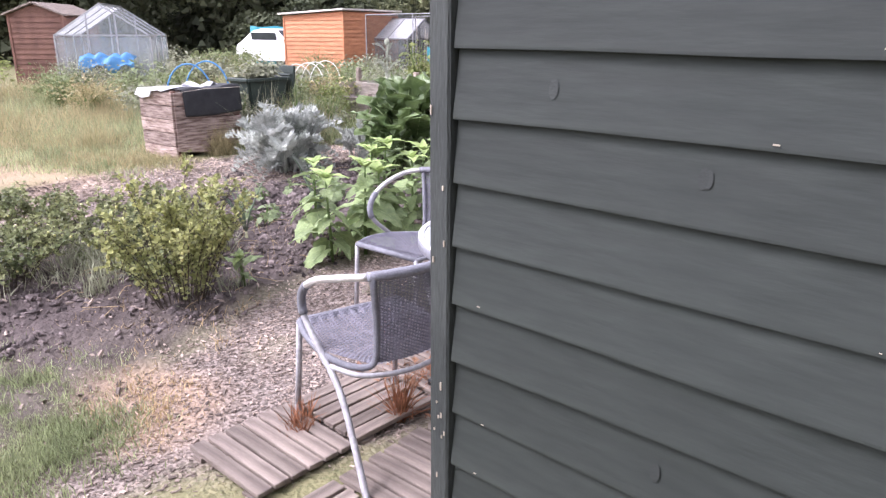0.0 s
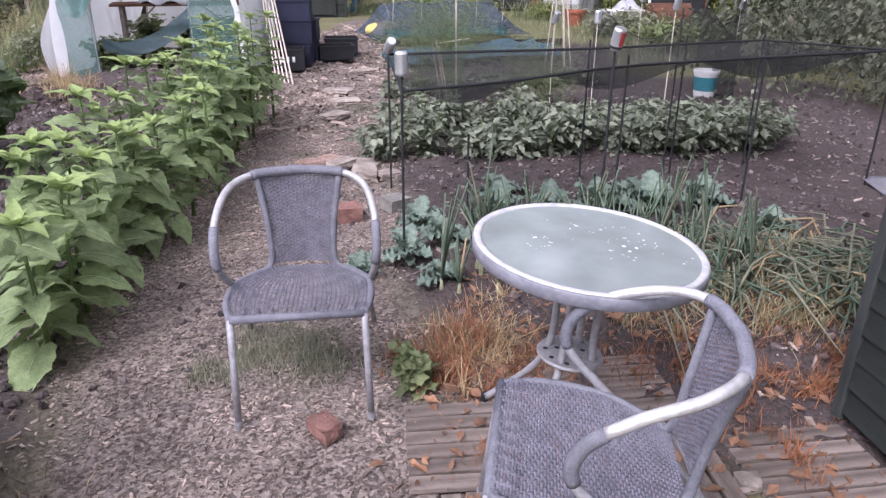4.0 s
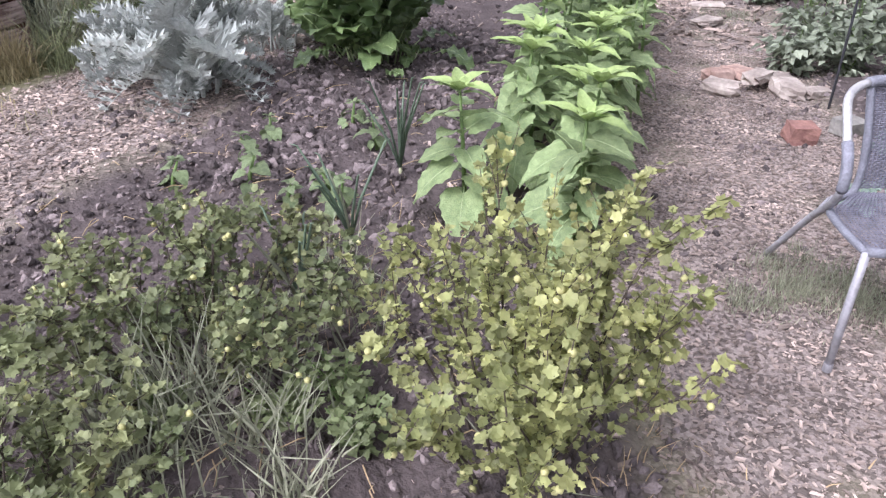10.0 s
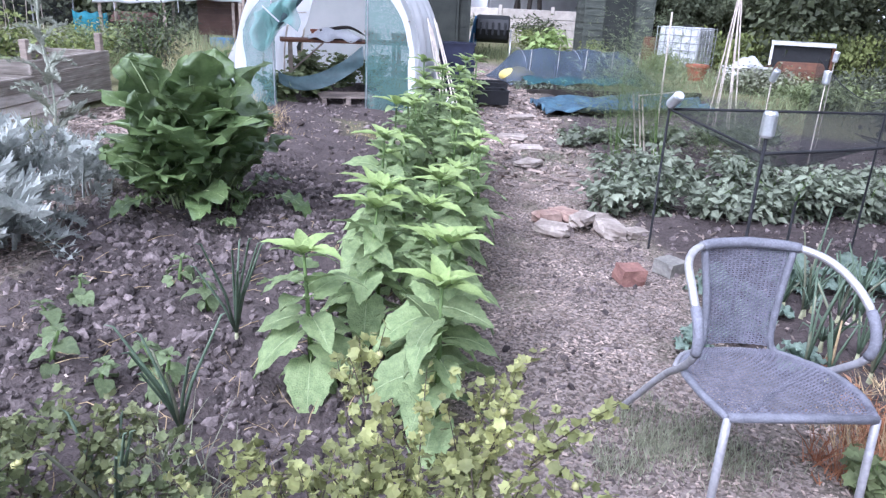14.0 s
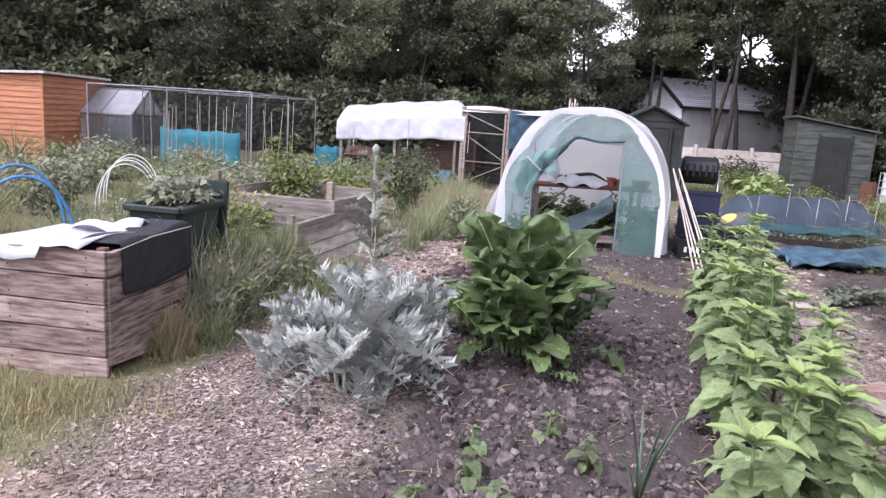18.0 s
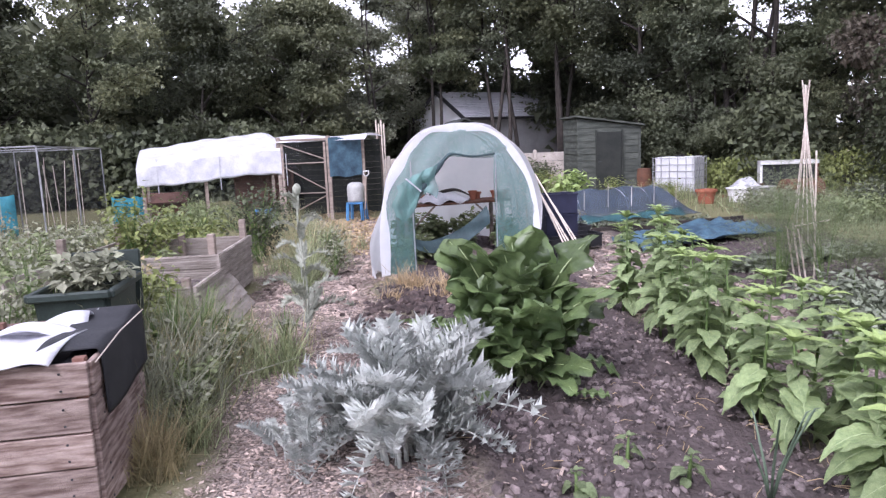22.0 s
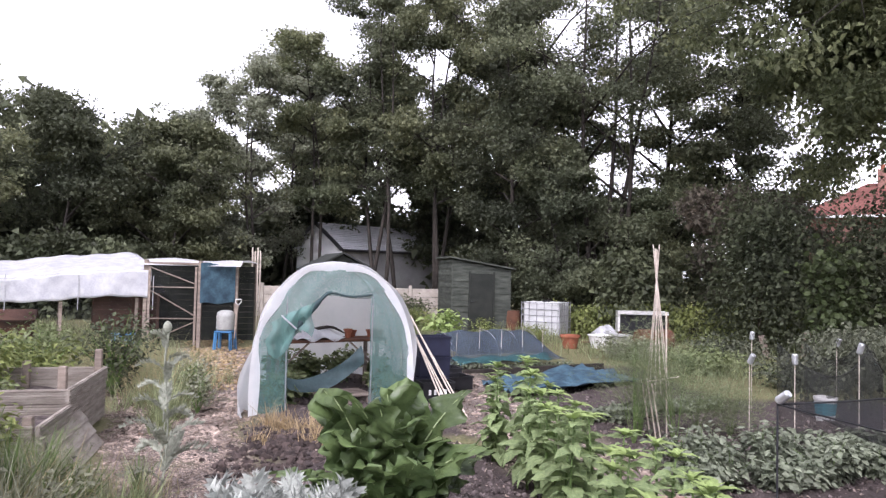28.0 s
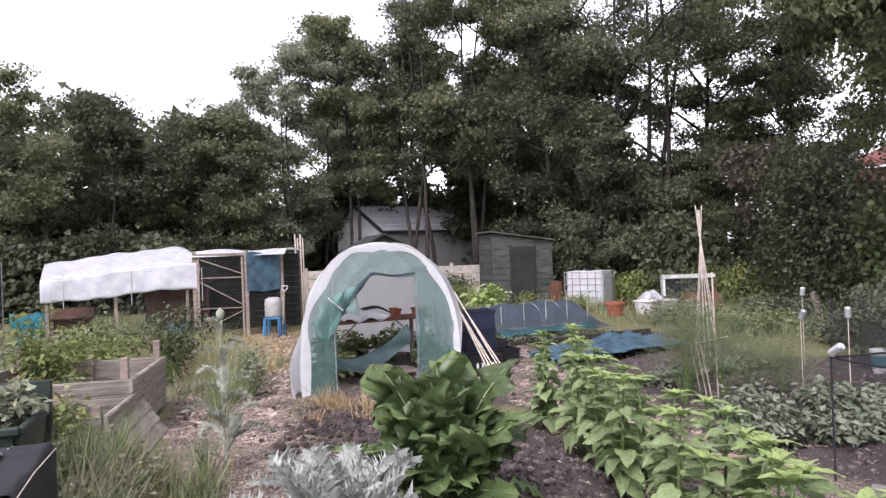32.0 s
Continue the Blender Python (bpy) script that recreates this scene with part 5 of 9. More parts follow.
def crate(x, y, z, sx, sy, sz, rz, material, label, group="crates by the tunnel"):
    root = thing("plastic_crate", label, "crate", x, y, z, rz, group)
    part("floor", one_box(sx, sy, 0.015, Matrix.Translation((0, 0, 0.008))), material, root)
    for s in (-1, 1):
        part("side", one_box(sx, 0.014, sz, Matrix.Translation((0, s * (sy / 2 - 0.007), sz / 2)), 0.003), material, root)
        part("side", one_box(0.014, sy - 0.03, sz, Matrix.Translation((s * (sx / 2 - 0.007), 0, sz / 2)), 0.003), material, root)
        part("lip", one_box(sx + 0.03, 0.025, 0.025, Matrix.Translation((0, s * sy / 2, sz - 0.012))), material, root)
        part("lip", one_box(0.025, sy - 0.03, 0.025, Matrix.Translation((s * sx / 2, 0, sz - 0.012))), material, root)
    return root


zt = gz(-0.1, 8.6)
first = crate(0.0, 8.1, zt, 0.46, 0.34, 0.28, 20, M_BLACK_PLASTIC, "black plastic crate with worn white stencil marks")
for k in range(4):
    part("stencil_mark", one_box(0.035, 0.003, 0.07, Matrix.Translation((-0.13 + 0.075 * k, -0.174, 0.15))), M_WHITE_PLASTIC, first, "worn white stencilled bar")
for k in range(3):
    crate(-0.08 + 0.01 * k, 8.58, zt + 0.288 * k, 0.46, 0.36, 0.28, 15 + 6 * (k % 2), M_NAVY, "navy plastic crate in a tall stack by the tunnel")
for k in range(2):
    crate(-0.18, 9.1 + 0.01 * k, zt + 0.288 * k, 0.46, 0.36, 0.28, 18 - 5 * k, M_NAVY, "navy plastic crate in a low stack by the tunnel")
crate(0.26, 9.25, zt, 0.5, 0.4, 0.2, 28, M_BLACK_PLASTIC, "low black crate on the chips")
crate(0.12, 9.9, zt, 0.5, 0.4, 0.24, 22, M_BLACK_PLASTIC, "low black crate on the chips")


# ---- sheds ----
def plank_shed(name, label, x, y, rz, w, d, h_low, h_high, material, roof, board=0.14, door=True, gable=False, door_face="front", door_mat=None):
    """A shed on its own axes: front along +x at y 0, going back to d; the roof rises along +x."""
    root = thing(name, label, "shed", x, y, None, rz)

    def top(px):
        return h_low + (h_high - h_low) * px / w if not gable else h_low + (h_high - h_low) * (1 - abs(2 * px / w - 1))

    n = int(max(h_low, h_high) / board) + 1
    for k in range(n):
        z0, z1 = k * board, min((k + 1) * board, max(h_low, h_high))
        for face in ("front", "rear", "west", "east"):
            if face in ("front", "rear"):
                bm = bmesh.new()
                yy = 0 if face == "front" else d
                off = -0.02 if face == "front" else 0.02
                pts = []
                xs = np.linspace(0, w, 9)
                cols = [(px, min(z0, top(px)), min(z1, top(px))) for px in xs]
                lo = [bm.verts.new((px, yy + off, a)) for px, a, b in cols]
                hi = [bm.verts.new((px, yy, b)) for px, a, b in cols]
                li = [bm.verts.new((px, yy, a)) for px, a, b in cols]
                for i in range(8):
                    if cols[i][2] - cols[i][1] < 0.004 and cols[i + 1][2] - cols[i + 1][1] < 0.004:
                        continue
                    bm.faces.new((lo[i], lo[i + 1], hi[i + 1], hi[i]))
                    bm.faces.new((li[i], li[i + 1], lo[i + 1], lo[i]))
                for v in [v for v in bm.verts if not v.link_faces]:
                    bm.verts.remove(v)
                if bm.faces:
                    part("board", bm, material, root)
                else:
                    bm.free()
            else:
                px, off = (0, -0.02) if face == "west" else (w, 0.02)
                t = top(px)
                if z0 < t - 0.004:
                    zz = min(z1, t)
                    bm = bmesh.new()
                    a = [bm.verts.new(p) for p in ((px + off, 0, z0), (px + off, d, z0), (px, d, zz), (px, 0, zz), (px, 0, z0), (px, d, z0))]
                    bm.faces.new((a[0], a[1], a[2], a[3]))
                    bm.faces.new((a[4], a[5], a[1], a[0]))
                    part("board", bm, material, root)
    for px, yy in ((0, 0), (w, 0), (0, d), (w, d)):
        part("corner_post", one_box(0.06, 0.06, top(px) - 0.01, Matrix.Translation((px, yy, top(px) / 2))), material, root)
    if gable:
        for s in (0, 1):
            bm = bmesh.new()
            a, b = (0, w / 2) if s == 0 else (w / 2, w)
            vs = [bm.verts.new((px + (-0.1 if px == 0 else 0.1 if px == w else 0), yy, top(px) + 0.02 - (0.05 if px in (0, w) else 0))) for px, yy in ((a, -0.12), (b, -0.12), (b, d + 0.12), (a, d + 0.12))]
            bm.faces.new(vs)
            thicken(part("roof", bm, roof, root), 0.04, 1)
    else:
        bm = bmesh.new()
        vs = [bm.verts.new((px, yy, top(min(max(px, 0), w)) + 0.03 + (px - min(max(px, 0), w)) * (h_high - h_low) / w)) for px, yy in ((-0.12, -0.14), (w + 0.12, -0.14), (w + 0.12, d + 0.14), (-0.12, d + 0.14))]
        bm.faces.new(vs)
        thicken(part("roof", bm, roof, root), 0.05, 1)
    if door:
        dm = door_mat or material
        leaf = part("door", one_box(0.75, 0.03, min(h_low, h_high) - 0.2, Matrix.Translation((w * 0.5, -0.04, (min(h_low, h_high) - 0.2) / 2 + 0.06))), dm, root, "ledged wooden door")
        for k in (-1, 1):
            part("door_trim", one_box(0.05, 0.05, min(h_low, h_high) - 0.12, Matrix.Translation((w * 0.5 + k * 0.41, -0.05, (min(h_low, h_high) - 0.12) / 2 + 0.04))), dm, root)
        part("latch", one_box(0.1, 0.02, 0.03, Matrix.Translation((w * 0.5 - 0.3, -0.065, 0.95))), M_STEEL, root, "dark metal latch")
    return root


plank_shed("tool_shed", "weathered olive wooden shed with a sloping felt roof", 0.42, 20.9, 14, 1.95, 1.75, 2.3, 2.0, M_OLD_GREEN, M_OLD_GREEN, 0.2, door_mat=M_DARK_GREEN)
plank_shed("dark_shed", "dark green wooden shed with a ridged roof", -2.95, 15.0, 20, 1.35, 2.0, 1.75, 2.1, M_DARK_GREEN, M_DARK_GREEN, 0.15, gable=True)
plank_shed("orange_shed", "new orange-stained wooden shed with a pale felt roof", -13.6 - 0.878 * 2.3, 7.8 - 0.47 * 2.3, math.degrees(math.atan2(0.47, 0.878)), 2.3, 2.7, 1.82, 1.92, M_ORANGE, M_ROOF_GREY, 0.12, door=False)
plank_shed("brown_shed", "old brown wooden shed beside a greenhouse", -15.5, -0.55, 62, 1.35, 2.0, 1.75, 2.0, M_BROWN_SHED, M_PALLET, 0.13, door=False, gable=True)


def greenhouse(x, y, rz, w, d, eave, ridge, label):
    """The gable end along +x at y 0."""
    root = thing("greenhouse", label, "greenhouse", x, y, None, rz)
    for yy in (0, d):
        for a, b in (((0, yy, 0), (0, yy, eave)), ((w, yy, 0), (w, yy, eave)), ((0, yy, eave), (w / 2, yy, ridge)), ((w, yy, eave), (w / 2, yy, ridge)), ((0, yy, eave), (w, yy, eave)), ((w * 0.35, yy, 0), (w * 0.35, yy, eave)), ((w * 0.65, yy, 0), (w * 0.65, yy, eave)), ((w * 0.35, yy, eave), (w * 0.35, yy, eave + (ridge - eave) * 0.7)), ((w * 0.65, yy, eave), (w * 0.65, yy, eave + (ridge - eave) * 0.7))):
            part("glazing_bar", beam(bmesh.new(), a, b, 0.035, 0.035), M_GALV, root)
        for a, b in ((0, 0.35), (0.35, 0.65), (0.65, 1)):
            part("pane", one_box((b - a) * w - 0.04, 0.006, eave - 0.05, Matrix.Translation(((a + b) / 2 * w, yy, eave / 2))), M_GLASS_PANE, root)
        bm = bmesh.new()
        bm.faces.new([bm.verts.new(p) for p in ((0.03, yy, eave + 0.02), (w - 0.03, yy, eave + 0.02), (w / 2, yy, ridge - 0.03))])
        part("pane", bm, M_GLASS_PANE, root)
    n = max(3, int(d / 0.6))
    for k in range(n + 1):
        yy = d * k / n
        for px in (0, w):
            part("glazing_bar", beam(bmesh.new(), (px, yy, 0), (px, yy, eave), 0.03, 0.03), M_GALV, root)
            part("glazing_bar", beam(bmesh.new(), (px, yy, eave), (w / 2, yy, ridge), 0.03, 0.03), M_GALV, root)
    for k in range(n):
        yy, dd = d * (k + 0.5) / n, d / n - 0.035
        for px in (0, w):
            part("pane", one_box(0.006, dd, eave - 0.05, Matrix.Translation((px, yy, eave / 2))), M_GLASS_PANE, root)
            bm = bmesh.new()
            bm.faces.new([bm.verts.new(p) for p in ((px, yy - dd / 2, eave + 0.015), (w / 2, yy - dd / 2, ridge), (w / 2, yy + dd / 2, ridge), (px, yy + dd / 2, eave + 0.015))])
            # on the cloudy one, white panes at px 0 stand for reflected sky
            part("roof_pane", bm, M_GLASS_PANE if "cloudy" in label and px else M_WHITE_SHEET, root, "roof pane")
    part("ridge", beam(bmesh.new(), (w / 2, 0, ridge + 0.01), (w / 2, d, ridge + 0.01), 0.05, 0.04), M_GALV, root)
    for px in (0, w):
        part("eave_bar", beam(bmesh.new(), (px, 0, eave), (px, d, eave), 0.04, 0.04), M_GALV, root)
    return root


greenhouse(-13.2, 9.7, 118, 1.9, 2.2, 1.15, 1.75, "small metal greenhouse with whitewashed roof")
greenhouse(-12.95, 0.32, 71, 2.1, 2.2, 1.25, 1.95, "metal-framed greenhouse with cloudy panes")
tarp = link_mesh("blue_sheet", sheet(14, 10, lambda u, v: Vector((1.2 * (u - 0.5), 0.5 * (v - 0.5), 0.12 * math.sin(13 * u + 3) * math.cos(9 * v) - 0.5 * (v - 0.5) ** 2))), M_BLUE, smooth=True)
tarp.matrix_world = pose(-12.1, 1.3, 0.95, 30, 0, 70)
tagged(thicken(tarp, 0.01), "crumpled blue plastic sheet heaped before the greenhouse", "tarpaulin")


def make_car():
    root = thing("parked_car", "white hatchback parked beyond the plots", "car", -19.5, 8.0, None, 18)
    prof = [(-2.0, 0.35), (-2.02, 0.7), (-1.9, 0.92), (-1.55, 1.0), (-1.1, 1.38), (-0.5, 1.46), (0.4, 1.44), (1.0, 1.02), (1.75, 0.9), (2.0, 0.7), (2.02, 0.35)]
    bm = bmesh.new()
    a = [bm.verts.new((x, -0.82 + (0.14 if z > 1.1 else 0), z)) for x, z in prof]
    b = [bm.verts.new((x, 0.82 - (0.14 if z > 1.1 else 0), z)) for x, z in prof]
    for i in range(len(prof)):
        j = (i + 1) % len(prof)
        bm.faces.new((a[i], a[j], b[j], b[i]))
    bm.faces.new(a[::-1])
    bm.faces.new(b)
    bmesh.ops.bevel(bm, geom=bm.edges[:], offset=0.04, segments=2, affect="EDGES")
    part("body", bm, M_WHITE_CAR, root, smooth=False)
    for s in (-1, 1):
        part("side_window", one_box(1.5, 0.01, 0.3, pose(-0.25, 0.762 * s, 1.17, -8 * s, 0, 0)), M_DARK_GLASS, root, "dark side glass")
        part("headlight", one_box(0.06, 0.3, 0.14, Matrix.Translation((1.97, 0.55 * s, 0.74))), M_GLASS_PANE, root)
        for x in (-1.3, 1.3):
            w = part("wheel", lathe([(0.05, -0.09), (0.29, -0.09), (0.31, -0.05), (0.31, 0.05), (0.29, 0.09), (0.05, 0.09)], 20), M_BLACK_PLASTIC, root, "black tyre")
            w.matrix_local = pose(x, 0.75 * s, 0.31, 90)
            part("rim", lathe([(0.02, -0.095), (0.19, -0.1), (0.19, 0.1), (0.02, 0.095)], 16), M_GALV, w)
    part("windscreen", one_box(0.02, 1.3, 0.62, pose(0.72, 0, 1.21, 0, -54, 0)), M_DARK_GLASS, root)
    part("rear_window", one_box(0.02, 1.2, 0.5, pose(-1.34, 0, 1.2, 0, 48, 0)), M_DARK_GLASS, root)


make_car()


# ---- fruit cage ----
def make_cage():
    root = thing("fruit_cage", "tall fruit cage of pale poles hung with thin black net", "fruit cage", -8.6, 8.9)
    c = [Vector((0, 0, 0)), Vector((-1.7, 4.0, 0)), Vector((-5.3, 3.0, 0)), Vector((-3.6, -1.0, 0))]
    H = Vector((0, 0, 1.8))
    poles = []
    for a, b in zip(c, c[1:] + c[:1]):
        for t in (0, 0.5):
            poles.append(a.lerp(b, t))
        part("rail", bar(a + H, b + H, 0.013, 6), M_GALV, root)
        bm = bmesh.new()
        bm.faces.new([bm.verts.new(p) for p in (a, b, b + H, a + H)])
        part("net", bm, M_CAGE_NET if a != c[1] else M_BLACK_NET, root, "thin black netting")
    for p in poles:
        part("pole", bar(p, p + H, 0.015, 6), M_GALV, root)
    part("rail", bar(c[0].lerp(c[1], 0.5) + H, c[3].lerp(c[2], 0.5) + H, 0.012, 6), M_GALV, root)
    bm = bmesh.new()
    bm.faces.new([bm.verts.new(p + H) for p in c])
    part("roof_net", bm, M_CAGE_NET, root, "thin black netting")
    rng = random.Random(3)
    for k in range(26):
        x, y = -8.6 - 1.2 - 3.4 * rng.random(), 8.9 + 0.6 + 2.4 * rng.random()
        cane(x, y, gz(x, y), x + rng.uniform(-0.1, 0.1), y + rng.uniform(-0.1, 0.1), gz(x, y) + rng.uniform(1.3, 1.75), 0.008, "thin cane standing in the fruit cage", "canes in the cage", M_PALE_CANE)


make_cage()


def net_screen(name, label, pts, h, material, sag=0.06, z0=0.0):
    """An upright length of net along ground points."""
    p = [Vector((x, y, gz(x, y) + z0)) for x, y in pts]
    line = curve_points(p, 6) if len(p) > 2 else [p[0].lerp(p[1], k / 8) for k in range(9)]
    o = line[0].copy()
    bm = sheet(len(line) - 1, 4, lambda u, v: line[round(u * (len(line) - 1))] - o + Vector((0, 0, v * (h - sag * abs(math.sin(u * 9))))))
    ob = link_mesh(name, bm, material, smooth=True)
    ob.location = o
    cols = len(line) - 1
    part("top_cord", tube(bmesh.new(), [p - o + Vector((0, 0, h - sag * abs(math.sin(k / cols * 9)))) for k, p in enumerate(line)], 0.004, 5), M_BLACK_ROPE, ob)
    return tagged(thicken(ob, 0.004), label, "netting")


net_screen("teal_net", "bright teal netting fencing a bed", [(-12.7, 10.1), (-11.7, 10.5), (-10.9, 10.9)], 0.95, M_CYAN)
net_screen("teal_net", "bright teal netting fencing a bed", [(-9.6, 12.1), (-9.3, 12.3), (-9.05, 12.5)], 0.75, M_CYAN)
net_screen("teal_net", "bright teal netting far off beyond the car", [(-24, 8.0), (-23, 10.5)], 1.6, M_CYAN)


# ---- chicken run with its white canopy ----
def make_run():
    root = thing("chicken_run", "wire chicken run with a white sheeted roof", "chicken run", -6.15, 13.15, gz(-6, 13), 4)
    posts = [(0, 0), (1.1, 0.06), (1.75, 0.55), (0, 2.2), (1.75, 2.6)]
    for x, y in posts:
        part("post", one_box(0.075, 0.075, 1.85, Matrix.Translation((x, y, 0.925))), M_GREYWOOD, root)
    part("roof_sheet", sheet(12, 8, lambda u, v: Vector((-0.1 + 2.0 * u, -0.12 + 2.6 * v + 0.3 * u, 1.86 + 0.05 * math.sin(7 * u) * math.sin(5 * v) + (0.0 if v > 0.06 else -0.12)))), M_WHITE_SHEET, root, "white plastic roof sheet", True)
    part("rail", beam(bmesh.new(), (0, 0, 1.78), (1.1, 0.06, 1.78), 0.06, 0.05), M_GREYWOOD, root)
    gate = part("gate_frame", beam(bmesh.new(), (0.08, -0.03, 0.06), (0.08, -0.03, 1.72), 0.05, 0.03), M_GREYWOOD, root, "pale timber gate")
    for a, b in (((1.02, 0.02, 0.06), (1.02, 0.02, 1.72)), ((0.08, -0.03, 1.7), (1.02, 0.02, 1.35)), ((0.08, -0.03, 1.28), (1.02, 0.02, 1.28)), ((0.08, -0.03, 1.22), (1.02, 0.02, 0.68)), ((0.08, -0.03, 0.62), (1.02, 0.02, 0.62)), ((0.08, -0.03, 0.12), (1.02, 0.02, 0.56))):
        part("gate_brace", beam(bmesh.new(), a, b, 0.045, 0.02), M_GREYWOOD, gate)
    for a, b in ((0, 1), (1, 2), (0, 3), (2, 4)):
        bm = bmesh.new()
        (x, y), (x2, y2) = posts[a], posts[b]
        bm.faces.new([bm.verts.new(p) for p in ((x, y, 0), (x2, y2, 0), (x2, y2, 1.8), (x, y, 1.8))])
        part("wire", bm, M_CAGE_NET, root, "dark wire mesh")
    bm = sheet(8, 6, lambda u, v: Vector((1.12 + 0.62 * u, 0.02 + 0.49 * u - 0.03, 0.95 + 0.85 * v + 0.02 * math.sin(9 * u))))
    part("shade_net", bm, M_TARP, root, "dark teal shade netting")
    for k in range(13):
        part("back_board", one_box(2.7, 0.02, 0.13, pose(0.55, 1.7, 0.07 + 0.135 * k, 0, 0, 12)), M_DARK_GREEN, root, "dark boards at the back")
    part("shade_net", sheet(4, 4, lambda u, v: Vector((1.12 + 0.62 * u, 0.03 + 0.49 * u, 0.9 * v))), M_CAGE_NET, root, "dark netting")
    # canopy to the west of the gate
    can = thing("canopy", "long white plastic canopy on a timber frame", "canopy", -6.25, 13.1, gz(-6.2, 13.1), math.degrees(math.atan2(-1.55, -2.75)) + 180)

    def cloth(u, v):
        x = -2.95 * u + 0.15
        if v < 0.4:
            s = v / 0.4
            y, z = -0.05 + 0.025 * math.sin(17 * u) * (1 - s), 1.13 + 0.58 * s + (0.03 * math.sin(7 * u) - 0.07 * (u - 0.5) ** 2) * (1 - s)
        else:
            s = (v - 0.4) / 0.6
            y, z = 1.7 * s, 1.71 + 0.37 * s ** 0.7 + 0.012 * math.sin(14 * u) * s - 0.05 * math.sin(math.pi * s) * abs(math.sin(3.2 * u * math.pi))
        return Vector((x + 0.06 * math.sin(5 * v) * (u < 0.02), y, z - 0.07 - (0.12 + 0.18 * min(1, v / 0.4)) * u ** 1.5 + 0.012 * math.sin(31 * u + 11 * v)))

    thicken(part("roof_sheet", sheet(60, 14, lambda u, v: cloth(u, 0.4 + 0.6 * v)), M_WHITE_SHEET, can, "white plastic sheet", True), 0.006)
    thicken(part("skirt", sheet(60, 10, lambda u, v: cloth(u, 0.398 * v) - Vector((0, 0.015 + 0.012 * math.sin(19 * u + 4 * v + 2 * math.sin(7 * u)) * v, 0))), M_WHITE_SHEET, can, "hanging white plastic skirt", True), 0.004)
    part("wire", sheet(8, 2, lambda u, v: Vector((0.1 - 2.9 * u, 0.06, 1.2 * v))), M_CAGE_NET, can, "thin wire mesh")
    for x in (-0.05, -1.45, -2.7):
        for y in (0.05, 1.6):
            part("post", one_box(0.06, 0.06, 1.5 + 0.08 * x, Matrix.Translation((x, y, 0.75 + 0.04 * x))), M_GREYWOOD, can)
        part("cord", bar((x + 0.3, -0.06, 0.8), (x + 0.3, -0.06, 1.5), 0.008, 5), M_WHITE_SHEET, can, "hanging white cord")
    coop = thing("hen_house", "red-brown wooden hen house under the canopy", "hen house", -6.95, 14.0, gz(-6.95, 14.0), 28)
    part("body", one_box(1.3, 0.9, 0.85, Matrix.Translation((0, 0, 0.75)), 0.01), M_BROWN_SHED, coop)
    for k in range(6):
        part("board", one_box(1.32, 0.02, 0.12, Matrix.Translation((0, -0.46, 0.42 + 0.14 * k))), M_BROWN_SHED, coop)
    part("roof", one_box(1.5, 1.1, 0.04, pose(0, 0, 1.22, 8, 0, 0)), M_FELT, coop)
    for x in (-0.55, 0.55):
        part("leg", one_box(0.06, 0.06, 0.34, Matrix.Translation((x, -0.35, 0.17))), M_GREYWOOD, coop)
        part("leg", one_box(0.06, 0.06, 0.34, Matrix.Translation((x, 0.35, 0.17))), M_GREYWOOD, coop)
    low = thing("hen_house", "small brown wooden hen house with a pitched roof", "hen house", -9.2, 13.6, gz(-9.2, 13.6), 25)
    part("body", one_box(0.8, 0.6, 0.5, Matrix.Translation((0, 0, 0.25)), 0.01), M_RUST, low)
    for s in (-1, 1):
        part("roof", one_box(0.95, 0.45, 0.03, pose(0, 0.19 * s, 0.6, -28 * s, 0, 0)), M_BROWN_SHED, low)
    drum = thing("water_drum", "grey ribbed water drum standing on a blue stool", "drum", -4.45, 13.15)
    part("barrel", lathe([(0.02, 0.4), (0.17, 0.4), (0.19, 0.44), (0.18, 0.5), (0.19, 0.56), (0.18, 0.62), (0.19, 0.68), (0.17, 0.78), (0.1, 0.82), (0.02, 0.82)], 20), M_GREY_PLASTIC, drum, smooth=True)
    stool = thing("plastic_stool", "blue plastic stool under a water drum", "stool", -4.45, 13.15)
    part("stool_top", one_box(0.36, 0.36, 0.04, Matrix.Translation((0, 0, 0.378)), 0.01), M_BLUE, stool)
    for sx in (-1, 1):
        for sy in (-1, 1):
            part("leg", beam(bmesh.new(), (0.17 * sx, 0.17 * sy, 0), (0.15 * sx, 0.15 * sy, 0.36), 0.05, 0.05), M_BLUE, stool)
    fork = thing("garden_fork", "garden fork with a pale D handle leaning by the run", "garden fork", -4.2, 12.95)
    part("shaft", bar((0, 0, 0.25), (0.03, 0.1, 0.95), 0.014, 8), M_GREYWOOD, fork)
    part("handle", tube(bmesh.new(), [(0.03, 0.1, 0.94), (-0.03, 0.105, 1.0), (-0.03, 0.115, 1.06), (0.09, 0.115, 1.06), (0.09, 0.105, 1.0), (0.03, 0.1, 0.94)], 0.012, 7), M_WHITE_PLASTIC, fork, "pale D handle", True)
    for k in range(4):
        part("tine", tube(bmesh.new(), [(0, 0, 0.27), (-0.075 + 0.05 * k, -0.01, 0.22), (-0.075 + 0.05 * k, -0.03, -0.02)], 0.006, 5), M_STEEL, fork)
    crate(-6.45, 12.85, None, 0.4, 0.3, 0.32, 10, M_BLUE, "blue plastic crate by the run gate", "crates by the run")


make_run()


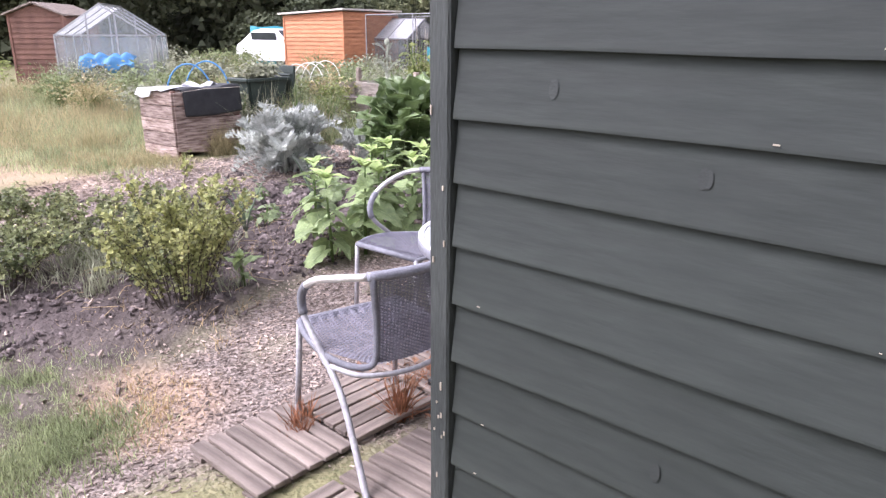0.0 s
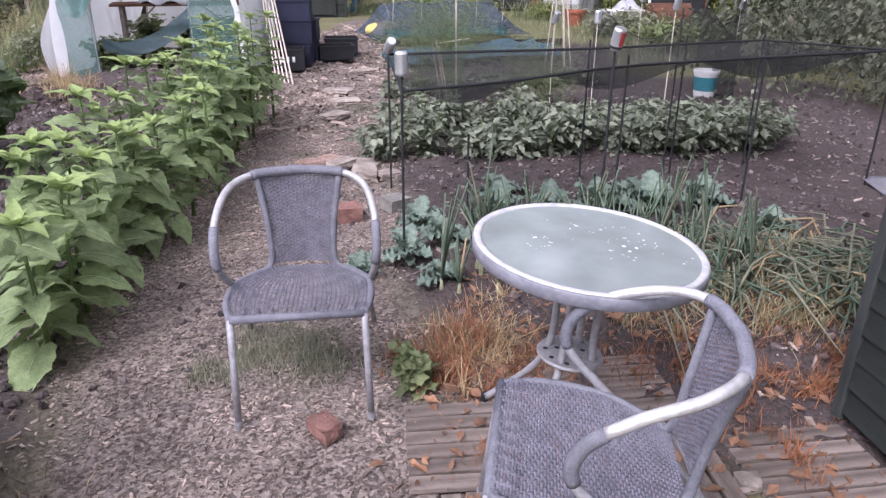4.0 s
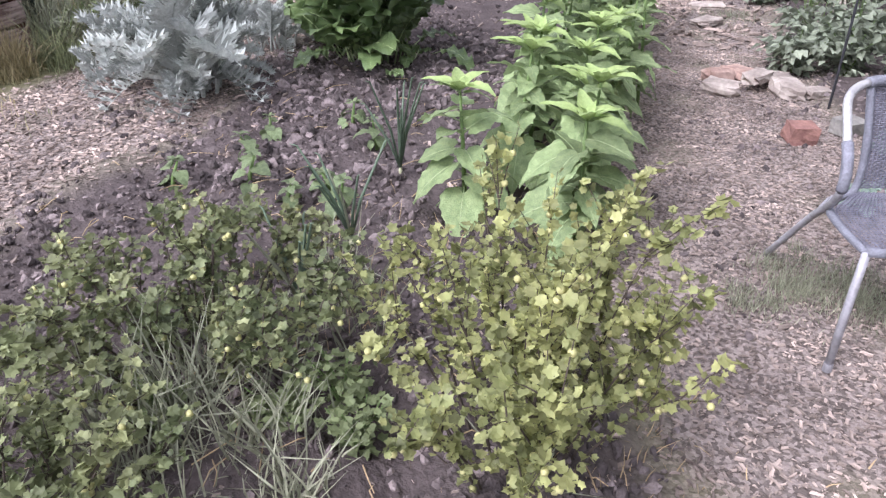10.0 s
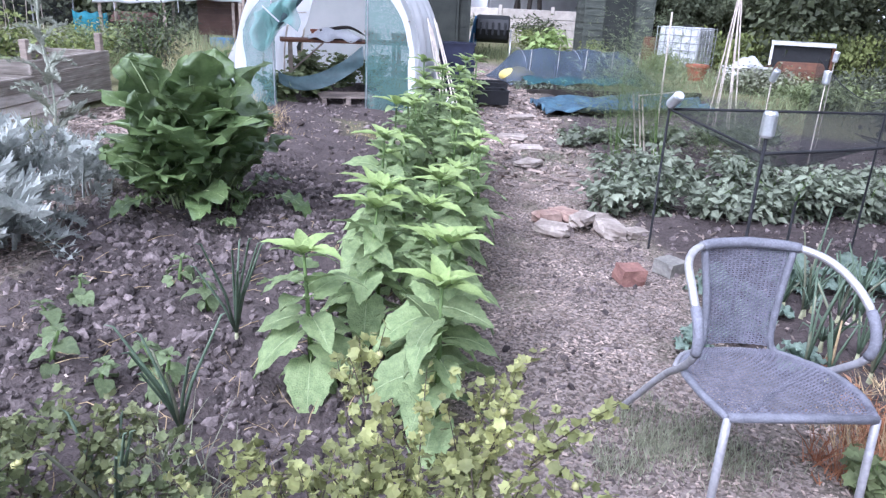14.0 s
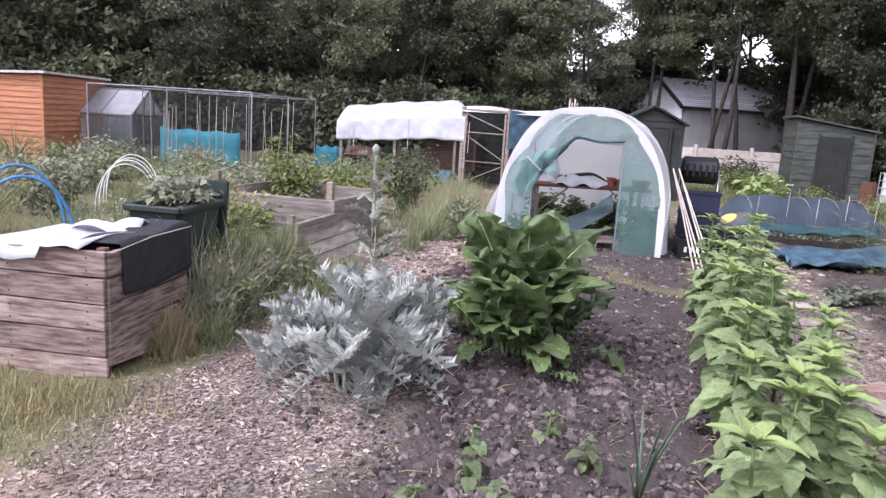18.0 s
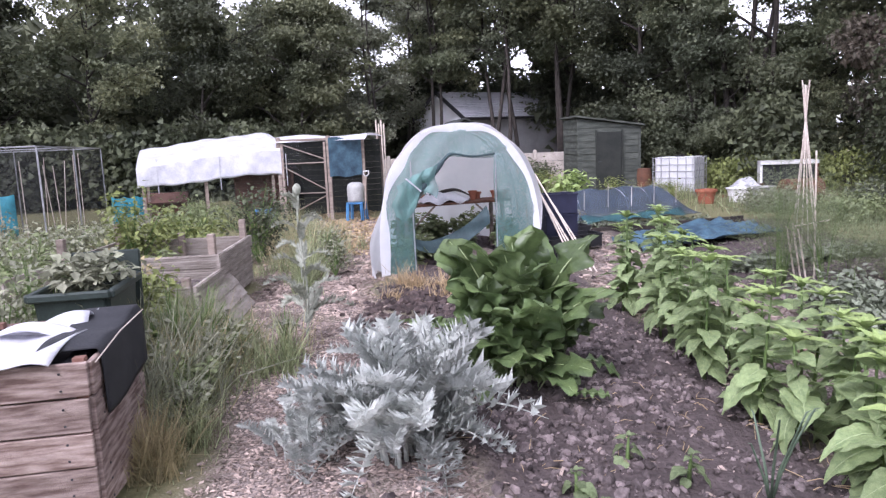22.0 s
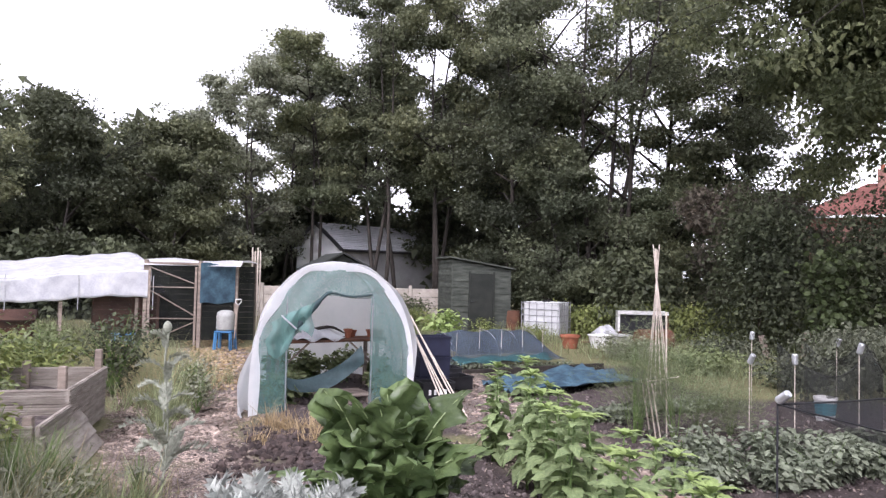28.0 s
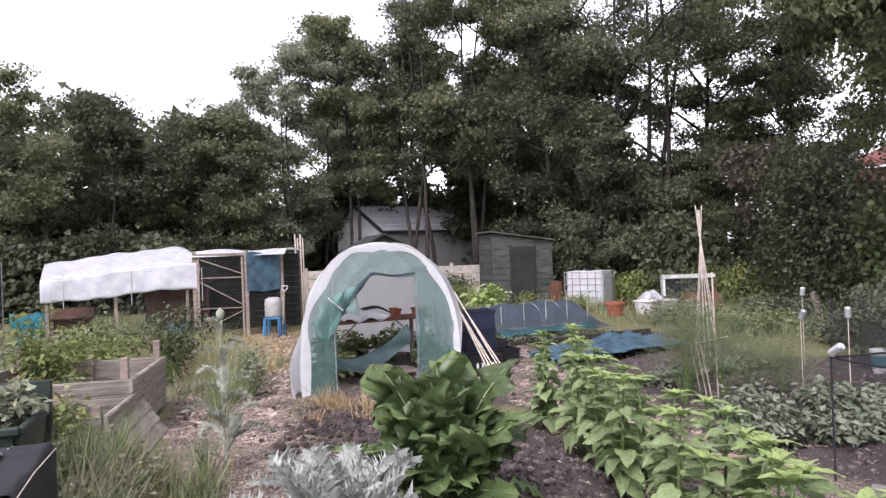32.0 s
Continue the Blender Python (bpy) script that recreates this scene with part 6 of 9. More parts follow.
# ---- compost box, wheelie bin, hoops and raised bed ----
def make_compost():
    root = thing("compost_box", "worn brown plank compost box with black felt over its rim", "compost box", -1.83, 0.90, gz(-1.83, 0.9) - 0.02, math.degrees(math.atan2(0.93, -0.36)) - 90)
    # local: +y along the short side face, -x along the long face
    L, S, H = 0.66, 0.86, 0.74
    rng = random.Random(6)
    hs = [0.0, 0.148, 0.296, 0.444, 0.592]
    for k, z in enumerate(hs):
        for yy in (0, S):
            part("plank", one_box(L, 0.024, 0.140, pose(-L / 2 + rng.uniform(-0.006, 0.006), yy + rng.uniform(-0.005, 0.005), z + 0.0715, 0, rng.uniform(-0.5, 0.5), 0), 0.004), M_BOXWOOD, root)
        for xx in (0, -L):
            tilt = (6.5 if k == 0 else 4.0 if k == 1 else 1.0 if k == 2 else 0) if xx == 0 else 0
            part("plank", one_box(0.024, S - 0.03, 0.138 if k else 0.105, pose(xx + rng.uniform(-0.005, 0.005), S / 2, z + 0.07 + (0.03 if k == 0 and xx == 0 else 0), -tilt, 0, 0), 0.004), M_BOXWOOD, root)
    for xx in (0.0, -L):
        for yy in (0.0, S):
            part("corner_post", one_box(0.045, 0.045, H + 0.02, Matrix.Translation((xx + (-0.03 if xx == 0 else 0.03), yy + (0.03 if yy == 0 else -0.03), H / 2))), M_BROWN_SHED, root)
    for k in range(5):
        for yy in (0.12, S - 0.12):
            for dz in (-0.035, 0.035):
                part("nail", one_box(0.004, 0.008, 0.008, Matrix.Translation((0.0145, yy, hs[k] + 0.07 + dz))), M_STEEL, root)
        for xx in (-0.1, -L + 0.1):
            for dz in (-0.035, 0.035):
                part("nail", one_box(0.008, 0.004, 0.008, Matrix.Translation((xx, -0.0145, hs[k] + 0.07 + dz))), M_STEEL, root)

    def felt(u, v):
        s = 0.52 * v
        x, z = (0.028 + 0.006 * math.sin(7 * u), H - 0.26 + s) if s < 0.27 else (0.03 - (s - 0.27) * 1.0, H + 0.03 + 0.012 * math.sin(9 * u))
        return Vector((x, 0.1 + 0.74 * u + 0.03 * (1 - v), z + 0.02 * (u - 0.5) - (0.02 * math.sin(3 * u) if v < 0.1 else 0)))

    thicken(part("felt_flap", sheet(16, 20, felt), M_FELT, root, "black felt folded over the rim", True), 0.006)
    part("cord", tube(bmesh.new(), [(0.036, 0.0, H - 0.01), (0.038, 0.4, H + 0.02), (0.036, 0.86, H + 0.015)], 0.003, 5), M_PALE_CANE, root, "pale string")
    thicken(part("white_cover", sheet(18, 14, lambda u, v: Vector((-0.12 - 0.56 * u, -0.05 + 0.66 * v, H + 0.005 + 0.02 * math.sin(math.pi * v) * (1 - u) + 0.012 * math.sin(7 * u + 3 * v) + 0.008 * math.sin(15 * u + 5 * v) - (0.07 if v < 0.06 and u > 0.4 else 0)))), M_WHITE_SHEET, root, "white sheet over the rim", True), 0.006)
    thicken(part("inner_cover", sheet(12, 10, lambda u, v: Vector((-0.15 - 0.45 * u, 0.42 + 0.36 * v, H - 0.05 + 0.1 * math.sin(3 * u + 2 * v) + 0.03 * math.sin(13 * v)))), M_WHITE_SHEET, root, "crumpled pale sheet", True), 0.006)
    thicken(part("black_liner", sheet(14, 10, lambda u, v: Vector((-0.03 - 0.6 * u, 0.05 + 0.76 * v, H - 0.07 + 0.05 * math.sin(5 * u + 3 * v) - 0.1 * (u > 0.2) * math.sin(math.pi * v)))), M_FELT, root, "black liner", True), 0.006)


make_compost()


def make_bin():
    root = thing("wheelie_bin", "dark green wheelie bin overflowing with dead weeds", "wheelie bin", -2.72, 2.12, gz(-2.72, 2.12) - 0.02, 20)
    root.scale = (0.9, 0.9, 0.93)
    bm = bmesh.new()
    lo = [bm.verts.new(p) for p in ((-0.18, -0.24, 0.08), (0.18, -0.24, 0.08), (0.18, 0.2, 0.08), (-0.18, 0.2, 0.08))]
    hi = [bm.verts.new(p) for p in ((-0.22, -0.34, 0.86), (0.22, -0.34, 0.86), (0.22, 0.34, 0.86), (-0.22, 0.34, 0.86))]
    bm.faces.new(lo[::-1])
    for k in range(4):
        bm.faces.new((lo[k], lo[(k + 1) % 4], hi[(k + 1) % 4], hi[k]))
    bmesh.ops.bevel(bm, geom=bm.edges[:], offset=0.03, segments=2, affect="EDGES")
    thicken(part("body", bm, M_BIN_GREEN, root), 0.006)
    for a, b in (((-0.235, -0.35, 0.86), (0.235, -0.35, 0.86)), ((-0.235, 0.35, 0.86), (0.235, 0.35, 0.86)), ((-0.235, -0.35, 0.86), (-0.235, 0.35, 0.86)), ((0.235, -0.35, 0.86), (0.235, 0.35, 0.86))):
        part("lip", beam(bmesh.new(), a, b, 0.05, 0.05, 0.01), M_BIN_GREEN, root)
    part("lid", one_box(0.46, 0.04, 0.62, pose(0, 0.42, 0.72, -8, 0, 0), 0.01), M_BIN_GREEN, root, "lid hanging open behind")
    part("handle", bar((-0.18, 0.42, 0.9), (0.18, 0.42, 0.9), 0.018, 8), M_BIN_GREEN, root)
    for s in (-1, 1):
        w = part("wheel", lathe([(0.02, -0.025), (0.1, -0.025), (0.1, 0.025), (0.02, 0.025)], 16), M_BLACK_PLASTIC, root)
        w.matrix_local = pose(0.19 * s, 0.24, 0.1, 0, 90, 0)
    leafy_plant("weed_heap", "heap of wilted weeds piled in the bin", "weeds", -2.72, 2.12, 0.24, 0.3, M_GREYWEED, 700, 0.07, 71, LEAF, stems=12).location.z = gz(-2.72, 2.12) + 0.75


make_bin()


def hoop_row(label, x, y, rz, w, h, n, gap, r, material, z=0.0, group="hoops"):
    c, s = math.cos(radians(rz)), math.sin(radians(rz))
    for k in range(n):
        px, py = x - s * gap * k, y + c * gap * k
        pts = [(w * math.cos(math.pi * t), 0.12 * math.sin(math.pi * t) * (k % 2), h * math.sin(math.pi * t) ** 0.8) for t in np.linspace(0, 1, 17)]
        ob = link_mesh("hoop", tube(bmesh.new(), pts, r, 8), material, smooth=True)
        ob.matrix_world = pose(px, py, gz(px, py) + z, 0, 0, rz + 6 * math.sin(k * 2.3))
        tagged(ob, label, "hoop", group)


hoop_row("bright blue plastic hoop over a bed", -3.4, 1.4, 62, 0.32, 0.62, 2, 0.78, 0.012, M_BLUE, 0.33, "blue hoops")
hoop_row("pale plastic hoop over a bed", -5.0, 3.4, 50, 0.3, 0.55, 4, 0.45, 0.006, M_WHITE_PLASTIC, 0.3, "pale hoops")
bed = thing("low_bed", "long low timber bed edge under the hoops", "bed edging", -3.6, 2.0, None, 35)
for k in (-1, 1):
    part("plank", one_box(1.6, 0.04, 0.3, Matrix.Translation((0, 0.35 * k, 0.15))), M_GREYWOOD, bed)
    part("end_plank", one_box(0.04, 0.66, 0.3, Matrix.Translation((0.8 * k, 0, 0.15))), M_GREYWOOD, bed)


def make_raised_bed():
    a, b = Vector((-3.02, 3.75)), Vector((-3.62, 6.12))
    d = (b - a).normalized()
    root = thing("raised_bed", "deep raised bed built of grooved grey decking boards", "raised bed", a.x, a.y, gz(a.x, a.y) - 0.01, math.degrees(math.atan2(d.y, d.x)) - 90)
    L, W = (b - a).length, 1.5

    def plank(length, m, groove=True):
        bm = bmesh.new()
        box(bm, length, 0.026, 0.128, Matrix())
        ob = part("decking_board", bm, M_DECKBOARD, root)
        ob.matrix_local = m
        if groove:
            for k in range(6):
                g = part("ridge", one_box(length - 0.004, 0.014, 0.0095, Matrix.Translation((0, -0.019, -0.052 + 0.0208 * k))), M_DECKBOARD, ob)
        return ob

    # local +y runs along the path-side face; the bed lies towards -x
    def face(y0, y1, z0, rows, out=0.0, tilt=0.0):
        for k in range(rows):
            plank(y1 - y0, pose(out + 0.012 * k * (tilt != 0), (y0 + y1) / 2, z0 + 0.064 + 0.132 * k, 0, tilt, 0) @ pose(0, 0, 0, 0, 0, 90))

    face(0.0, 0.95, 0.06, 3, 0.03)
    face(0.95, L, 0.06, 3, 0.0)
    face(0.9, L, 0.46, 1, 0.012)
    for yy, rows, z in ((0.0, 3, 0.06), (0.93, 4, 0.06), (L, 4, 0.06)):
        for k in range(rows):
            plank(W, pose(-W / 2, yy, z + 0.064 + 0.132 * k))
    for k in range(4):
        plank(L, pose(-W, L / 2, 0.124 + 0.132 * k) @ pose(0, 0, 0, 0, 0, 90), False)
    for x, y, h in ((-0.05, 0.06, 0.52), (-0.05, 0.98, 0.78), (-0.05, L - 0.05, 0.78), (-W + 0.05, 0.98, 0.8), (-W + 0.05, L - 0.05, 0.8), (-W + 0.05, 0.06, 0.5), (-0.75, L - 0.05, 0.66)):
        part("post", one_box(0.07, 0.07, h, Matrix.Translation((x, y, h / 2)), 0.006), M_GREYWOOD, root)
    for k in range(3):
        slab = part("leaning_board", one_box(0.03, 1.15, 0.135, pose(0.2 - 0.07 * k, 0.72, 0.06 + 0.11 * k, 0, -40, 0), 0.004), M_DECKBOARD, root, "board leaning at the foot")
    soil = part("soil", sheet(14, 20, lambda u, v: Vector((-0.03 - (W - 0.06) * u, 0.03 + (L - 0.06) * v, 0.36 + 0.03 * math.sin(11 * u) * math.sin(17 * v)))), M_CLOD, root, "dark soil", True)


make_raised_bed()


# ---- beyond the tunnel ----
def make_far_things():
    ibc = thing("water_tank", "white water tank in a galvanised cage", "water tank", 3.25, 19.6, None, -28)
    part("tank", one_box(1.12, 0.94, 0.98, Matrix.Translation((0, 0, 0.64)), 0.06), M_IBC, ibc, smooth=False)
    part("pallet", one_box(1.2, 1.0, 0.13, Matrix.Translation((0, 0, 0.065))), M_GREYWOOD, ibc)
    part("cap", lathe([(0.02, 1.13), (0.12, 1.13), (0.12, 1.18), (0.02, 1.18)], 16), M_BLACK_PLASTIC, ibc)
    for k in range(6):
        z = 0.18 + 0.185 * k
        for s in (-1, 1):
            part("cage_bar", bar((-0.59, 0.49 * s, z), (0.59, 0.49 * s, z), 0.011, 5), M_GALV, ibc)
            part("cage_bar", bar((0.59 * s, -0.49, z), (0.59 * s, 0.49, z), 0.011, 5), M_GALV, ibc)
    for k in range(6):
        for s in (-1, 1):
            part("cage_bar", bar((-0.59 + 0.236 * k, 0.5 * s, 0.13), (-0.59 + 0.236 * k, 0.5 * s, 1.13), 0.011, 5), M_GALV, ibc)
            part("cage_bar", bar((0.6 * s, -0.49 + 0.196 * k, 0.13), (0.6 * s, -0.49 + 0.196 * k, 1.13), 0.011, 5), M_GALV, ibc)
    tum = thing("compost_tumbler", "black compost tumbler on a metal stand", "composter", -1.49, 17.2, None, 12)
    drum = lathe([(0.02, -0.42), (0.3, -0.42), (0.33, -0.38), (0.33, 0.38), (0.3, 0.42), (0.02, 0.42)], 8)
    part("drum", drum, M_BLACK_PLASTIC, tum).matrix_local = pose(0, 0, 0.68, 0, 90, 0)
    for k in range(5):
        part("rib", one_box(0.05, 0.06, 0.3, Matrix.Translation((-0.3 + 0.15 * k, -0.34, 0.7))), M_BLACK_PLASTIC, tum)
    for s in (-1, 1):
        for t in (-1, 1):
            part("leg", bar((0.46 * s, 0, 0.68), (0.46 * s, 0.36 * t, 0), 0.018, 6), M_GALV, tum)
    # netted cloche bed
    a, b = Vector((-0.25, 12.3)), Vector((2.35, 14.0))
    d = (b - a)
    clo = thing("netted_cloche", "low bed covered with blue-grey netting on hoops", "cloche", a.x, a.y, None, math.degrees(math.atan2(d.y, d.x)))
    L = d.length
    thicken(part("net", sheet(48, 14, lambda u, v: Vector((L * u + (0.35 - 0.7 * u) * (1 - math.sin(math.pi * v)) * -0.2, 0.55 * math.cos(math.pi * v) * (1.25 - 0.25 * math.sin(math.pi * v)), (0.62 - 0.06 * abs(math.sin(3.5 * math.pi * u))) * math.sin(math.pi * v) ** 0.8 * min(1, 8 * u + 0.02, 5 * (1 - u) + 0.02)))), M_BLUE_NET, clo, "blue-grey netting", True), 0.003)
    for k in range(5):
        x = 0.35 + (L - 0.9) * k / 4
        part("hoop", tube(bmesh.new(), [(x, 0.54 * math.cos(math.pi * t), 0.60 * math.sin(math.pi * t) ** 0.8) for t in np.linspace(0, 1, 13)], 0.005, 6), M_LEG, clo, "grey plastic hoop")
        part("peg_cane", bar((x, -0.6, 0), (x + 0.05, -0.55, 0.62 + 0.1 * (k % 2)), 0.005, 5), M_PALE_CANE, clo)
    thicken(part("ground_net", sheet(16, 4, lambda u, v: Vector((0.2 + 2.4 * u, -0.62 - 0.3 * v, 0.05 + 0.09 * (1 - v) + 0.03 * math.sin(20 * u + 5 * v)))), M_TEAL_NET, clo, "crumpled teal netting", True), 0.003)
    rows_rng = random.Random(8)
    for k in range(16):
        t = (k + 0.5) / 16
        leafy_plant("bedding_plant", "small dark green bedding plant along the edging", "plant", a.x + d.x * t + 0.45, a.y + d.y * t - 0.75, 0.16, 0.14, M_POTATO, 70, 0.06, 500 + k, group="bedding row", stems=4)
    edge = link_mesh("edging_board", one_box(3.3, 0.05, 0.14, bevel=0.005), M_BARK)
    edge.matrix_world = pose(1.95, 12.0, gz(1.9, 12) + 0.07, 0, 0, math.degrees(math.atan2(1.55, 2.9)))
    tagged(edge, "long dark timber edging board before the netted bed", "edging board")

    def heap(u, v):
        x, y = 2.9 * u, 1.9 * v + 0.7 * u
        return Vector((x, y * (0.55 + 0.45 * u), 0.03 + 0.09 * abs(math.sin(7 * u + 5 * v + 2 * math.sin(9 * v))) * abs(math.sin(5 * v + 3 * u)) + 0.06 * math.sin(17 * v + 8 * u + 3 * math.sin(6 * u)) ** 2))

    tp = link_mesh("tarpaulin", sheet(36, 24, heap), M_TARP, smooth=True)
    tp.matrix_world = pose(1.15, 9.0, gz(1.2, 9) + 0.01, 0, 0, 22)
    tagged(thicken(tp, 0.006), "crumpled blue tarpaulin spread on a bed", "tarpaulin")
    # wigwam of tall canes
    for k in range(6):
        ang = math.tau * k / 6
        cane(3.5 + 0.19 * math.cos(ang), 9.45 + 0.19 * math.sin(ang), 0, 3.44 - 0.05 * math.cos(ang), 9.43 - 0.05 * math.sin(ang), 2.42 - 0.07 * (k % 3), 0.0095, "tall bamboo cane in a wigwam", "cane wigwam", M_PALE_CANE)
    for k in range(4):
        cane(-4.86 + 0.06 * k, 16.75, gz(-4.8, 16.75), -4.9 + 0.07 * k, 16.75, 2.48 - 0.1 * (k % 2), 0.02, "tall cane standing in a bundle behind the tunnel", "cane bundle")
    pot = link_mesh("plant_tub", lathe([(0.17, 0), (0.24, 0.3), (0.27, 0.3), (0.27, 0.36), (0.235, 0.36), (0.22, 0.3), (0.02, 0.29)], 20), M_TERRACOTTA)
    pot.matrix_world = pose(3.5, 17.0, 0)
    tagged(pot, "large terracotta tub by the water tank", "plant pot")
    for k, (x, y, mt) in enumerate([(4.35, 17.3, M_WHITE_PLASTIC), (4.95, 17.4, M_GREY_PLASTIC)]):
        t = link_mesh("plastic_tub", lathe([(0.22, 0), (0.29, 0.32), (0.32, 0.33), (0.32, 0.36), (0.28, 0.36), (0.25, 0.28), (0.02, 0.27)], 20), mt)
        t.matrix_world = pose(x, y, 0)
        tagged(t, "round pale plastic tub on the ground", "tub", "tubs by the tank")
    wb = thing("old_freezer", "white open-fronted metal cabinet lying in the weeds", "cabinet", 5.3, 19.1, 0.1, -8)
    part("top", one_box(1.45, 0.74, 0.09, Matrix.Translation((0.72, 0.33, 0.78))), M_WHITE_PLASTIC, wb)
    part("base", one_box(1.45, 0.7, 0.05, Matrix.Translation((0.72, 0.35, -0.07))), M_WHITE_PLASTIC, wb)
    for x, mt in ((0.03, M_WHITE_PLASTIC), (1.42, M_RUST)):
        part("side", one_box(0.06, 0.7, 0.82, Matrix.Translation((x, 0.35, 0.35))), mt, wb)
    part("back", one_box(1.38, 0.04, 0.82, Matrix.Translation((0.72, 0.68, 0.35))), M_BLACK_PLASTIC, wb)
    # solid black filler added for the shade inside the open front
    part("interior", one_box(1.3, 0.5, 0.74, Matrix.Translation((0.72, 0.36, 0.34))), M_BLACK_PLASTIC, wb, "black block standing for the shade inside")
    br = thing("water_butt", "dark red plastic drum beside the shed", "drum", 2.35, 20.4)
    part("drum", lathe([(0.02, 0), (0.2, 0), (0.22, 0.3), (0.22, 0.6), (0.19, 0.8), (0.02, 0.8)], 18), M_RUST, br)
    rst = thing("oil_drum", "rusty half drum lying in the weeds", "drum", 5.6, 16.6, 0.02, 15)
    ob = part("drum", lathe([(0.02, -0.45), (0.28, -0.45), (0.28, 0.45), (0.02, 0.45)], 18), M_RUST, rst)
    ob.matrix_local = pose(0, 0, 0.28, 0, 90, 0)
    for k, (x, y, h, l) in enumerate([(8.4, 14.6, 0.75, 14), (9.7, 13.4, 0.7, 4), (8.0, 15.4, 0.6, -20)]):
        p = link_mesh("fence_post", one_box(0.13, 0.1, h, Matrix.Translation((0, 0, h / 2)), 0.01), M_GREYWOOD)
        p.matrix_world = pose(x, y, 0, l, 0, 20)
        tagged(p, "weathered wooden post leaning among the brambles", "post", "old posts")
    bag = link_mesh("white_bag", sheet(12, 10, lambda u, v: Vector((0.7 * (u - 0.5), 0.5 * (v - 0.5), 0.25 * math.sin(math.pi * u) * math.sin(math.pi * v) + 0.04 * math.sin(15 * u + 9 * v)))), M_WHITE_SHEET, smooth=True)
    bag.matrix_world = pose(4.75, 18.3, 0.3)
    tagged(thicken(bag, 0.01), "crumpled white plastic bag on a heap", "bag")
    hp = thing("rubble_heap", "small heap of timber and rubble in the weeds", "heap", 4.8, 18.4)
    for k in range(7):
        part("plank", one_box(0.9, 0.12, 0.05, pose(0.1 * k - 0.3, 0.07 * k - 0.2, 0.05 + 0.04 * k, 4 * k - 10, 3, 40 * k)), M_GREYWOOD if k % 2 else M_RUST, hp)
    bucket = thing("bucket", "white and blue plastic bucket standing in the bed", "bucket", 5.28, 7.9)
    part("pail", lathe([(0.11, 0), (0.14, 0.3), (0.15, 0.3), (0.15, 0.335), (0.135, 0.335), (0.12, 0.05), (0.01, 0.04)], 22), M_WHITE_PLASTIC, bucket)
    part("label_band", lathe([(0.1195, 0.07), (0.139, 0.26), (0.1375, 0.26), (0.118, 0.07)], 22), M_CYAN, bucket, "blue printed band")
    part("handle", tube(bmesh.new(), [(0.145 * math.cos(math.pi * t), -0.1 * math.sin(math.pi * t), 0.31 - 0.02 * math.sin(math.pi * t)) for t in np.linspace(0, 1, 11)], 0.004, 5), M_GALV, bucket)
    black = link_mesh("plastic_sheet", sheet(18, 12, lambda u, v: Vector((1.3 * u, 1.0 * v - 0.2 * u, 0.05 + 0.12 * math.sin(math.pi * v) * u + 0.04 * math.sin(11 * u + 7 * v)))), M_CARPET, smooth=True)
    black.matrix_world = pose(6.35, 3.6, 0, 0, 0, 25)
    tagged(thicken(black, 0.008), "crumpled grey weed-control sheet on the soil", "ground sheet")
    blue = link_mesh("blue_strip", sheet(6, 10, lambda u, v: Vector((0.18 * u, 0.06 * math.sin(5 * v), 1.0 * v))), M_BLUE, smooth=True)
    blue.matrix_world = pose(-2.1, 16.9, gz(-2.1, 16.9), -12, 10, 0)
    tagged(thicken(blue, 0.01), "bright blue plastic sheet propped against the dark shed", "plastic sheet")
    yellow = link_mesh("yellow_sack", sheet(14, 12, lambda u, v: Vector((0.34 * math.cos(math.tau * u) * math.sin(math.pi * v), 0.24 * math.sin(math.tau * u) * math.sin(math.pi * v), 0.15 - 0.15 * math.cos(math.pi * v) + 0.015 * math.sin(9 * u)))), M_YELLOW, smooth=True)
    yellow.matrix_world = pose(0.1, 12.3, gz(0.1, 12.3))
    tagged(yellow, "small yellow sack lying on the grass", "sack")


M_YELLOW = surface("yellow_plastic", (0.62, 0.50, 0.16), (0.5, 0.4, 0.12), 8, 0.6, 0.2)
make_far_things()


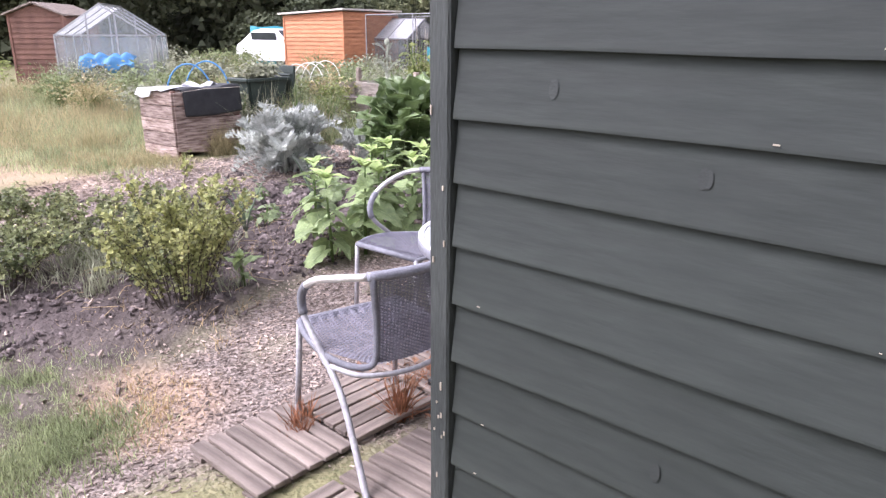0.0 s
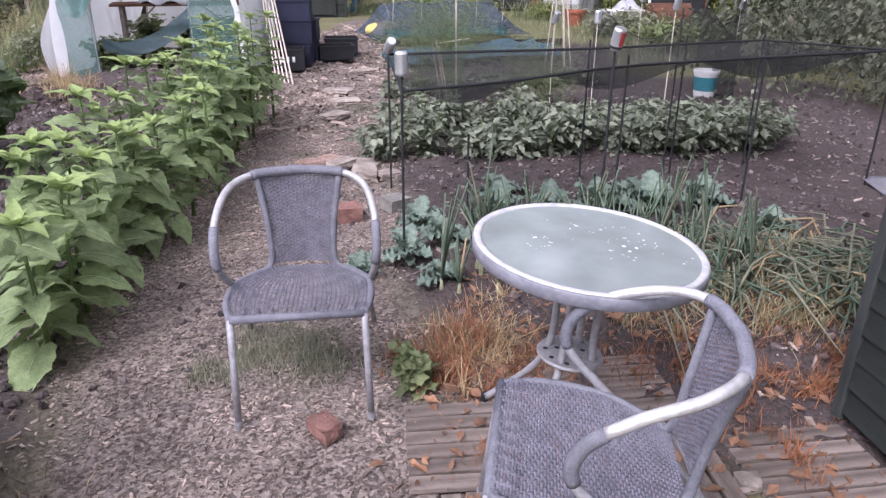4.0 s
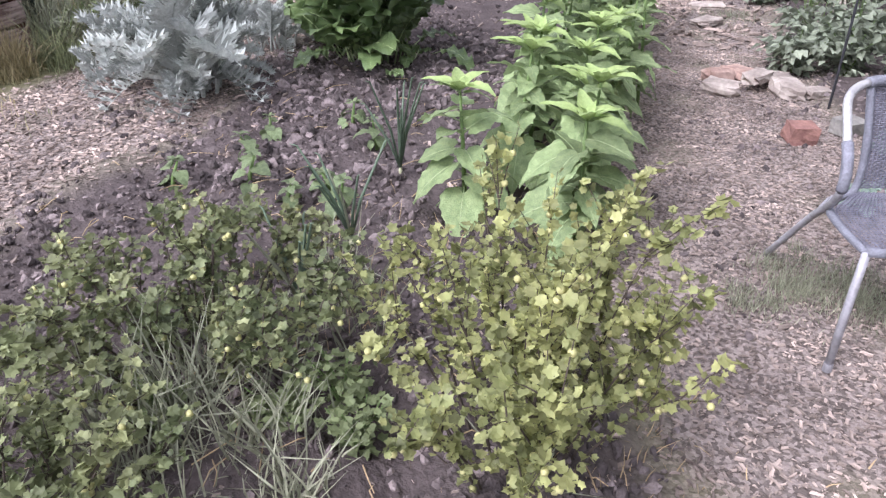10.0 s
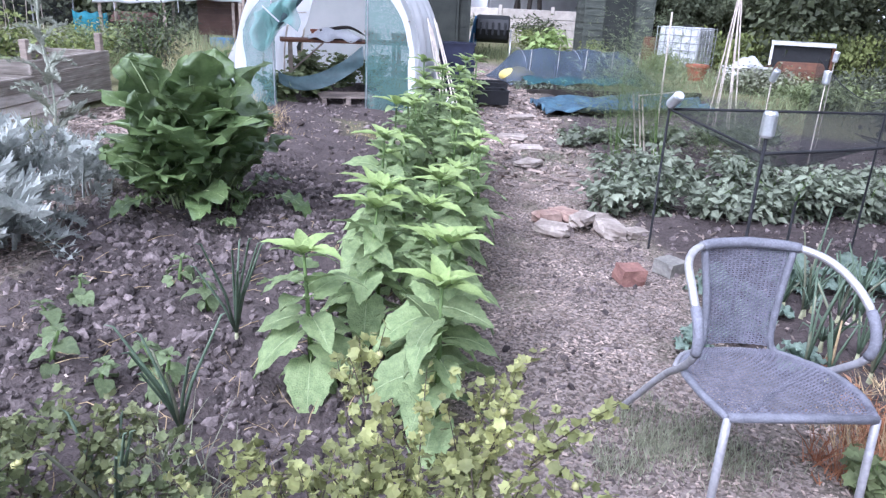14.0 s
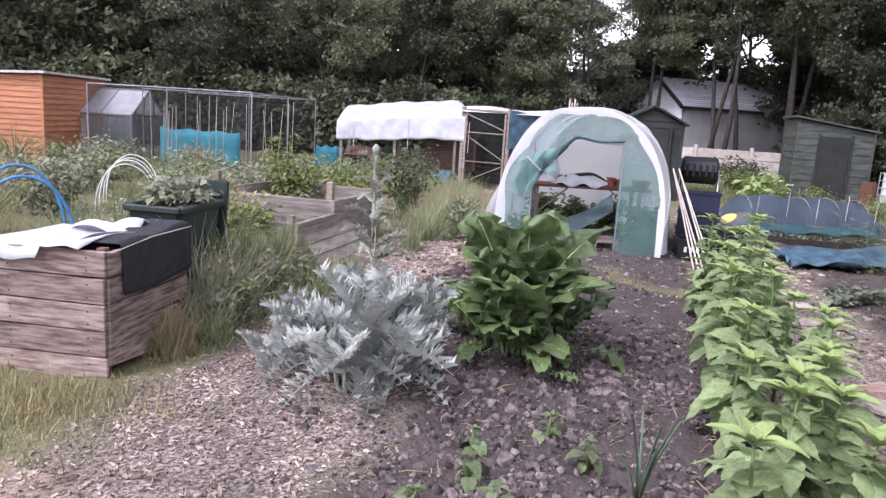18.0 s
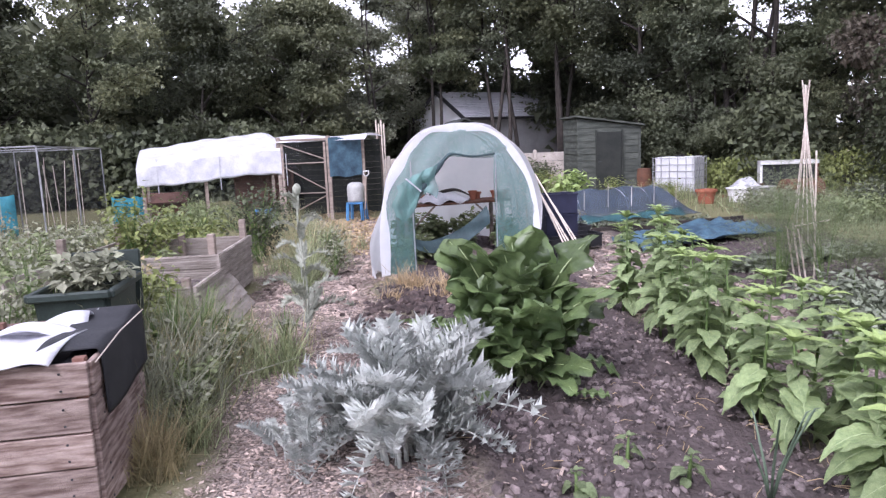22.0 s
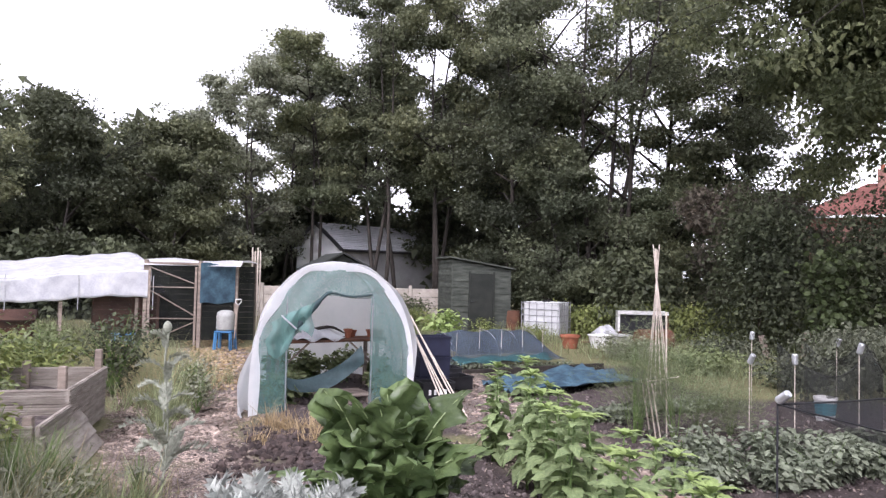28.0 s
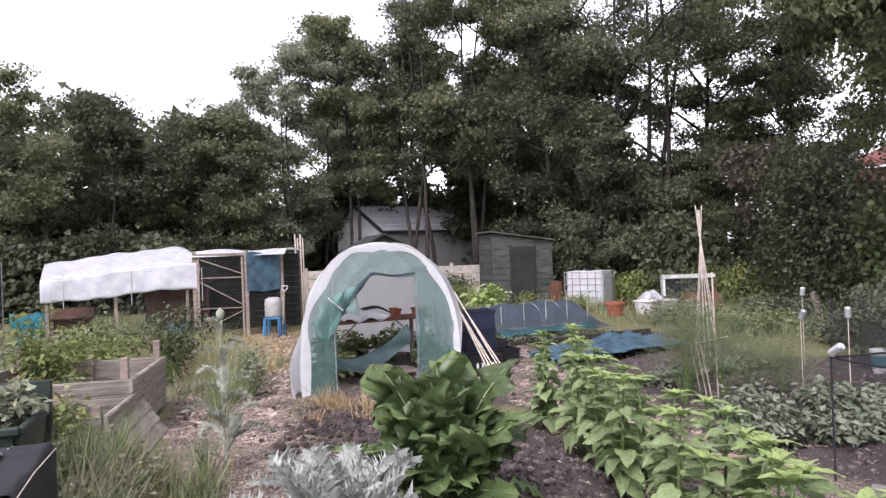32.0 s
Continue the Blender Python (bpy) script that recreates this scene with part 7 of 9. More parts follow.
# ---- houses beyond the trees ----
def make_houses():
    h = thing("bungalow", "white rendered bungalow with a grey slate roof behind the trees", "house", -4.08, 28.06, 0, 43)
    L, W, E, R = 9.0, 3.6, 2.95, 4.0
    # this wall's grey stands for shade below the eave
    part("wall", one_box(L, 0.2, E, Matrix.Translation((L / 2, 0, E / 2))), M_SHADED_RENDER, h, "rendered long wall coloured grey for the shade under the eaves")
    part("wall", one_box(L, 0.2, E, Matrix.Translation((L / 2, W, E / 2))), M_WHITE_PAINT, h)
    for x in (0, L):
        bm = bmesh.new()
        for dx in (-0.1, 0.1):
            bm.faces.new([bm.verts.new(p) for p in ((x + dx, 0, 0), (x + dx, W, 0), (x + dx, W, E), (x + dx, W / 2, R), (x + dx, 0, E))])
        part("gable_wall", bm, M_WHITE_PAINT, h)
    for s in (0, 1):
        y0, y1 = (-0.3, W / 2) if s == 0 else (W + 0.3, W / 2)
        rows = 14
        for k in range(rows):
            a, b = k / rows, (k + 1) / rows
            ya, yb = y0 + (y1 - y0) * a, y0 + (y1 - y0) * b
            za, zb = E - 0.12 + (R + 0.05 - E + 0.12) * a, E - 0.12 + (R + 0.05 - E + 0.12) * b
            bm = bmesh.new()
            bm.faces.new([bm.verts.new(p) for p in ((-0.3, ya, za + 0.03), (L + 0.3, ya, za + 0.03), (L + 0.3, yb, zb), (-0.3, yb, zb))])
            thicken(part("slate_course", bm, M_SLATE, h), 0.03, -1)
    part("bargeboard", beam(bmesh.new(), (-0.32, -0.3, E - 0.12), (-0.32, W / 2, R + 0.06), 0.05, 0.16), M_STEEL, h)
    part("bargeboard", beam(bmesh.new(), (-0.32, W + 0.3, E - 0.12), (-0.32, W / 2, R + 0.06), 0.05, 0.16), M_STEEL, h)
    part("gutter", bar((-0.3, -0.34, E - 0.14), (L + 0.3, -0.34, E - 0.14), 0.06, 8), M_BLACK_PLASTIC, h)
    win = part("window", one_box(0.06, 0.7, 0.7, Matrix.Translation((-0.12, W * 0.55, 1.7))), M_DARK_GLASS, h)
    part("window_frame", one_box(0.04, 0.8, 0.06, Matrix.Translation((-0.14, W * 0.55, 2.07))), M_WHITE_PAINT, win)
    f = thing("panel_fence", "pale concrete panel fence along the boundary", "fence", -10.2, 24.0, 0, 6)
    for k in range(7):
        x = 1.83 * k
        part("post", one_box(0.12, 0.12, 1.45, Matrix.Translation((x, 0, 0.72))), M_CONCRETE, f)
        for j in range(4):
            part("panel", one_box(1.7, 0.05, 0.31, Matrix.Translation((x + 0.915, 0, 0.2 + 0.325 * j)), 0.01), M_CONCRETE, f)
    r = thing("brick_house", "red-brick house with a red tiled roof beyond the hedge", "house", 19.4, 36.2, -0.75, -31)
    part("wall", one_box(9, 7, 6.2, Matrix.Translation((4.5, 3.5, 3.1))), M_BRICK, r)
    cs = [Vector(p) for p in ((-0.4, -0.4, 6.2), (9.4, -0.4, 6.2), (9.4, 7.4, 6.2), (-0.4, 7.4, 6.2))]
    ridge = [Vector((3.2, 3.5, 8.3)), Vector((5.8, 3.5, 8.3))]
    for quad in ((cs[0], cs[1], ridge[1], ridge[0]), (cs[2], cs[3], ridge[0], ridge[1])):
        for k in range(16):
            a, b = k / 16, (k + 1.25) / 16 if k < 15 else 1.0
            bm = bmesh.new()
            lift = Vector((0, 0, 0.012))
            bm.faces.new([bm.verts.new(p) for p in (quad[0].lerp(quad[3], a) + lift, quad[1].lerp(quad[2], a) + lift, quad[1].lerp(quad[2], b), quad[0].lerp(quad[3], b))])
            part("tile_course", bm, M_RED_TILE, r)
    for tri in ((cs[1], cs[2], ridge[1]), (cs[3], cs[0], ridge[0])):
        bm = bmesh.new()
        bm.faces.new([bm.verts.new(p) for p in tri])
        part("roof_hip", bm, M_RED_TILE, r)
    part("gutter", beam(bmesh.new(), (-0.45, -0.45, 6.15), (9.45, -0.45, 6.15), 0.12, 0.12), M_WHITE_PAINT, r)
    part("chimney", one_box(0.9, 0.7, 1.6, Matrix.Translation((4.1, 3.2, 8.2))), M_BRICK, r)
    for x in (3.9, 4.3):
        part("chimney_pot", bar((x, 3.2, 8.95), (x, 3.2, 9.3), 0.12, 8), M_TERRACOTTA, r)
    for x in (2.0, 6.5):
        w = part("window", one_box(1.3, 0.1, 1.2, Matrix.Translation((x, -0.03, 3.9))), M_DARK_GLASS, r)
        part("window_frame", one_box(1.4, 0.06, 0.08, Matrix.Translation((x, -0.1, 4.5))), M_WHITE_PAINT, w)


make_houses()

# ---- plants that are told apart leaf by leaf ----
def leaf_blade(name, material, rows=9, width=0.62, droop=0.5, fold=0.10, ripple=0.02, stalk=0.25, teeth=0.02, heart=0.0, seed=0, widest=0.38, blunt=1.0, rib=None, cols=2, quilt=0.0, waves=5.0):
    """One leaf of length 1 along +y, on a stalk, bending down towards its tip."""
    rng = random.Random(seed)
    bm = bmesh.new()

    def spine(t):
        return Vector((0, t * (1 - 0.12 * droop * t), 0.12 * t * (1 - t) - droop * t * t * 0.55))

    grid = []
    for i in range(rows + 1):
        t = i / rows
        k = math.log(0.5) / math.log(widest)
        w = 0.5 * width * (math.sin(math.pi * t ** k) ** (0.85 * blunt) if 0 < t < 1 else 0.02) + (heart * (1 - t) ** 3 * 0.1)
        w *= 1 + teeth * (1 if i % 2 else -1)
        c = spine(t)
        row = []
        for j in range(-cols, cols + 1):
            u = j / cols
            z = fold * abs(u) * w * 2 + ripple * math.sin(waves * t * math.pi + 2 * u + seed) * u * u + rng.uniform(-1, 1) * ripple * 0.3 + quilt * math.cos(math.tau * 5 * (t - 0.3 * abs(u))) * min(1, 3 * abs(u)) * math.sin(math.pi * t)
            row.append(bm.verts.new(c + Vector((u * w, -heart * abs(u) * (1 - t) ** 2 * 0.12, z))))
        grid.append(row)
    for a, b in zip(grid, grid[1:]):
        for j in range(2 * cols):
            bm.faces.new((a[j], a[j + 1], b[j + 1], b[j]))
    plain = len(bm.faces)
    if rib is not None:
        tube(bm, [spine(i / 6) + Vector((0, 0, 0.006)) for i in range(7)], [0.012, 0.011, 0.009, 0.007, 0.006, 0.004, 0.002], 4)
    if stalk:
        tube(bm, [(0, -stalk, -stalk * 0.25), (0, 0.02, 0)], [0.014, 0.012], 4)
        for v in bm.verts:
            v.co += Vector((0, stalk, stalk * 0.25))
    bm.faces.ensure_lookup_table()
    for f in bm.faces[plain:]:
        f.material_index = 0 if rib is None else 1
    me = bpy.data.meshes.new(name)
    bm.to_mesh(me)
    bm.free()
    me.shade_smooth()
    me.materials.append(material)
    if rib is not None:
        me.materials.append(rib)
    return me


SUN_LEAVES = [leaf_blade("leaf", M_SUN_LEAF, 13, 0.54 + 0.05 * (k % 4), 0.1 + 0.17 * k, 0.10, 0.03, 0.22, 0.05, 1.2, k, 0.34, 1.15, M_RIB, 3, 0.012) for k in range(5)]
M_BEAN = surface("dull_bean_leaf", (0.20, 0.25, 0.125), (0.13, 0.17, 0.08), 6, 0.5, 0.3, 40, through=0.25, vary=0.3)
BEAN_LEAVES = [leaf_blade("leaf", M_BEAN, 8, 0.8, 0.8 + 0.2 * k, 0.08, 0.04, 0.35, 0.02, 1.0, 130 + k, 0.36, 1.0) for k in range(5)]
SUN_YOUNG = [leaf_blade("young_leaf", M_SUN_TOP, 8, 0.44, 0.25 + 0.2 * k, 0.16, 0.02, 0.1, 0.04, 0.5, 30 + k, 0.36, cols=2) for k in range(3)]


def sunflower(x, y, h, seed, big=1.0, label="young sunflower with broad pale-green leaves in a row", blades=None):
    rng = random.Random(seed)
    root = thing("sunflower_plant", label, "plant", x, y, group="sunflower row")
    lean = (rng.uniform(-0.05, 0.05), rng.uniform(-0.05, 0.05))
    part("stem", tube(bmesh.new(), [(0, 0, -0.02), (lean[0] * 0.4, lean[1] * 0.4, h * 0.5), (lean[0], lean[1], h)], [0.013, 0.01, 0.005], 7), M_STEM, root, "", True)
    n = max(4, int(h / 0.06))
    for k in range(n):
        t = (k + 0.6) / n
        z = h * (0.16 + 0.83 * t)
        size = big * (0.105 + 0.122 * math.sin(math.pi * min(1, 0.25 + 0.75 * t)) ** 1.2) * rng.uniform(0.6, 1.25)
        for s in (0, 180):
            yaw = 90 * (k % 2) + s + rng.uniform(-50, 50) + 37 * (seed % 5)
            pitch = -22 + 44 * t ** 1.3 + rng.uniform(-26, 24)
            add("leaf", (blades or SUN_LEAVES)[rng.randrange(5)], root, pose(lean[0] * t, lean[1] * t, z, 0, 0, yaw) @ pose(0, 0, 0, pitch, rng.uniform(-24, 24), 0) @ Matrix.Diagonal((size, size, size, 1)))
    for k in range(3 if blades else 8):
        s = (0.07 + 0.015 * k) * rng.uniform(0.85, 1.1) * big
        add("young_leaf", (blades or SUN_YOUNG)[k % 3], root, pose(lean[0], lean[1], h * 0.985, 0, 0, 137.5 * k + rng.uniform(-15, 15)) @ pose(0, 0, 0, 58 - 6 * k + rng.uniform(-14, 14), 0, 0) @ Matrix.Diagonal((s, s, s, 1)))
    return root


def make_sunflowers():
    rng = random.Random(12)
    a, b = Vector((1.72, 1.18)), Vector((0.76, 5.5))
    n = 18
    for k in range(n):
        t = k / (n - 1)
        for side in (-1, 1):
            if k == 0 and side < 0:
                continue
            p = a.lerp(b, t) + Vector((side * 0.2 + rng.uniform(-0.11, 0.11), rng.uniform(-0.13, 0.13)))
            h = 0.60 + 0.32 * t ** 0.8 + rng.uniform(-0.11, 0.08)
            sunflower(p.x, p.y, h, 100 + 2 * k + (side > 0), 1.02 if t < 0.3 else 0.9 - 0.06 * t)
    sunflower(2.07, 0.56, 0.2, 300, 0.6, "small sunflower seedling on the soil")
    for k, (x, y) in enumerate([(0.10, 1.52), (0.22, 1.25), (0.42, 1.0), (0.66, 0.98), (0.35, 1.9), (0.62, 1.75), (0.75, 1.2), (0.15, 0.8), (0.9, 1.05)]):
        sunflower(x, y, 0.11 + 0.03 * (k % 3), 320 + k, 0.42, "small limp bean seedling in the dug soil", BEAN_LEAVES)


make_sunflowers()


# ---- horseradish ----
HORSE_LEAVES = [leaf_blade("leaf", M_HORSE, 26, 0.38 + 0.025 * k, 0.12 + 0.21 * k, 0.06, 0.075, 0.34, 0.035, 0.4, 50 + k, 0.52, 0.52, M_RIB, 4, 0.016, 8.0) for k in range(6)]


def make_horseradish():
    x0, y0 = -0.27, 3.02
    root = thing("horseradish_plant", "large clump of glossy dark-green horseradish leaves", "plant", x0, y0)
    rng = random.Random(31)
    for k in range(62):
        ring = k / 61
        a = rng.random() * math.tau
        r = 0.03 + 0.2 * math.sqrt(ring)
        lean = 2 + 36 * ring ** 1.3 + rng.uniform(-9, 9)
        s = (0.87 - 0.38 * ring) * rng.uniform(0.7, 1.1)
        add("leaf", HORSE_LEAVES[rng.randrange(6)], root, pose(r * math.cos(a), r * math.sin(a), 0.0, 0, 0, math.degrees(a) - 90) @ pose(0, 0, 0, 90 - lean, 0, 0) @ pose(0, 0, 0, 0, rng.uniform(-60, 60), 0) @ Matrix.Diagonal((s, s * 0.92, s, 1)))
    for k in range(16):
        a, r = rng.random() * math.tau, rng.uniform(0.2, 0.38)
        s = rng.uniform(0.2, 0.32)
        add("leaf", HORSE_LEAVES[rng.randrange(6)], root, pose(r * math.cos(a) + 0.1, r * math.sin(a) - 0.05, 0.02, 0, 0, rng.uniform(0, 360)) @ pose(0, 0, 0, rng.uniform(5, 45), 0, 0) @ Matrix.Diagonal((s, s, s, 1)))


make_horseradish()


# ---- cardoons ----
def cardoon_leaf(seed, arch, material=None):
    """A long arching leaf cut to the rib into toothed lobes."""
    rng = random.Random(seed)
    bm = bmesh.new()

    def spine(t):
        return Vector((0.05 * math.sin(3 * t + seed), t * (1 - 0.3 * arch * t), 0.34 * t - (0.25 + 0.75 * arch) * t ** 2.4))

    n = 13
    for i in range(n):
        t = 0.24 + 0.75 * i / n
        c, c2 = spine(t), spine(min(1, t + 0.05))
        reach = 0.23 * math.sin(math.pi * min(1, 0.1 + 0.86 * t)) ** 0.8 * rng.uniform(0.8, 1.15)
        for s in (-1, 1):
            out = Vector((s * 0.82, 0.45 + rng.uniform(-0.15, 0.25), rng.uniform(0.05, 0.5)))
            sag = Vector((0, 0.02, -rng.uniform(0.02, 0.1)))
            pts = [c + out * reach * q + sag * q * q for q in (0, 0.3, 0.55, 0.8, 1.0)]
            wide = [0.02, 0.031, 0.027, 0.015, 0.0]
            side = Vector((-s * 0.3, 0.9, 0.25))
            left = [bm.verts.new(p + side * w * rng.uniform(0.7, 1.2)) for p, w in zip(pts, wide)]
            right = [bm.verts.new(p - side * w * rng.uniform(0.7, 1.2)) for p, w in zip(pts[:-1], wide)]
            for k in range(4):
                quad = (right[k], right[k + 1], left[k + 1], left[k]) if k < 3 else (right[3], left[4], left[3])
                bm.faces.new(quad)
            for k in (1, 2, 3):
                for row, g in ((left, 1), (right, -1)):
                    if rng.random() < 0.8:
                        e = bm.verts.new(row[k].co + side * g * rng.uniform(0.018, 0.036) + out * 0.05 + Vector((0, 0, rng.uniform(-0.01, 0.03))))
                        bm.faces.new((row[k - 1], row[k], e))
    tube(bm, [spine(t) for t in np.linspace(0, 1, 8)], [0.02, 0.018, 0.015, 0.012, 0.01, 0.007, 0.005, 0.002], 5)
    me = bpy.data.meshes.new("leaf")
    bm.to_mesh(me)
    bm.free()
    me.materials.append(material or M_CARDOON)
    return me


CARDOON_LEAVES = [cardoon_leaf(k, 0.2 + 0.2 * k) for k in range(5)]
STALK_LEAVES = [cardoon_leaf(10 + k, 0.2 + 0.2 * k, M_CARD_STALK) for k in range(4)]


def cardoon(x, y, n, size, seed, label):
    root = thing("cardoon_plant", label, "plant", x, y)
    rng = random.Random(seed)
    for k in range(n):
        a = 360 * k / n * 2.618 + rng.uniform(-20, 20)
        ring = k / n
        s = size * rng.uniform(0.62, 1.08) * (0.95 - 0.12 * ring)
        r = 0.04 + 0.16 * ring
        add("leaf", CARDOON_LEAVES[rng.randrange(4)], root, pose(r * math.cos(radians(a)), r * math.sin(radians(a)), 0.01, 0, 0, a - 90) @ pose(0, 0, 0, 86 - 40 * ring ** 1.2 + rng.uniform(-10, 10), 0, rng.uniform(-14, 14)) @ pose(0, 0, 0, 0, rng.uniform(-25, 25), 0) @ Matrix.Diagonal((s, s, s, 1)))
    for k in range(n // 2):
        a, s = rng.uniform(0, 360), size * rng.uniform(0.4, 0.68)
        add("leaf", CARDOON_LEAVES[2 + rng.randrange(3)], root, pose(0.08 * math.cos(radians(a)), 0.08 * math.sin(radians(a)), 0.02, 0, 0, a - 90) @ pose(0, 0, 0, rng.uniform(22, 52), 0, rng.uniform(-14, 14)) @ pose(0, 0, 0, 0, rng.uniform(-30, 30), 0) @ Matrix.Diagonal((s, s, s, 1)))
    return root


cardoon(-0.74, 1.76, 46, 0.82, 3, "large silver-grey cardoon with jagged arching leaves")
cardoon(-1.25, 1.62, 12, 0.4, 4, "small silver-grey cardoon beside a larger one")
cardoon(-0.98, 2.75, 14, 0.55, 7, "silver-grey cardoon with one tall flower stalk")


def make_stalk():
    x, y = -1.95, 3.55
    root = thing("cardoon_stalk", "tall grey cardoon stalk carrying a closed bud", "plant", x, y)
    part("stem", tube(bmesh.new(), curve_points([(0, 0, 0), (0.02, 0.02, 0.5), (-0.01, 0, 0.95), (0.01, 0, 1.2)], 4), 0.008, 6), M_CARD_STALK, root, "", True)
    part("bud", lathe([(0.008, 1.185), (0.025, 1.203), (0.033, 1.23), (0.03, 1.252), (0.017, 1.27), (0.005, 1.277)], 10), M_CARD_STALK, root, "scaly round bud")
    rng = random.Random(2)
    for k in range(18):
        z = 0.06 + 0.06 * k
        s = 0.46 * (1 - 0.5 * k / 18) * rng.uniform(0.8, 1.15)
        add("leaf", STALK_LEAVES[k % 4], root, pose(0, 0, z, 0, 0, 137 * k) @ pose(0, 0, 0, 34 + k + rng.uniform(-12, 12), 0, 0) @ Matrix.Diagonal((s * 0.62, s, s, 1)))


make_stalk()


# ---- gooseberries ----
def gooseberry(x, y, h, r, leaf, stems, seed, label, berries, size=0.03, upright=1.0, twigs=5):
    """Thorny stems arching from one foot, forking into twigs with whorls of small lobed leaves."""
    rng = np.random.default_rng(seed)
    root = thing("gooseberry_bush", label, "bush", x, y)
    wood, nodes = bmesh.new(), []

    def shoot(p, q, lift, thick):
        thick *= 0.8
        mid = p.lerp(q, 0.5) + Vector((0, 0, lift))
        line = [p, p.lerp(mid, 0.5) + Vector((0, 0, lift * 0.25)), mid, mid.lerp(q, 0.5) + Vector((0, 0, lift * 0.2)), q]
        tube(wood, line, [thick, thick * 0.8, thick * 0.6, thick * 0.4, 0.0008], 4)
        for j in range(1, int(17 * (q - p).length / 0.4) + 3):
            s = 4 * (0.1 + 0.9 * j / (int(17 * (q - p).length / 0.4) + 2))
            i = min(3, int(s))
            nodes.append(line[i].lerp(line[i + 1], s - i))
        return line

    for k in range(stems):
        a, d = rng.random() * math.tau, r * math.sqrt(rng.random())
        end = Vector((d * math.cos(a), d * math.sin(a), h * (0.55 + 0.5 * rng.random()) * (1 - 0.3 * upright * (d / r) ** 2 - 0.55 * (1 - upright) * (d / r))))
        line = shoot(Vector((0.3 * d * math.cos(a), 0.3 * d * math.sin(a), -0.02)), end, 0.10 * d / r + 0.02, 0.006)
        for _ in range(twigs):
            p = line[rng.integers(1, 4)].lerp(end, 0.3 * rng.random())
            shoot(p, p + Vector((rng.normal(0, 0.06), rng.normal(0, 0.06), (0.06 + 0.12 * rng.random()) * (0.35 + 0.65 * upright))), 0.01, 0.003)
    part("stem_tangle", wood, M_WOODY, root)["kind"] = "stuff"
    c = np.repeat(np.array(nodes), 2, axis=0)
    n = len(c)
    yaw = rng.random(n) * math.tau
    pos = c + np.stack([np.cos(yaw + math.pi / 2), np.sin(yaw + math.pi / 2), 0 * yaw], -1) * 0.012 * rng.random(n)[:, None] + rng.normal(0, 0.004, (n, 3))
    pos[:, 2] = np.maximum(pos[:, 2], 0.01)
    me = scattered("foliage", LOBED, pos, yaw, rng.normal(0.3, 0.6, n), rng.normal(0, 0.6, n), size * (0.45 + 0.75 * rng.random(n)), leaf)
    ob = new("foliage", me)
    ob.parent = root
    ob["kind"] = "stuff"
    bm = bmesh.new()
    bmesh.ops.create_icosphere(bm, subdivisions=1, radius=0.0095)
    bme = bpy.data.meshes.new("berry")
    bm.to_mesh(bme)
    bm.free()
    bme.shade_smooth()
    bme.materials.append(M_BERRY)
    for k in range(berries):
        p = nodes[rng.integers(0, len(nodes))]
        add("berry", bme, root, pose(p.x, p.y, max(0.02, p.z - 0.015)) @ Matrix.Diagonal((1, 1, 1.1, 1)))
    return root


gooseberry(2.14, 0.18, 0.86, 0.5, M_GOOSE, 44, 5, "yellow-green gooseberry bush hung with pale berries", 190, 0.0275)
gooseberry(1.15, 0.02, 0.52, 0.64, M_GOOSE_DARK, 42, 6, "sprawling dull-green gooseberry bush with pale berries", 150, 0.029, 0.45)
gooseberry(1.35, -0.75, 0.44, 0.5, M_GOOSE_DARK, 30, 8, "sprawling dull-green gooseberry bush with pale berries", 60, 0.029, 0.5)
gooseberry(0.35, -0.55, 0.36, 0.42, M_GOOSE_DARK, 22, 9, "low dull-green gooseberry bush at the bed's edge", 40, 0.03, 0.5)


# ---- onions and leeks ----
def onion(x, y, h, seed, label="onion with upright blue-green leaves", lean=0.12, group="onions", leaves=6, flop=0.0):
    rng = random.Random(seed)
    root = thing("onion_plant", label, "plant", x, y, group=group)
    part("bulb", lathe([(0.006, -0.03), (0.014, -0.01), (0.013, 0.02), (0.009, 0.05), (0.006, 0.08)], 8), M_ONION_BASE, root, "pale neck", True)
    for k in range(leaves):
        a = rng.random() * math.tau
        d = Vector((math.cos(a), math.sin(a), 0))
        hh = h * rng.uniform(0.65, 1.05)
        sp = hh * (lean + rng.uniform(0, lean)) + flop * rng.uniform(0.5, 1) * hh
        pts = [(0, 0, 0.06), d * sp * 0.3 + Vector((0, 0, hh * 0.5)), d * sp + Vector((0, 0, max(0.03, hh * (1 - flop * 0.9)))), d * sp * (1.15 + 0.45 * flop) + Vector((rng.uniform(-0.06, 0.06) * flop, rng.uniform(-0.06, 0.06) * flop, max(0.02, hh * (1.02 - 1.5 * flop))))]
        part("leaf", tube(bmesh.new(), pts, [0.0055, 0.0065, 0.004, 0.001], 5), (M_STRAW if rng.random() < 0.3 * flop else M_GREYWEED) if rng.random() < (0.6 if flop > 0.4 else 0.12) else M_ONION, root, "", True)


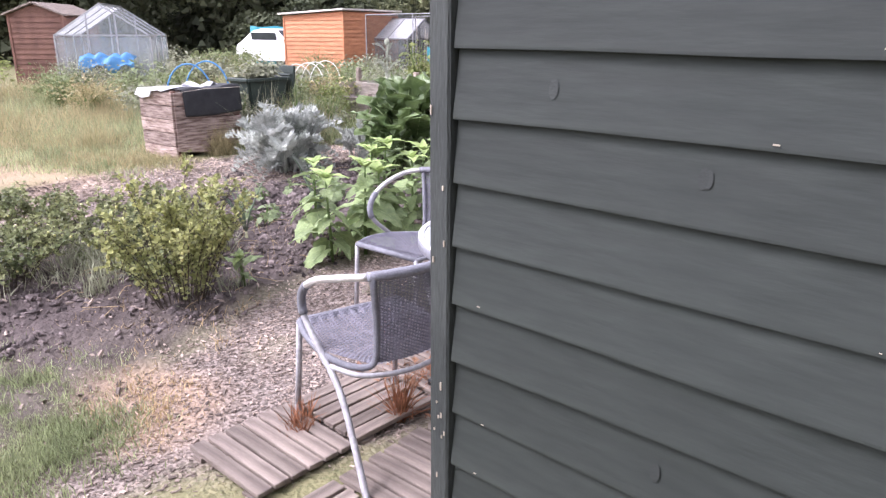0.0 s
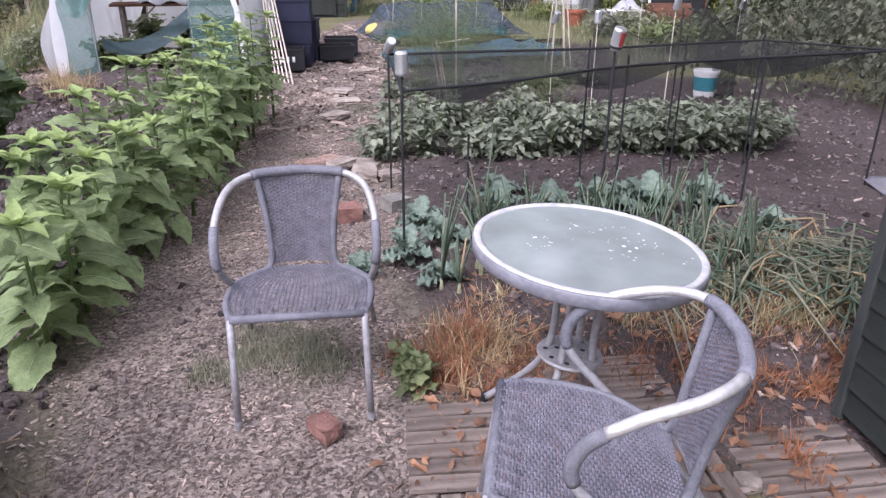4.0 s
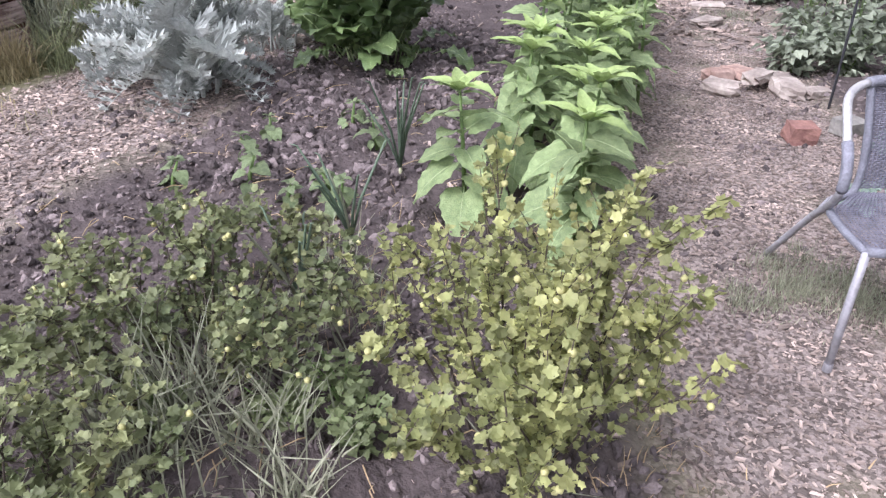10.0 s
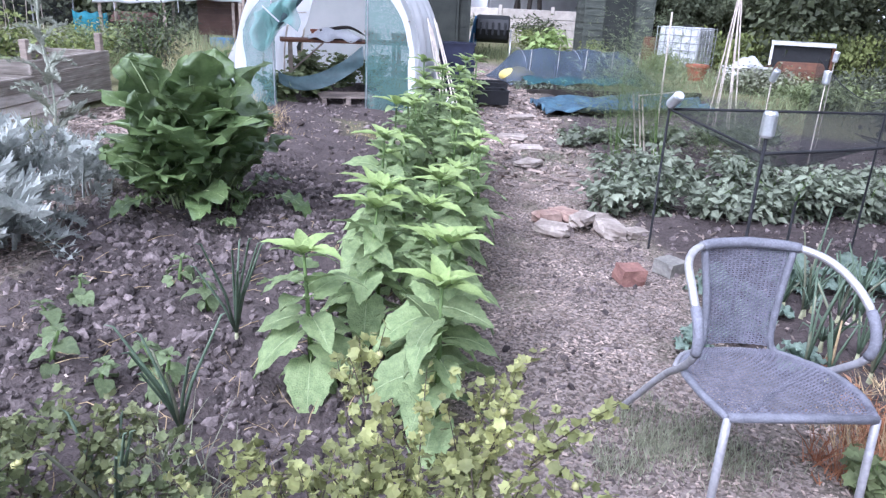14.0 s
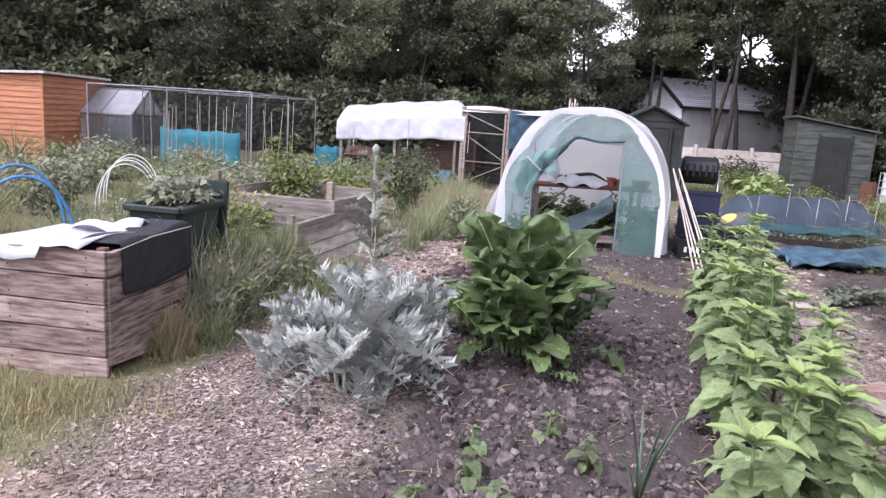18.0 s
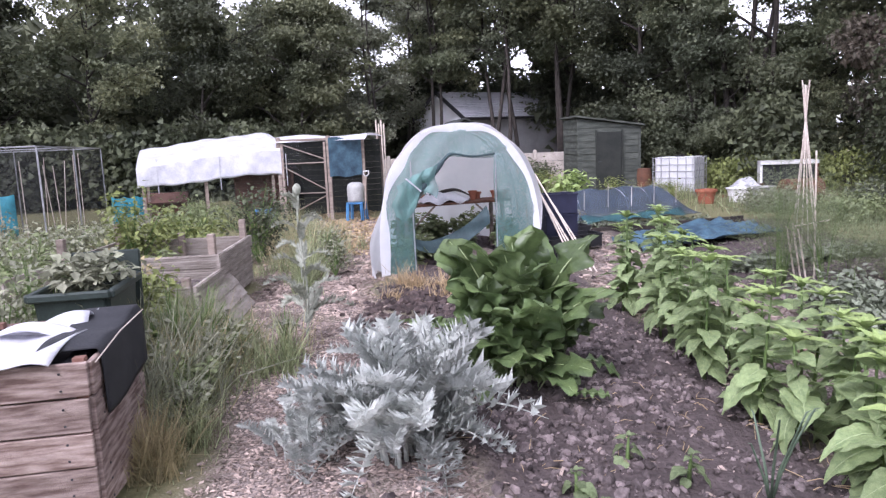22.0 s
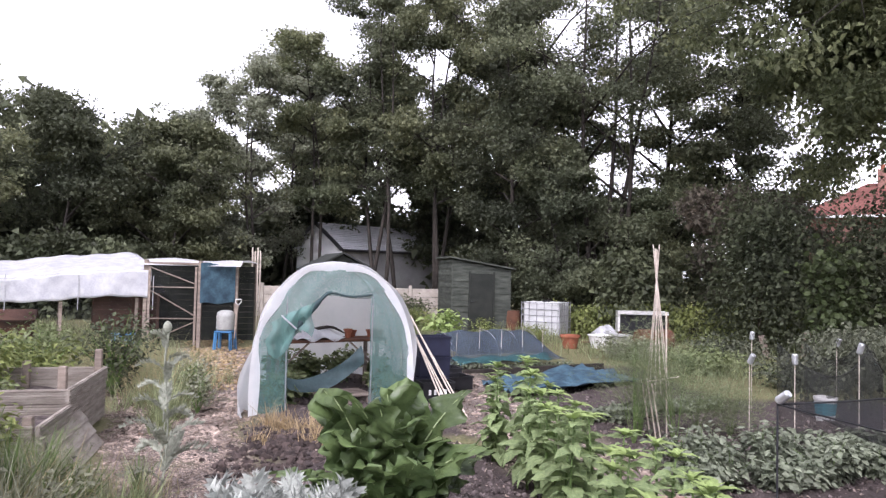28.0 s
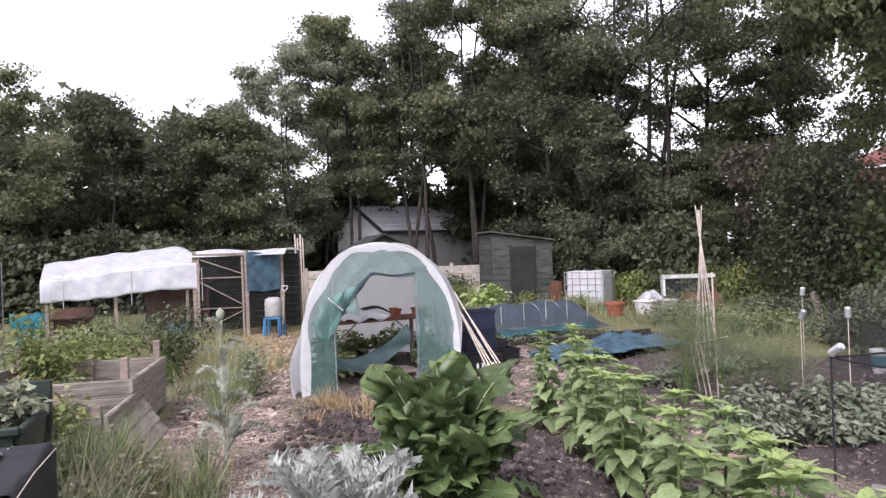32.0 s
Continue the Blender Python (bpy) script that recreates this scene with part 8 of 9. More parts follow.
for k, (x, y, h) in enumerate([(0.92, 1.51, 0.52), (1.12, 0.84, 0.46), (1.25, 0.38, 0.4)]):
    onion(x, y, h, k, "single onion with blue-green leaves in the dug soil", 0.2, leaves=8)
rng_on = random.Random(77)
for k in range(48):
    u, v = rng_on.random(), rng_on.random() ** 1.2
    onion(3.3 + 1.5 * u, 2.15 + 0.85 * v + 0.25 * u, rng_on.uniform(0.3, 0.6), 400 + k, "leek with tall blue-green leaves in a bed", 0.1, "leek bed", 4 + k % 5, (0.0, 0.0, 0.4, 0.05, 0.2)[k % 5])
for k in range(56):
    onion(4.2 + 1.35 * rng_on.random(), 2.2 + 0.95 * rng_on.random(), rng_on.uniform(0.28, 0.46), 500 + k, "onion with flopped drying leaves", 0.3, "onion bed", 6, rng_on.uniform(0.3, 0.95))


# ---- potatoes, brassicas and the rest of the beds ----
rng_po = random.Random(41)
for k in range(11):
    for j in range(2):
        t = k / 10
        x = 2.35 + 3.1 * t + rng_po.uniform(-0.08, 0.08)
        y = 4.62 + 0.75 * t + 0.62 * j + rng_po.uniform(-0.08, 0.08)
        leafy_plant("potato_plant", "bushy grey-green potato plant in a row", "plant", x, y, 0.41 + rng_po.uniform(-0.12, 0.12), 0.33, M_POTATO, 440, 0.082, 600 + 2 * k + j, LEAF, "potato rows", stems=8)
for k in range(9):
    x, y = 1.75 + 0.28 * k, 7.2 + 0.16 * k + 0.1 * (k % 2)
    leafy_plant("strawberry_plant", "low dark-green plant in a short row", "plant", x, y, 0.24, 0.22, M_POTATO, 170, 0.075, 700 + k, LOBED, "low bed row", stems=6)


def brassica(x, y, s, seed, label="young brassica with waxy grey-green leaves"):
    rng = random.Random(seed)
    root = thing("brassica_plant", label, "plant", x, y, group="brassicas")
    for k in range(13):
        q = s * rng.uniform(0.6, 1.15)
        add("leaf", BRASSICA_LEAVES[k % 3], root, pose(0, 0, 0.02, 0, 0, 137 * k) @ pose(0, 0, 0, 62 - 5 * k + rng.uniform(-8, 8), 0, 0) @ Matrix.Diagonal((q, q, q, 1)))


M_BRASS_ONE = surface("waxy_brassica_leaf", (0.25, 0.315, 0.255), (0.17, 0.235, 0.185), 6, 0.55, 0.3, 40, through=0.2, vary=0.2)
BRASSICA_LEAVES = [leaf_blade("leaf", M_BRASS_ONE, 16, 0.66, 0.3 + 0.25 * k, 0.15, 0.12, 0.3, 0.12, 0.3, 80 + k, 0.5, 0.6, M_RIB, 3, 0.014, 8.0) for k in range(3)]
for k, (x, y, s) in enumerate([(3.05, 2.55, 0.2), (3.2, 2.85, 0.22), (3.0, 3.05, 0.2), (3.45, 3.35, 0.25), (3.75, 3.45, 0.26), (4.05, 3.6, 0.3), (4.4, 3.7, 0.3), (4.75, 3.85, 0.26), (3.4, 3.75, 0.26), (5.1, 3.4, 0.22), (2.85, 2.3, 0.16), (3.3, 2.3, 0.2)]):
    brassica(x, y, s * 0.68, 20 + k)
NEEDLE = ([(-0.02, 0, 0), (0.02, 0, 0), (0.012, 1, 0.05), (-0.012, 1, 0.05), (0, 0.25, 0), (0.03, 0.25, 0.03), (0.5, 0.7, 0.1), (0.47, 0.72, 0.1), (0, 0.3, 0), (-0.03, 0.32, 0.02), (-0.5, 0.75, 0.08), (-0.47, 0.77, 0.08)], [(0, 1, 2, 3), (4, 5, 6, 7), (8, 9, 10, 11)])
WISP = ([(0, 0, 0), (0.04, 0, 0), (0.02, 1, 0.1), (0, 0.3, 0), (0.04, 0.27, 0), (0.55, 0.8, 0.15), (0, 0.25, 0), (0.03, 0.2, 0), (-0.5, 0.75, 0.2)], [(0, 1, 2), (3, 4, 5), (6, 7, 8)])
for k, (x, y, h, r) in enumerate([(2.25, 6.3, 1.6, 0.42), (2.65, 6.1, 1.5, 0.42), (2.45, 6.75, 1.5, 0.45), (3.25, 7.1, 0.95, 0.5), (3.5, 6.7, 0.8, 0.35)]):
    leafy_plant("asparagus_fern", "tall feathery green asparagus fern", "plant", x, y, h, r, M_FERN, 2200, 0.085, 800 + k, WISP, "asparagus bed", stems=12, droop=-0.1, top_bias=0.5, loose=2.6, thick=0.2)
for k, (x, y, h) in enumerate([(2.62, 6.3, 1.5), (2.52, 6.33, 0.75), (2.56, 6.28, 0.7), (2.47, 6.36, 0.72)]):
    cane(x, y, 0, x - 0.02 - 0.1 * (k > 0), y, h, 0.009, "pale cane tied upright in the asparagus bed", "canes in the asparagus bed")
cane(2.4, 6.3, 0.72, 2.75, 6.3, 0.78, 0.006, "short pale cane tied across an upright cane", "canes in the asparagus bed")

# ---- netted frame over the potatoes, cans on its canes ----
def can_on_cane(x, y, h, tilt, print_mat, label, thick=0.008, dark=True):
    root = thing("drinks_can", label, "can", x, y, gz(x, y) + h - 0.06, group="cans on canes")
    body = part("can_body", lathe([(0.008, 0.0), (0.026, 0.0), (0.033, 0.012), (0.033, 0.105), (0.027, 0.118), (0.008, 0.118)], 16), M_CAN, root, smooth=False)
    body.matrix_local = pose(0, 0, 0, tilt, tilt * 0.8, 0)
    if print_mat:
        lab = part("can_print", lathe([(0.0334, 0.012), (0.0338, 0.014), (0.0338, 0.024), (0.0334, 0.026)], 16), print_mat, root, "black band round the can")
        red = part("can_print", sheet(8, 1, lambda u, v: Vector((0.0345 * math.cos(1.9 * u - 1.25), 0.0345 * math.sin(1.9 * u - 1.25), 0.03 + 0.07 * v))), M_POPPY, root, "red print on one side")
        red.matrix_local = pose(0, 0, 0, tilt, tilt * 0.8, 0)
        lab.matrix_local = pose(0, 0, 0, tilt, tilt * 0.8, 0)
    post = link_mesh("garden_cane", bar((0, 0, -0.05), (0, 0, h - 0.02), thick, 6), M_STEEL if dark else M_PALE_CANE)
    post.location = (x, y, gz(x, y))
    tagged(post, "thin upright rod holding a netting frame" if dark else "pale cane capped with a drinks can", "rod" if dark else "cane", "netting rods")


can_on_cane(3.03, 2.56, 1.05, 0, None, "upturned silver drinks can capping a rod")
can_on_cane(2.63, 3.74, 1.02, 42, None, "silver drinks can tilted on a rod")
can_on_cane(4.06, 3.03, 1.15, 12, M_STEEL, "silver drinks can with a black band capping a rod")
for k, (x, y, h, tl) in enumerate([(3.57, 6.36, 1.0, 20), (3.98, 6.15, 1.02, 0), (4.66, 6.1, 1.16, 12), (4.5, 8.4, 1.1, 5), (5.6, 8.2, 1.05, 18)]):
    can_on_cane(x, y, h, tl, None, "silver drinks can capping a pale cane", 0.0045, False)


def make_net_frame():
    front = [Vector((3.03, 2.56, 0.915)), Vector((3.55, 2.85, 0.94)), Vector((4.15, 3.36, 0.965)), Vector((5.0, 3.9, 0.97)), Vector((5.95, 4.5, 0.97))]
    back = [Vector((2.63, 3.74, 0.935)), Vector((3.2, 3.78, 0.965)), Vector((3.93, 4.13, 0.965)), Vector((4.6, 4.55, 0.97)), Vector((5.2, 4.95, 0.97))]
    root = thing("netting_frame", "low frame of dark rods draped with black garden net", "netting frame", 4.1, 4.0, 0)
    o = Vector((4.1, 4.0, 0))
    f, b = curve_points(front, 6), curve_points(back, 6)
    for line in (f, b):
        part("rail", tube(bmesh.new(), [p - o for p in line], 0.009, 6), M_BLACK_ROPE, root, "", True)
    part("rail", bar(f[0] - o, b[0] - o, 0.007, 6), M_BLACK_ROPE, root)
    part("rail", bar(f[-1] - o, b[-1] - o, 0.008, 6), M_BLACK_ROPE, root)

    def roof(u, v):
        i = u * (len(f) - 1)
        k = min(int(i), len(f) - 2)
        p = f[k].lerp(f[k + 1], i - k).lerp(b[k].lerp(b[k + 1], i - k), v)
        return p - o - Vector((0, 0, (0.10 + 0.06 * abs(math.sin(9 * u))) * math.sin(math.pi * v) * (0.25 + abs(math.sin(3 * math.pi * u)))))

    thicken(part("net", sheet(36, 12, roof), M_BLACK_NET, root, "sagging black net", True), 0.002)
    part("end_net", sheet(6, 6, lambda u, v: f[-1].lerp(b[-1], u) - o - Vector((0, 0, 0.3 * v))), M_BLACK_NET, root, "hanging black net")
    for p in front[2:] + back[2:] + [Vector((4.55, 4.55, 1.15)), Vector((3.3, 3.0, 0.55))]:
        part("rod", bar(p - o + Vector((0, 0, 0.06)), Vector((p.x, p.y, -0.05)) - o, 0.007, 6), M_STEEL, root)


make_net_frame()
net_screen("black_net", "dark garden netting strung between canes", [(3.95, 6.5), (4.66, 6.25), (5.3, 6.7), (5.5, 7.6), (5.2, 8.3)], 1.12, M_CAGE_NET, 0.35, z0=0.05)

# ---- weeds, shrubs and grass ----
rng_w = random.Random(55)
for k, (x, y, h, r, m, label) in enumerate([
    (-4.7, 5.5, 1.3, 0.5, M_YELLOW_SHRUB, "yellow-green bushy shrub behind the raised bed"), (-4.9, 7.0, 0.95, 0.55, M_YELLOW_SHRUB, "yellow-green leafy shrub by a raised bed"),
    (-4.2, 7.6, 1.3, 0.6, M_HEDGE, "dark green leafy shrub by the raised bed"), (-6.6, 10.2, 0.9, 0.6, M_WEED, "green leafy shrub beyond the beds"),
    (-4.1, 5.0, 0.6, 0.4, M_WEED, "green leafy plants in the raised bed"), (-7.2, 7.4, 0.8, 0.7, M_GREYWEED, "tangled grey-green weeds on a plot"),
    (-3.7, 3.0, 0.85, 0.5, M_WEED, "tall green weeds beside the bin"), (-3.1, 3.2, 0.8, 0.4, M_YELLOW_SHRUB, "tall yellowing weeds beside the raised bed"),
    (-6.0, 5.2, 0.75, 0.7, M_GREYWEED, "tangled grey-green weeds on a plot"), (-7.5, 4.0, 0.8, 0.9, M_GREYWEED, "tangled grey-green weeds on a plot"), (-9.5, 5.8, 0.75, 0.9, M_WEED, "rank green weeds on an old plot"),
    (-5.4, 1.2, 0.7, 0.7, M_GREYWEED, "tangled grey-green weeds on a plot"), (-8.0, 1.6, 0.75, 1.0, M_WEED, "rank green weeds on an old plot"), (-10.4, 3.0, 0.9, 1.1, M_GREYWEED, "tangled grey-green weeds on a plot"),
    (-11.0, 7.2, 0.8, 1.0, M_GREYWEED, "tangled grey-green weeds on a plot"), (-6.5, 8.8, 0.7, 0.8, M_GREYWEED, "tangled grey-green weeds on a plot"), (-0.6, 18.6, 0.9, 0.7, M_YELLOW_SHRUB, "pale green leafy shrub before the shed"),
    (-0.9, 21.0, 1.2, 0.9, M_HEDGE, "dark green shrub beside the shed"), (1.3, 16.2, 0.85, 0.6, M_YELLOW_SHRUB, "pale broad-leaved shrub behind the netted bed"), (-3.9, 22.0, 1.3, 1.0, M_HEDGE, "dark green shrub along the fence"),
    (-2.2, 10.5, 0.6, 0.6, M_WEED, "green weeds behind the tunnel"), (5.4, 12.5, 0.5, 0.9, M_WEED, "low green weeds on the far plot"), (4.6, 14.8, 0.55, 0.9, M_GREYWEED, "low grey-green weeds on the far plot"),
    (6.4, 10.6, 0.6, 0.9, M_BRAMBLE, "low brambles on the far plot"), (2.6, 18.6, 0.5, 0.6, M_YELLOW_SHRUB, "pale long grass by the tank"), (6.6, 14.2, 0.6, 1.0, M_BRAMBLE, "low brambles on the far plot"),
    (-14.5, 4.4, 0.9, 1.2, M_WEED, "rank green weeds on an old plot"), (-10.2, -1.6, 1.0, 1.2, M_YELLOW_SHRUB, "tall yellow-green weeds by the greenhouse"), (-16, 2.6, 1.0, 1.2, M_GREYWEED, "tangled grey-green weeds on a plot"), (-17.5, 5.5, 0.8, 1.2, M_WEED, "rank green weeds by the car"),
]):
    leafy_plant("weed_clump" if "weed" in label or "bramble" in label or "grass" in label else "shrub", label, "weeds" if "weed" in label else "shrub", x, y, h, r, m, int(700 + 1500 * r * r), 0.075 + 0.02 * (r > 0.8), 900 + k, LEAF, stems=12)


def grass_patch(name, label, spots, material, seed, category="grass", width=0.006, straight=0.5):
    """Blades in round spots (x, y, radius, blades, height)."""
    rng = np.random.default_rng(seed)
    xs, ys, hs = [], [], []
    for x, y, r, n, h in spots:
        a, g = rng.random(n) * math.tau, np.abs(rng.normal(0, 0.62, n))
        tuft = rng.normal(0, 0.5 * r, (max(3, n // 40), 2))[rng.integers(0, max(3, n // 40), n)] * 0.8
        q = r * g * 0.6
        xs.append(x + tuft[:, 0] + q * np.cos(a))
        ys.append(y + tuft[:, 1] + q * np.sin(a))
        hs.append(h * (0.3 + 0.95 * rng.random(n)) * (0.45 + 0.75 * np.exp(-1.2 * g * g)))
    x, y, h = (np.concatenate(v) for v in (xs, ys, hs))
    n = len(x)
    size = np.stack([width * (0.7 + 0.6 * rng.random(n)), h * (0.3 + straight * rng.random(n)), h], -1)
    x0, y0 = spots[0][0], spots[0][1]
    me = scattered(name, BLADE, np.stack([x - x0, y - y0, ground_z(x, y) - gz(x0, y0) - 0.005], -1), rng.random(n) * math.tau, rng.normal(0, 0.3, n), rng.normal(0, 0.3, n), size, material)
    ob = new(name, me)
    ob.location = (x0, y0, gz(x0, y0))
    return tagged(ob, label, category, kind="stuff")


grass_patch("grass", "arching green grass round the compost box", [(-2.35, 2.1, 0.3, 520, 0.36), (-2.6, 2.7, 0.4, 520, 0.36), (-2.05, 1.75, 0.26, 480, 0.3), (-2.4, 3.3, 0.35, 380, 0.26), (-3.2, 7.0, 0.4, 500, 0.32), (-3.6, 8.2, 0.55, 600, 0.36), (-4.4, 9.8, 0.8, 800, 0.4), (-3.0, 6.3, 0.25, 400, 0.3), (-3.3, 2.6, 0.5, 900, 0.45), (-5.2, 11.0, 0.9, 1000, 0.45), (-2.2, 2.5, 0.35, 500, 0.3), (-2.5, 3.0, 0.4, 450, 0.26)], M_GRASS, 1, width=0.005, straight=1.2)
grass_patch("tall_grass", "tall arching grey-green grass between the box and the bed", [(-2.3, 2.0, 0.26, 220, 0.62), (-2.5, 2.35, 0.3, 220, 0.6), (-2.2, 2.3, 0.24, 140, 0.5), (-2.75, 2.7, 0.3, 180, 0.6), (-2.4, 2.8, 0.25, 120, 0.45), (-2.1, 1.75, 0.2, 150, 0.45)], M_GREYWEED, 71, width=0.009, straight=1.3)
grass_patch("dry_grass", "dry bleached grass stems among the green grass", [(-2.35, 2.2, 0.4, 420, 0.52), (-2.6, 2.6, 0.4, 300, 0.5), (-2.7, 3.1, 0.5, 200, 0.4), (-2.2, 3.2, 0.4, 120, 0.35), (-3.4, 7.3, 0.6, 380, 0.55), (-3.8, 8.6, 0.7, 420, 0.55), (-4.6, 10.2, 1.0, 420, 0.5), (-1.96, 1.42, 0.13, 700, 0.3)], M_DRY_GRASS, 31, width=0.005, straight=1.0)
grass_patch("grass", "short rough grass beside the plot", [(-2.7, -0.4, 1.1, 3600, 0.1), (-1.6, 0.1, 0.5, 900, 0.08), (-4.5, 0.2, 1.6, 3000, 0.15), (3.75, -1.05, 0.5, 1800, 0.07), (3.1, -0.8, 0.35, 700, 0.07), (-7, -1.0, 2.4, 2600, 0.2), (-3.5, -2.5, 2.0, 2400, 0.12)], M_GRASS, 2, straight=0.9)
grass_patch("dry_grass", "dry yellow grass at the plot's edge", [(-1.75, 0.5, 0.5, 1500, 0.09), (-2.3, 0.15, 0.7, 1700, 0.09), (-3.6, -0.2, 1.3, 2600, 0.16), (-6.0, 0.6, 1.8, 2600, 0.28), (-2.0, 1.35, 0.22, 420, 0.16), (-8.5, 2.6, 2.0, 2200, 0.35), (-12, 5.5, 2.4, 1700, 0.4), (-11, -0.5, 2.0, 1500, 0.35)], M_DRY_GRASS, 3, straight=1.0)
grass_patch("grass", "tufts of fine grass beside the chair", [(2.7, 1.55, 0.24, 1700, 0.055), (2.95, 1.45, 0.2, 1000, 0.05), (2.55, 1.3, 0.14, 400, 0.045), (1.6, 6.3, 0.3, 500, 0.08)], M_GREYWEED, 4, width=0.003)
grass_patch("dead_stalks", "orange dead weed stalks flattened by the table", [(3.52, 1.72, 0.24, 420, 0.15), (3.35, 1.5, 0.16, 220, 0.11), (3.62, 1.4, 0.22, 320, 0.09), (3.98, 1.62, 0.3, 520, 0.1), (4.35, 1.75, 0.3, 420, 0.1), (3.72, 0.98, 0.14, 200, 0.09)], M_DEAD, 5, "dead weeds", 0.0045, 1.6)
grass_patch("dead_stalks", "orange dead plant standing between the boards", [(3.98, 0.70, 0.05, 130, 0.22), (3.83, 0.32, 0.09, 260, 0.1), (4.2, 0.95, 0.16, 240, 0.12), (4.5, 1.35, 0.2, 260, 0.1), (4.75, 1.1, 0.14, 140, 0.1)], M_DEAD, 6, "dead weeds", 0.006, 0.8)
grass_patch("straw", "pale straw scattered on the ground", [(3.55, 1.65, 0.28, 620, 0.12), (3.3, -0.2, 0.35, 700, 0.04), (4.8, 2.3, 0.7, 700, 0.12), (-1.3, 5.3, 0.6, 500, 0.06), (-0.3, 5.9, 0.5, 300, 0.06), (1.2, 0.6, 0.8, 200, 0.1), (2.6, 0.2, 0.5, 260, 0.06), (5.2, 2.6, 0.6, 350, 0.12), (-2.2, 1.2, 0.15, 200, 0.25), (-1.7, 5.7, 0.4, 120, 0.14), (-1.2, 5.5, 0.4, 90, 0.14), (2.35, -0.25, 0.4, 200, 0.04), (2.7, -0.3, 0.35, 200, 0.04)], M_STRAW, 7, "straw", 0.004, 2.2)
grass_patch("long_grass", "long pale grass on the far plots", [(3.0, 19.0, 1.2, 900, 0.5), (5, 15.5, 2.2, 1600, 0.35), (6.8, 12, 2.2, 1600, 0.35), (-1.2, 17.5, 1.6, 1400, 0.35), (-6.5, 12.0, 1.0, 700, 0.4), (-8, 9.5, 1.5, 1100, 0.45), (8.5, 17.5, 1.8, 1200, 0.45), (0.5, 16.6, 1.2, 700, 0.3), (-9, 16, 2, 900, 0.4)], M_GRASS, 8, width=0.014)
grass_patch("grass", "arching grass blades growing up among the gooseberries", [(1.45, 0.05, 0.3, 220, 0.3), (1.25, -0.15, 0.3, 220, 0.28), (1.7, -0.25, 0.25, 160, 0.2), (1.5, -0.45, 0.25, 160, 0.2), (1.0, -0.3, 0.3, 160, 0.24), (1.3, 0.45, 0.25, 80, 0.25), (2.1, 0.4, 0.25, 60, 0.22)], M_GREYWEED, 72, width=0.007, straight=1.4)
for k, (x, y) in enumerate([(1.5, -0.02), (1.22, -0.22), (1.62, 0.12), (0.95, 0.1), (1.75, 0.0)]):
    leafy_plant("weed_clump", "low fresh-green weed under the gooseberries", "weeds", x, y, 0.16 + 0.03 * (k % 3), 0.13, M_WEED, 150, 0.03, 995 + k, LOBED, stems=7)
leafy_plant("weed_clump", "small green weed beside the orange stalks", "weeds", 3.38, 1.35, 0.24, 0.1, M_WEED, 90, 0.06, 990, LOBED, stems=4)

rng_v = random.Random(91)
for k, (x, y, h, r) in enumerate([(-2.75, 2.05, 0.55, 0.3), (-2.55, 3.0, 0.7, 0.35), (-3.5, 3.3, 0.8, 0.4), (-4.4, 2.4, 0.8, 0.5), (-5.0, 4.3, 0.75, 0.55), (-6.2, 2.6, 0.7, 0.6), (-6.9, 5.9, 0.8, 0.6), (-8.6, 6.9, 0.8, 0.7), (-7.0, 0.4, 0.6, 0.7), (-9.2, 4.4, 0.8, 0.8), (-8.6, 0.1, 0.7, 0.7), (-12.2, 4.0, 0.9, 0.9), (-10.8, 0.6, 0.8, 0.8), (-12.6, 6.6, 0.9, 0.8), (-9.8, 8.6, 0.8, 0.7), (-14.2, 1.9, 0.9, 0.8), (-5.6, 8.2, 0.8, 0.5), (-4.9, 9.0, 0.7, 0.45)]):
    leafy_plant("tall_weed", "tall feathery weeds gone to seed on an old plot", "weeds", x, y, h * rng_v.uniform(0.9, 1.2), r, (M_GREYWEED, M_WEED, M_DRY_GRASS)[k % 3], int(700 + 900 * r), 0.06, 1500 + k, NEEDLE if k % 2 else LEAF, "weeds on the old plots", stems=26, droop=-0.5, top_bias=0.6, loose=0.9)

for k, (x, y, h, r) in enumerate([(-2.55, 1.85, 0.75, 0.22), (-2.85, 2.0, 0.85, 0.25), (-3.35, 2.1, 0.9, 0.3), (-2.45, 2.5, 0.8, 0.25), (-3.6, 2.7, 0.9, 0.3)]):
    leafy_plant("tall_weed", "tall seeding weeds standing before the bin", "weeds", x, y, h, r, (M_GREYWEED, M_WEED)[k % 2], 420, 0.055, 1700 + k, NEEDLE if k % 2 else LEAF, "weeds by the bin", stems=18, droop=-0.6, top_bias=0.6, loose=0.8)
for k, (x, y, h, r) in enumerate([(-2.42, 2.15, 0.55, 0.22), (-2.6, 2.5, 0.66, 0.25), (-2.25, 2.6, 0.5, 0.22), (-2.7, 2.95, 0.6, 0.25), (-2.35, 3.05, 0.42, 0.22), (-2.95, 7.1, 0.55, 0.28), (-2.75, 6.6, 0.5, 0.22), (-3.2, 7.7, 0.6, 0.3)]):
    leafy_plant("nettle_clump", "upright green nettles growing beside the raised bed", "weeds", x, y, h, r, M_GREYWEED, 240, 0.06, 1800 + k, LEAF, "nettles by the bed", stems=14, droop=-0.2, top_bias=0.7)
grass_patch("dry_grass", "bleached weeds and fallen leaves among the onions", [(4.6, 2.4, 0.25, 160, 0.16), (4.9, 2.7, 0.3, 260, 0.2), (5.1, 3.0, 0.3, 220, 0.18), (4.95, 2.2, 0.25, 240, 0.16)], M_DRY_GRASS, 73, width=0.006, straight=1.8)
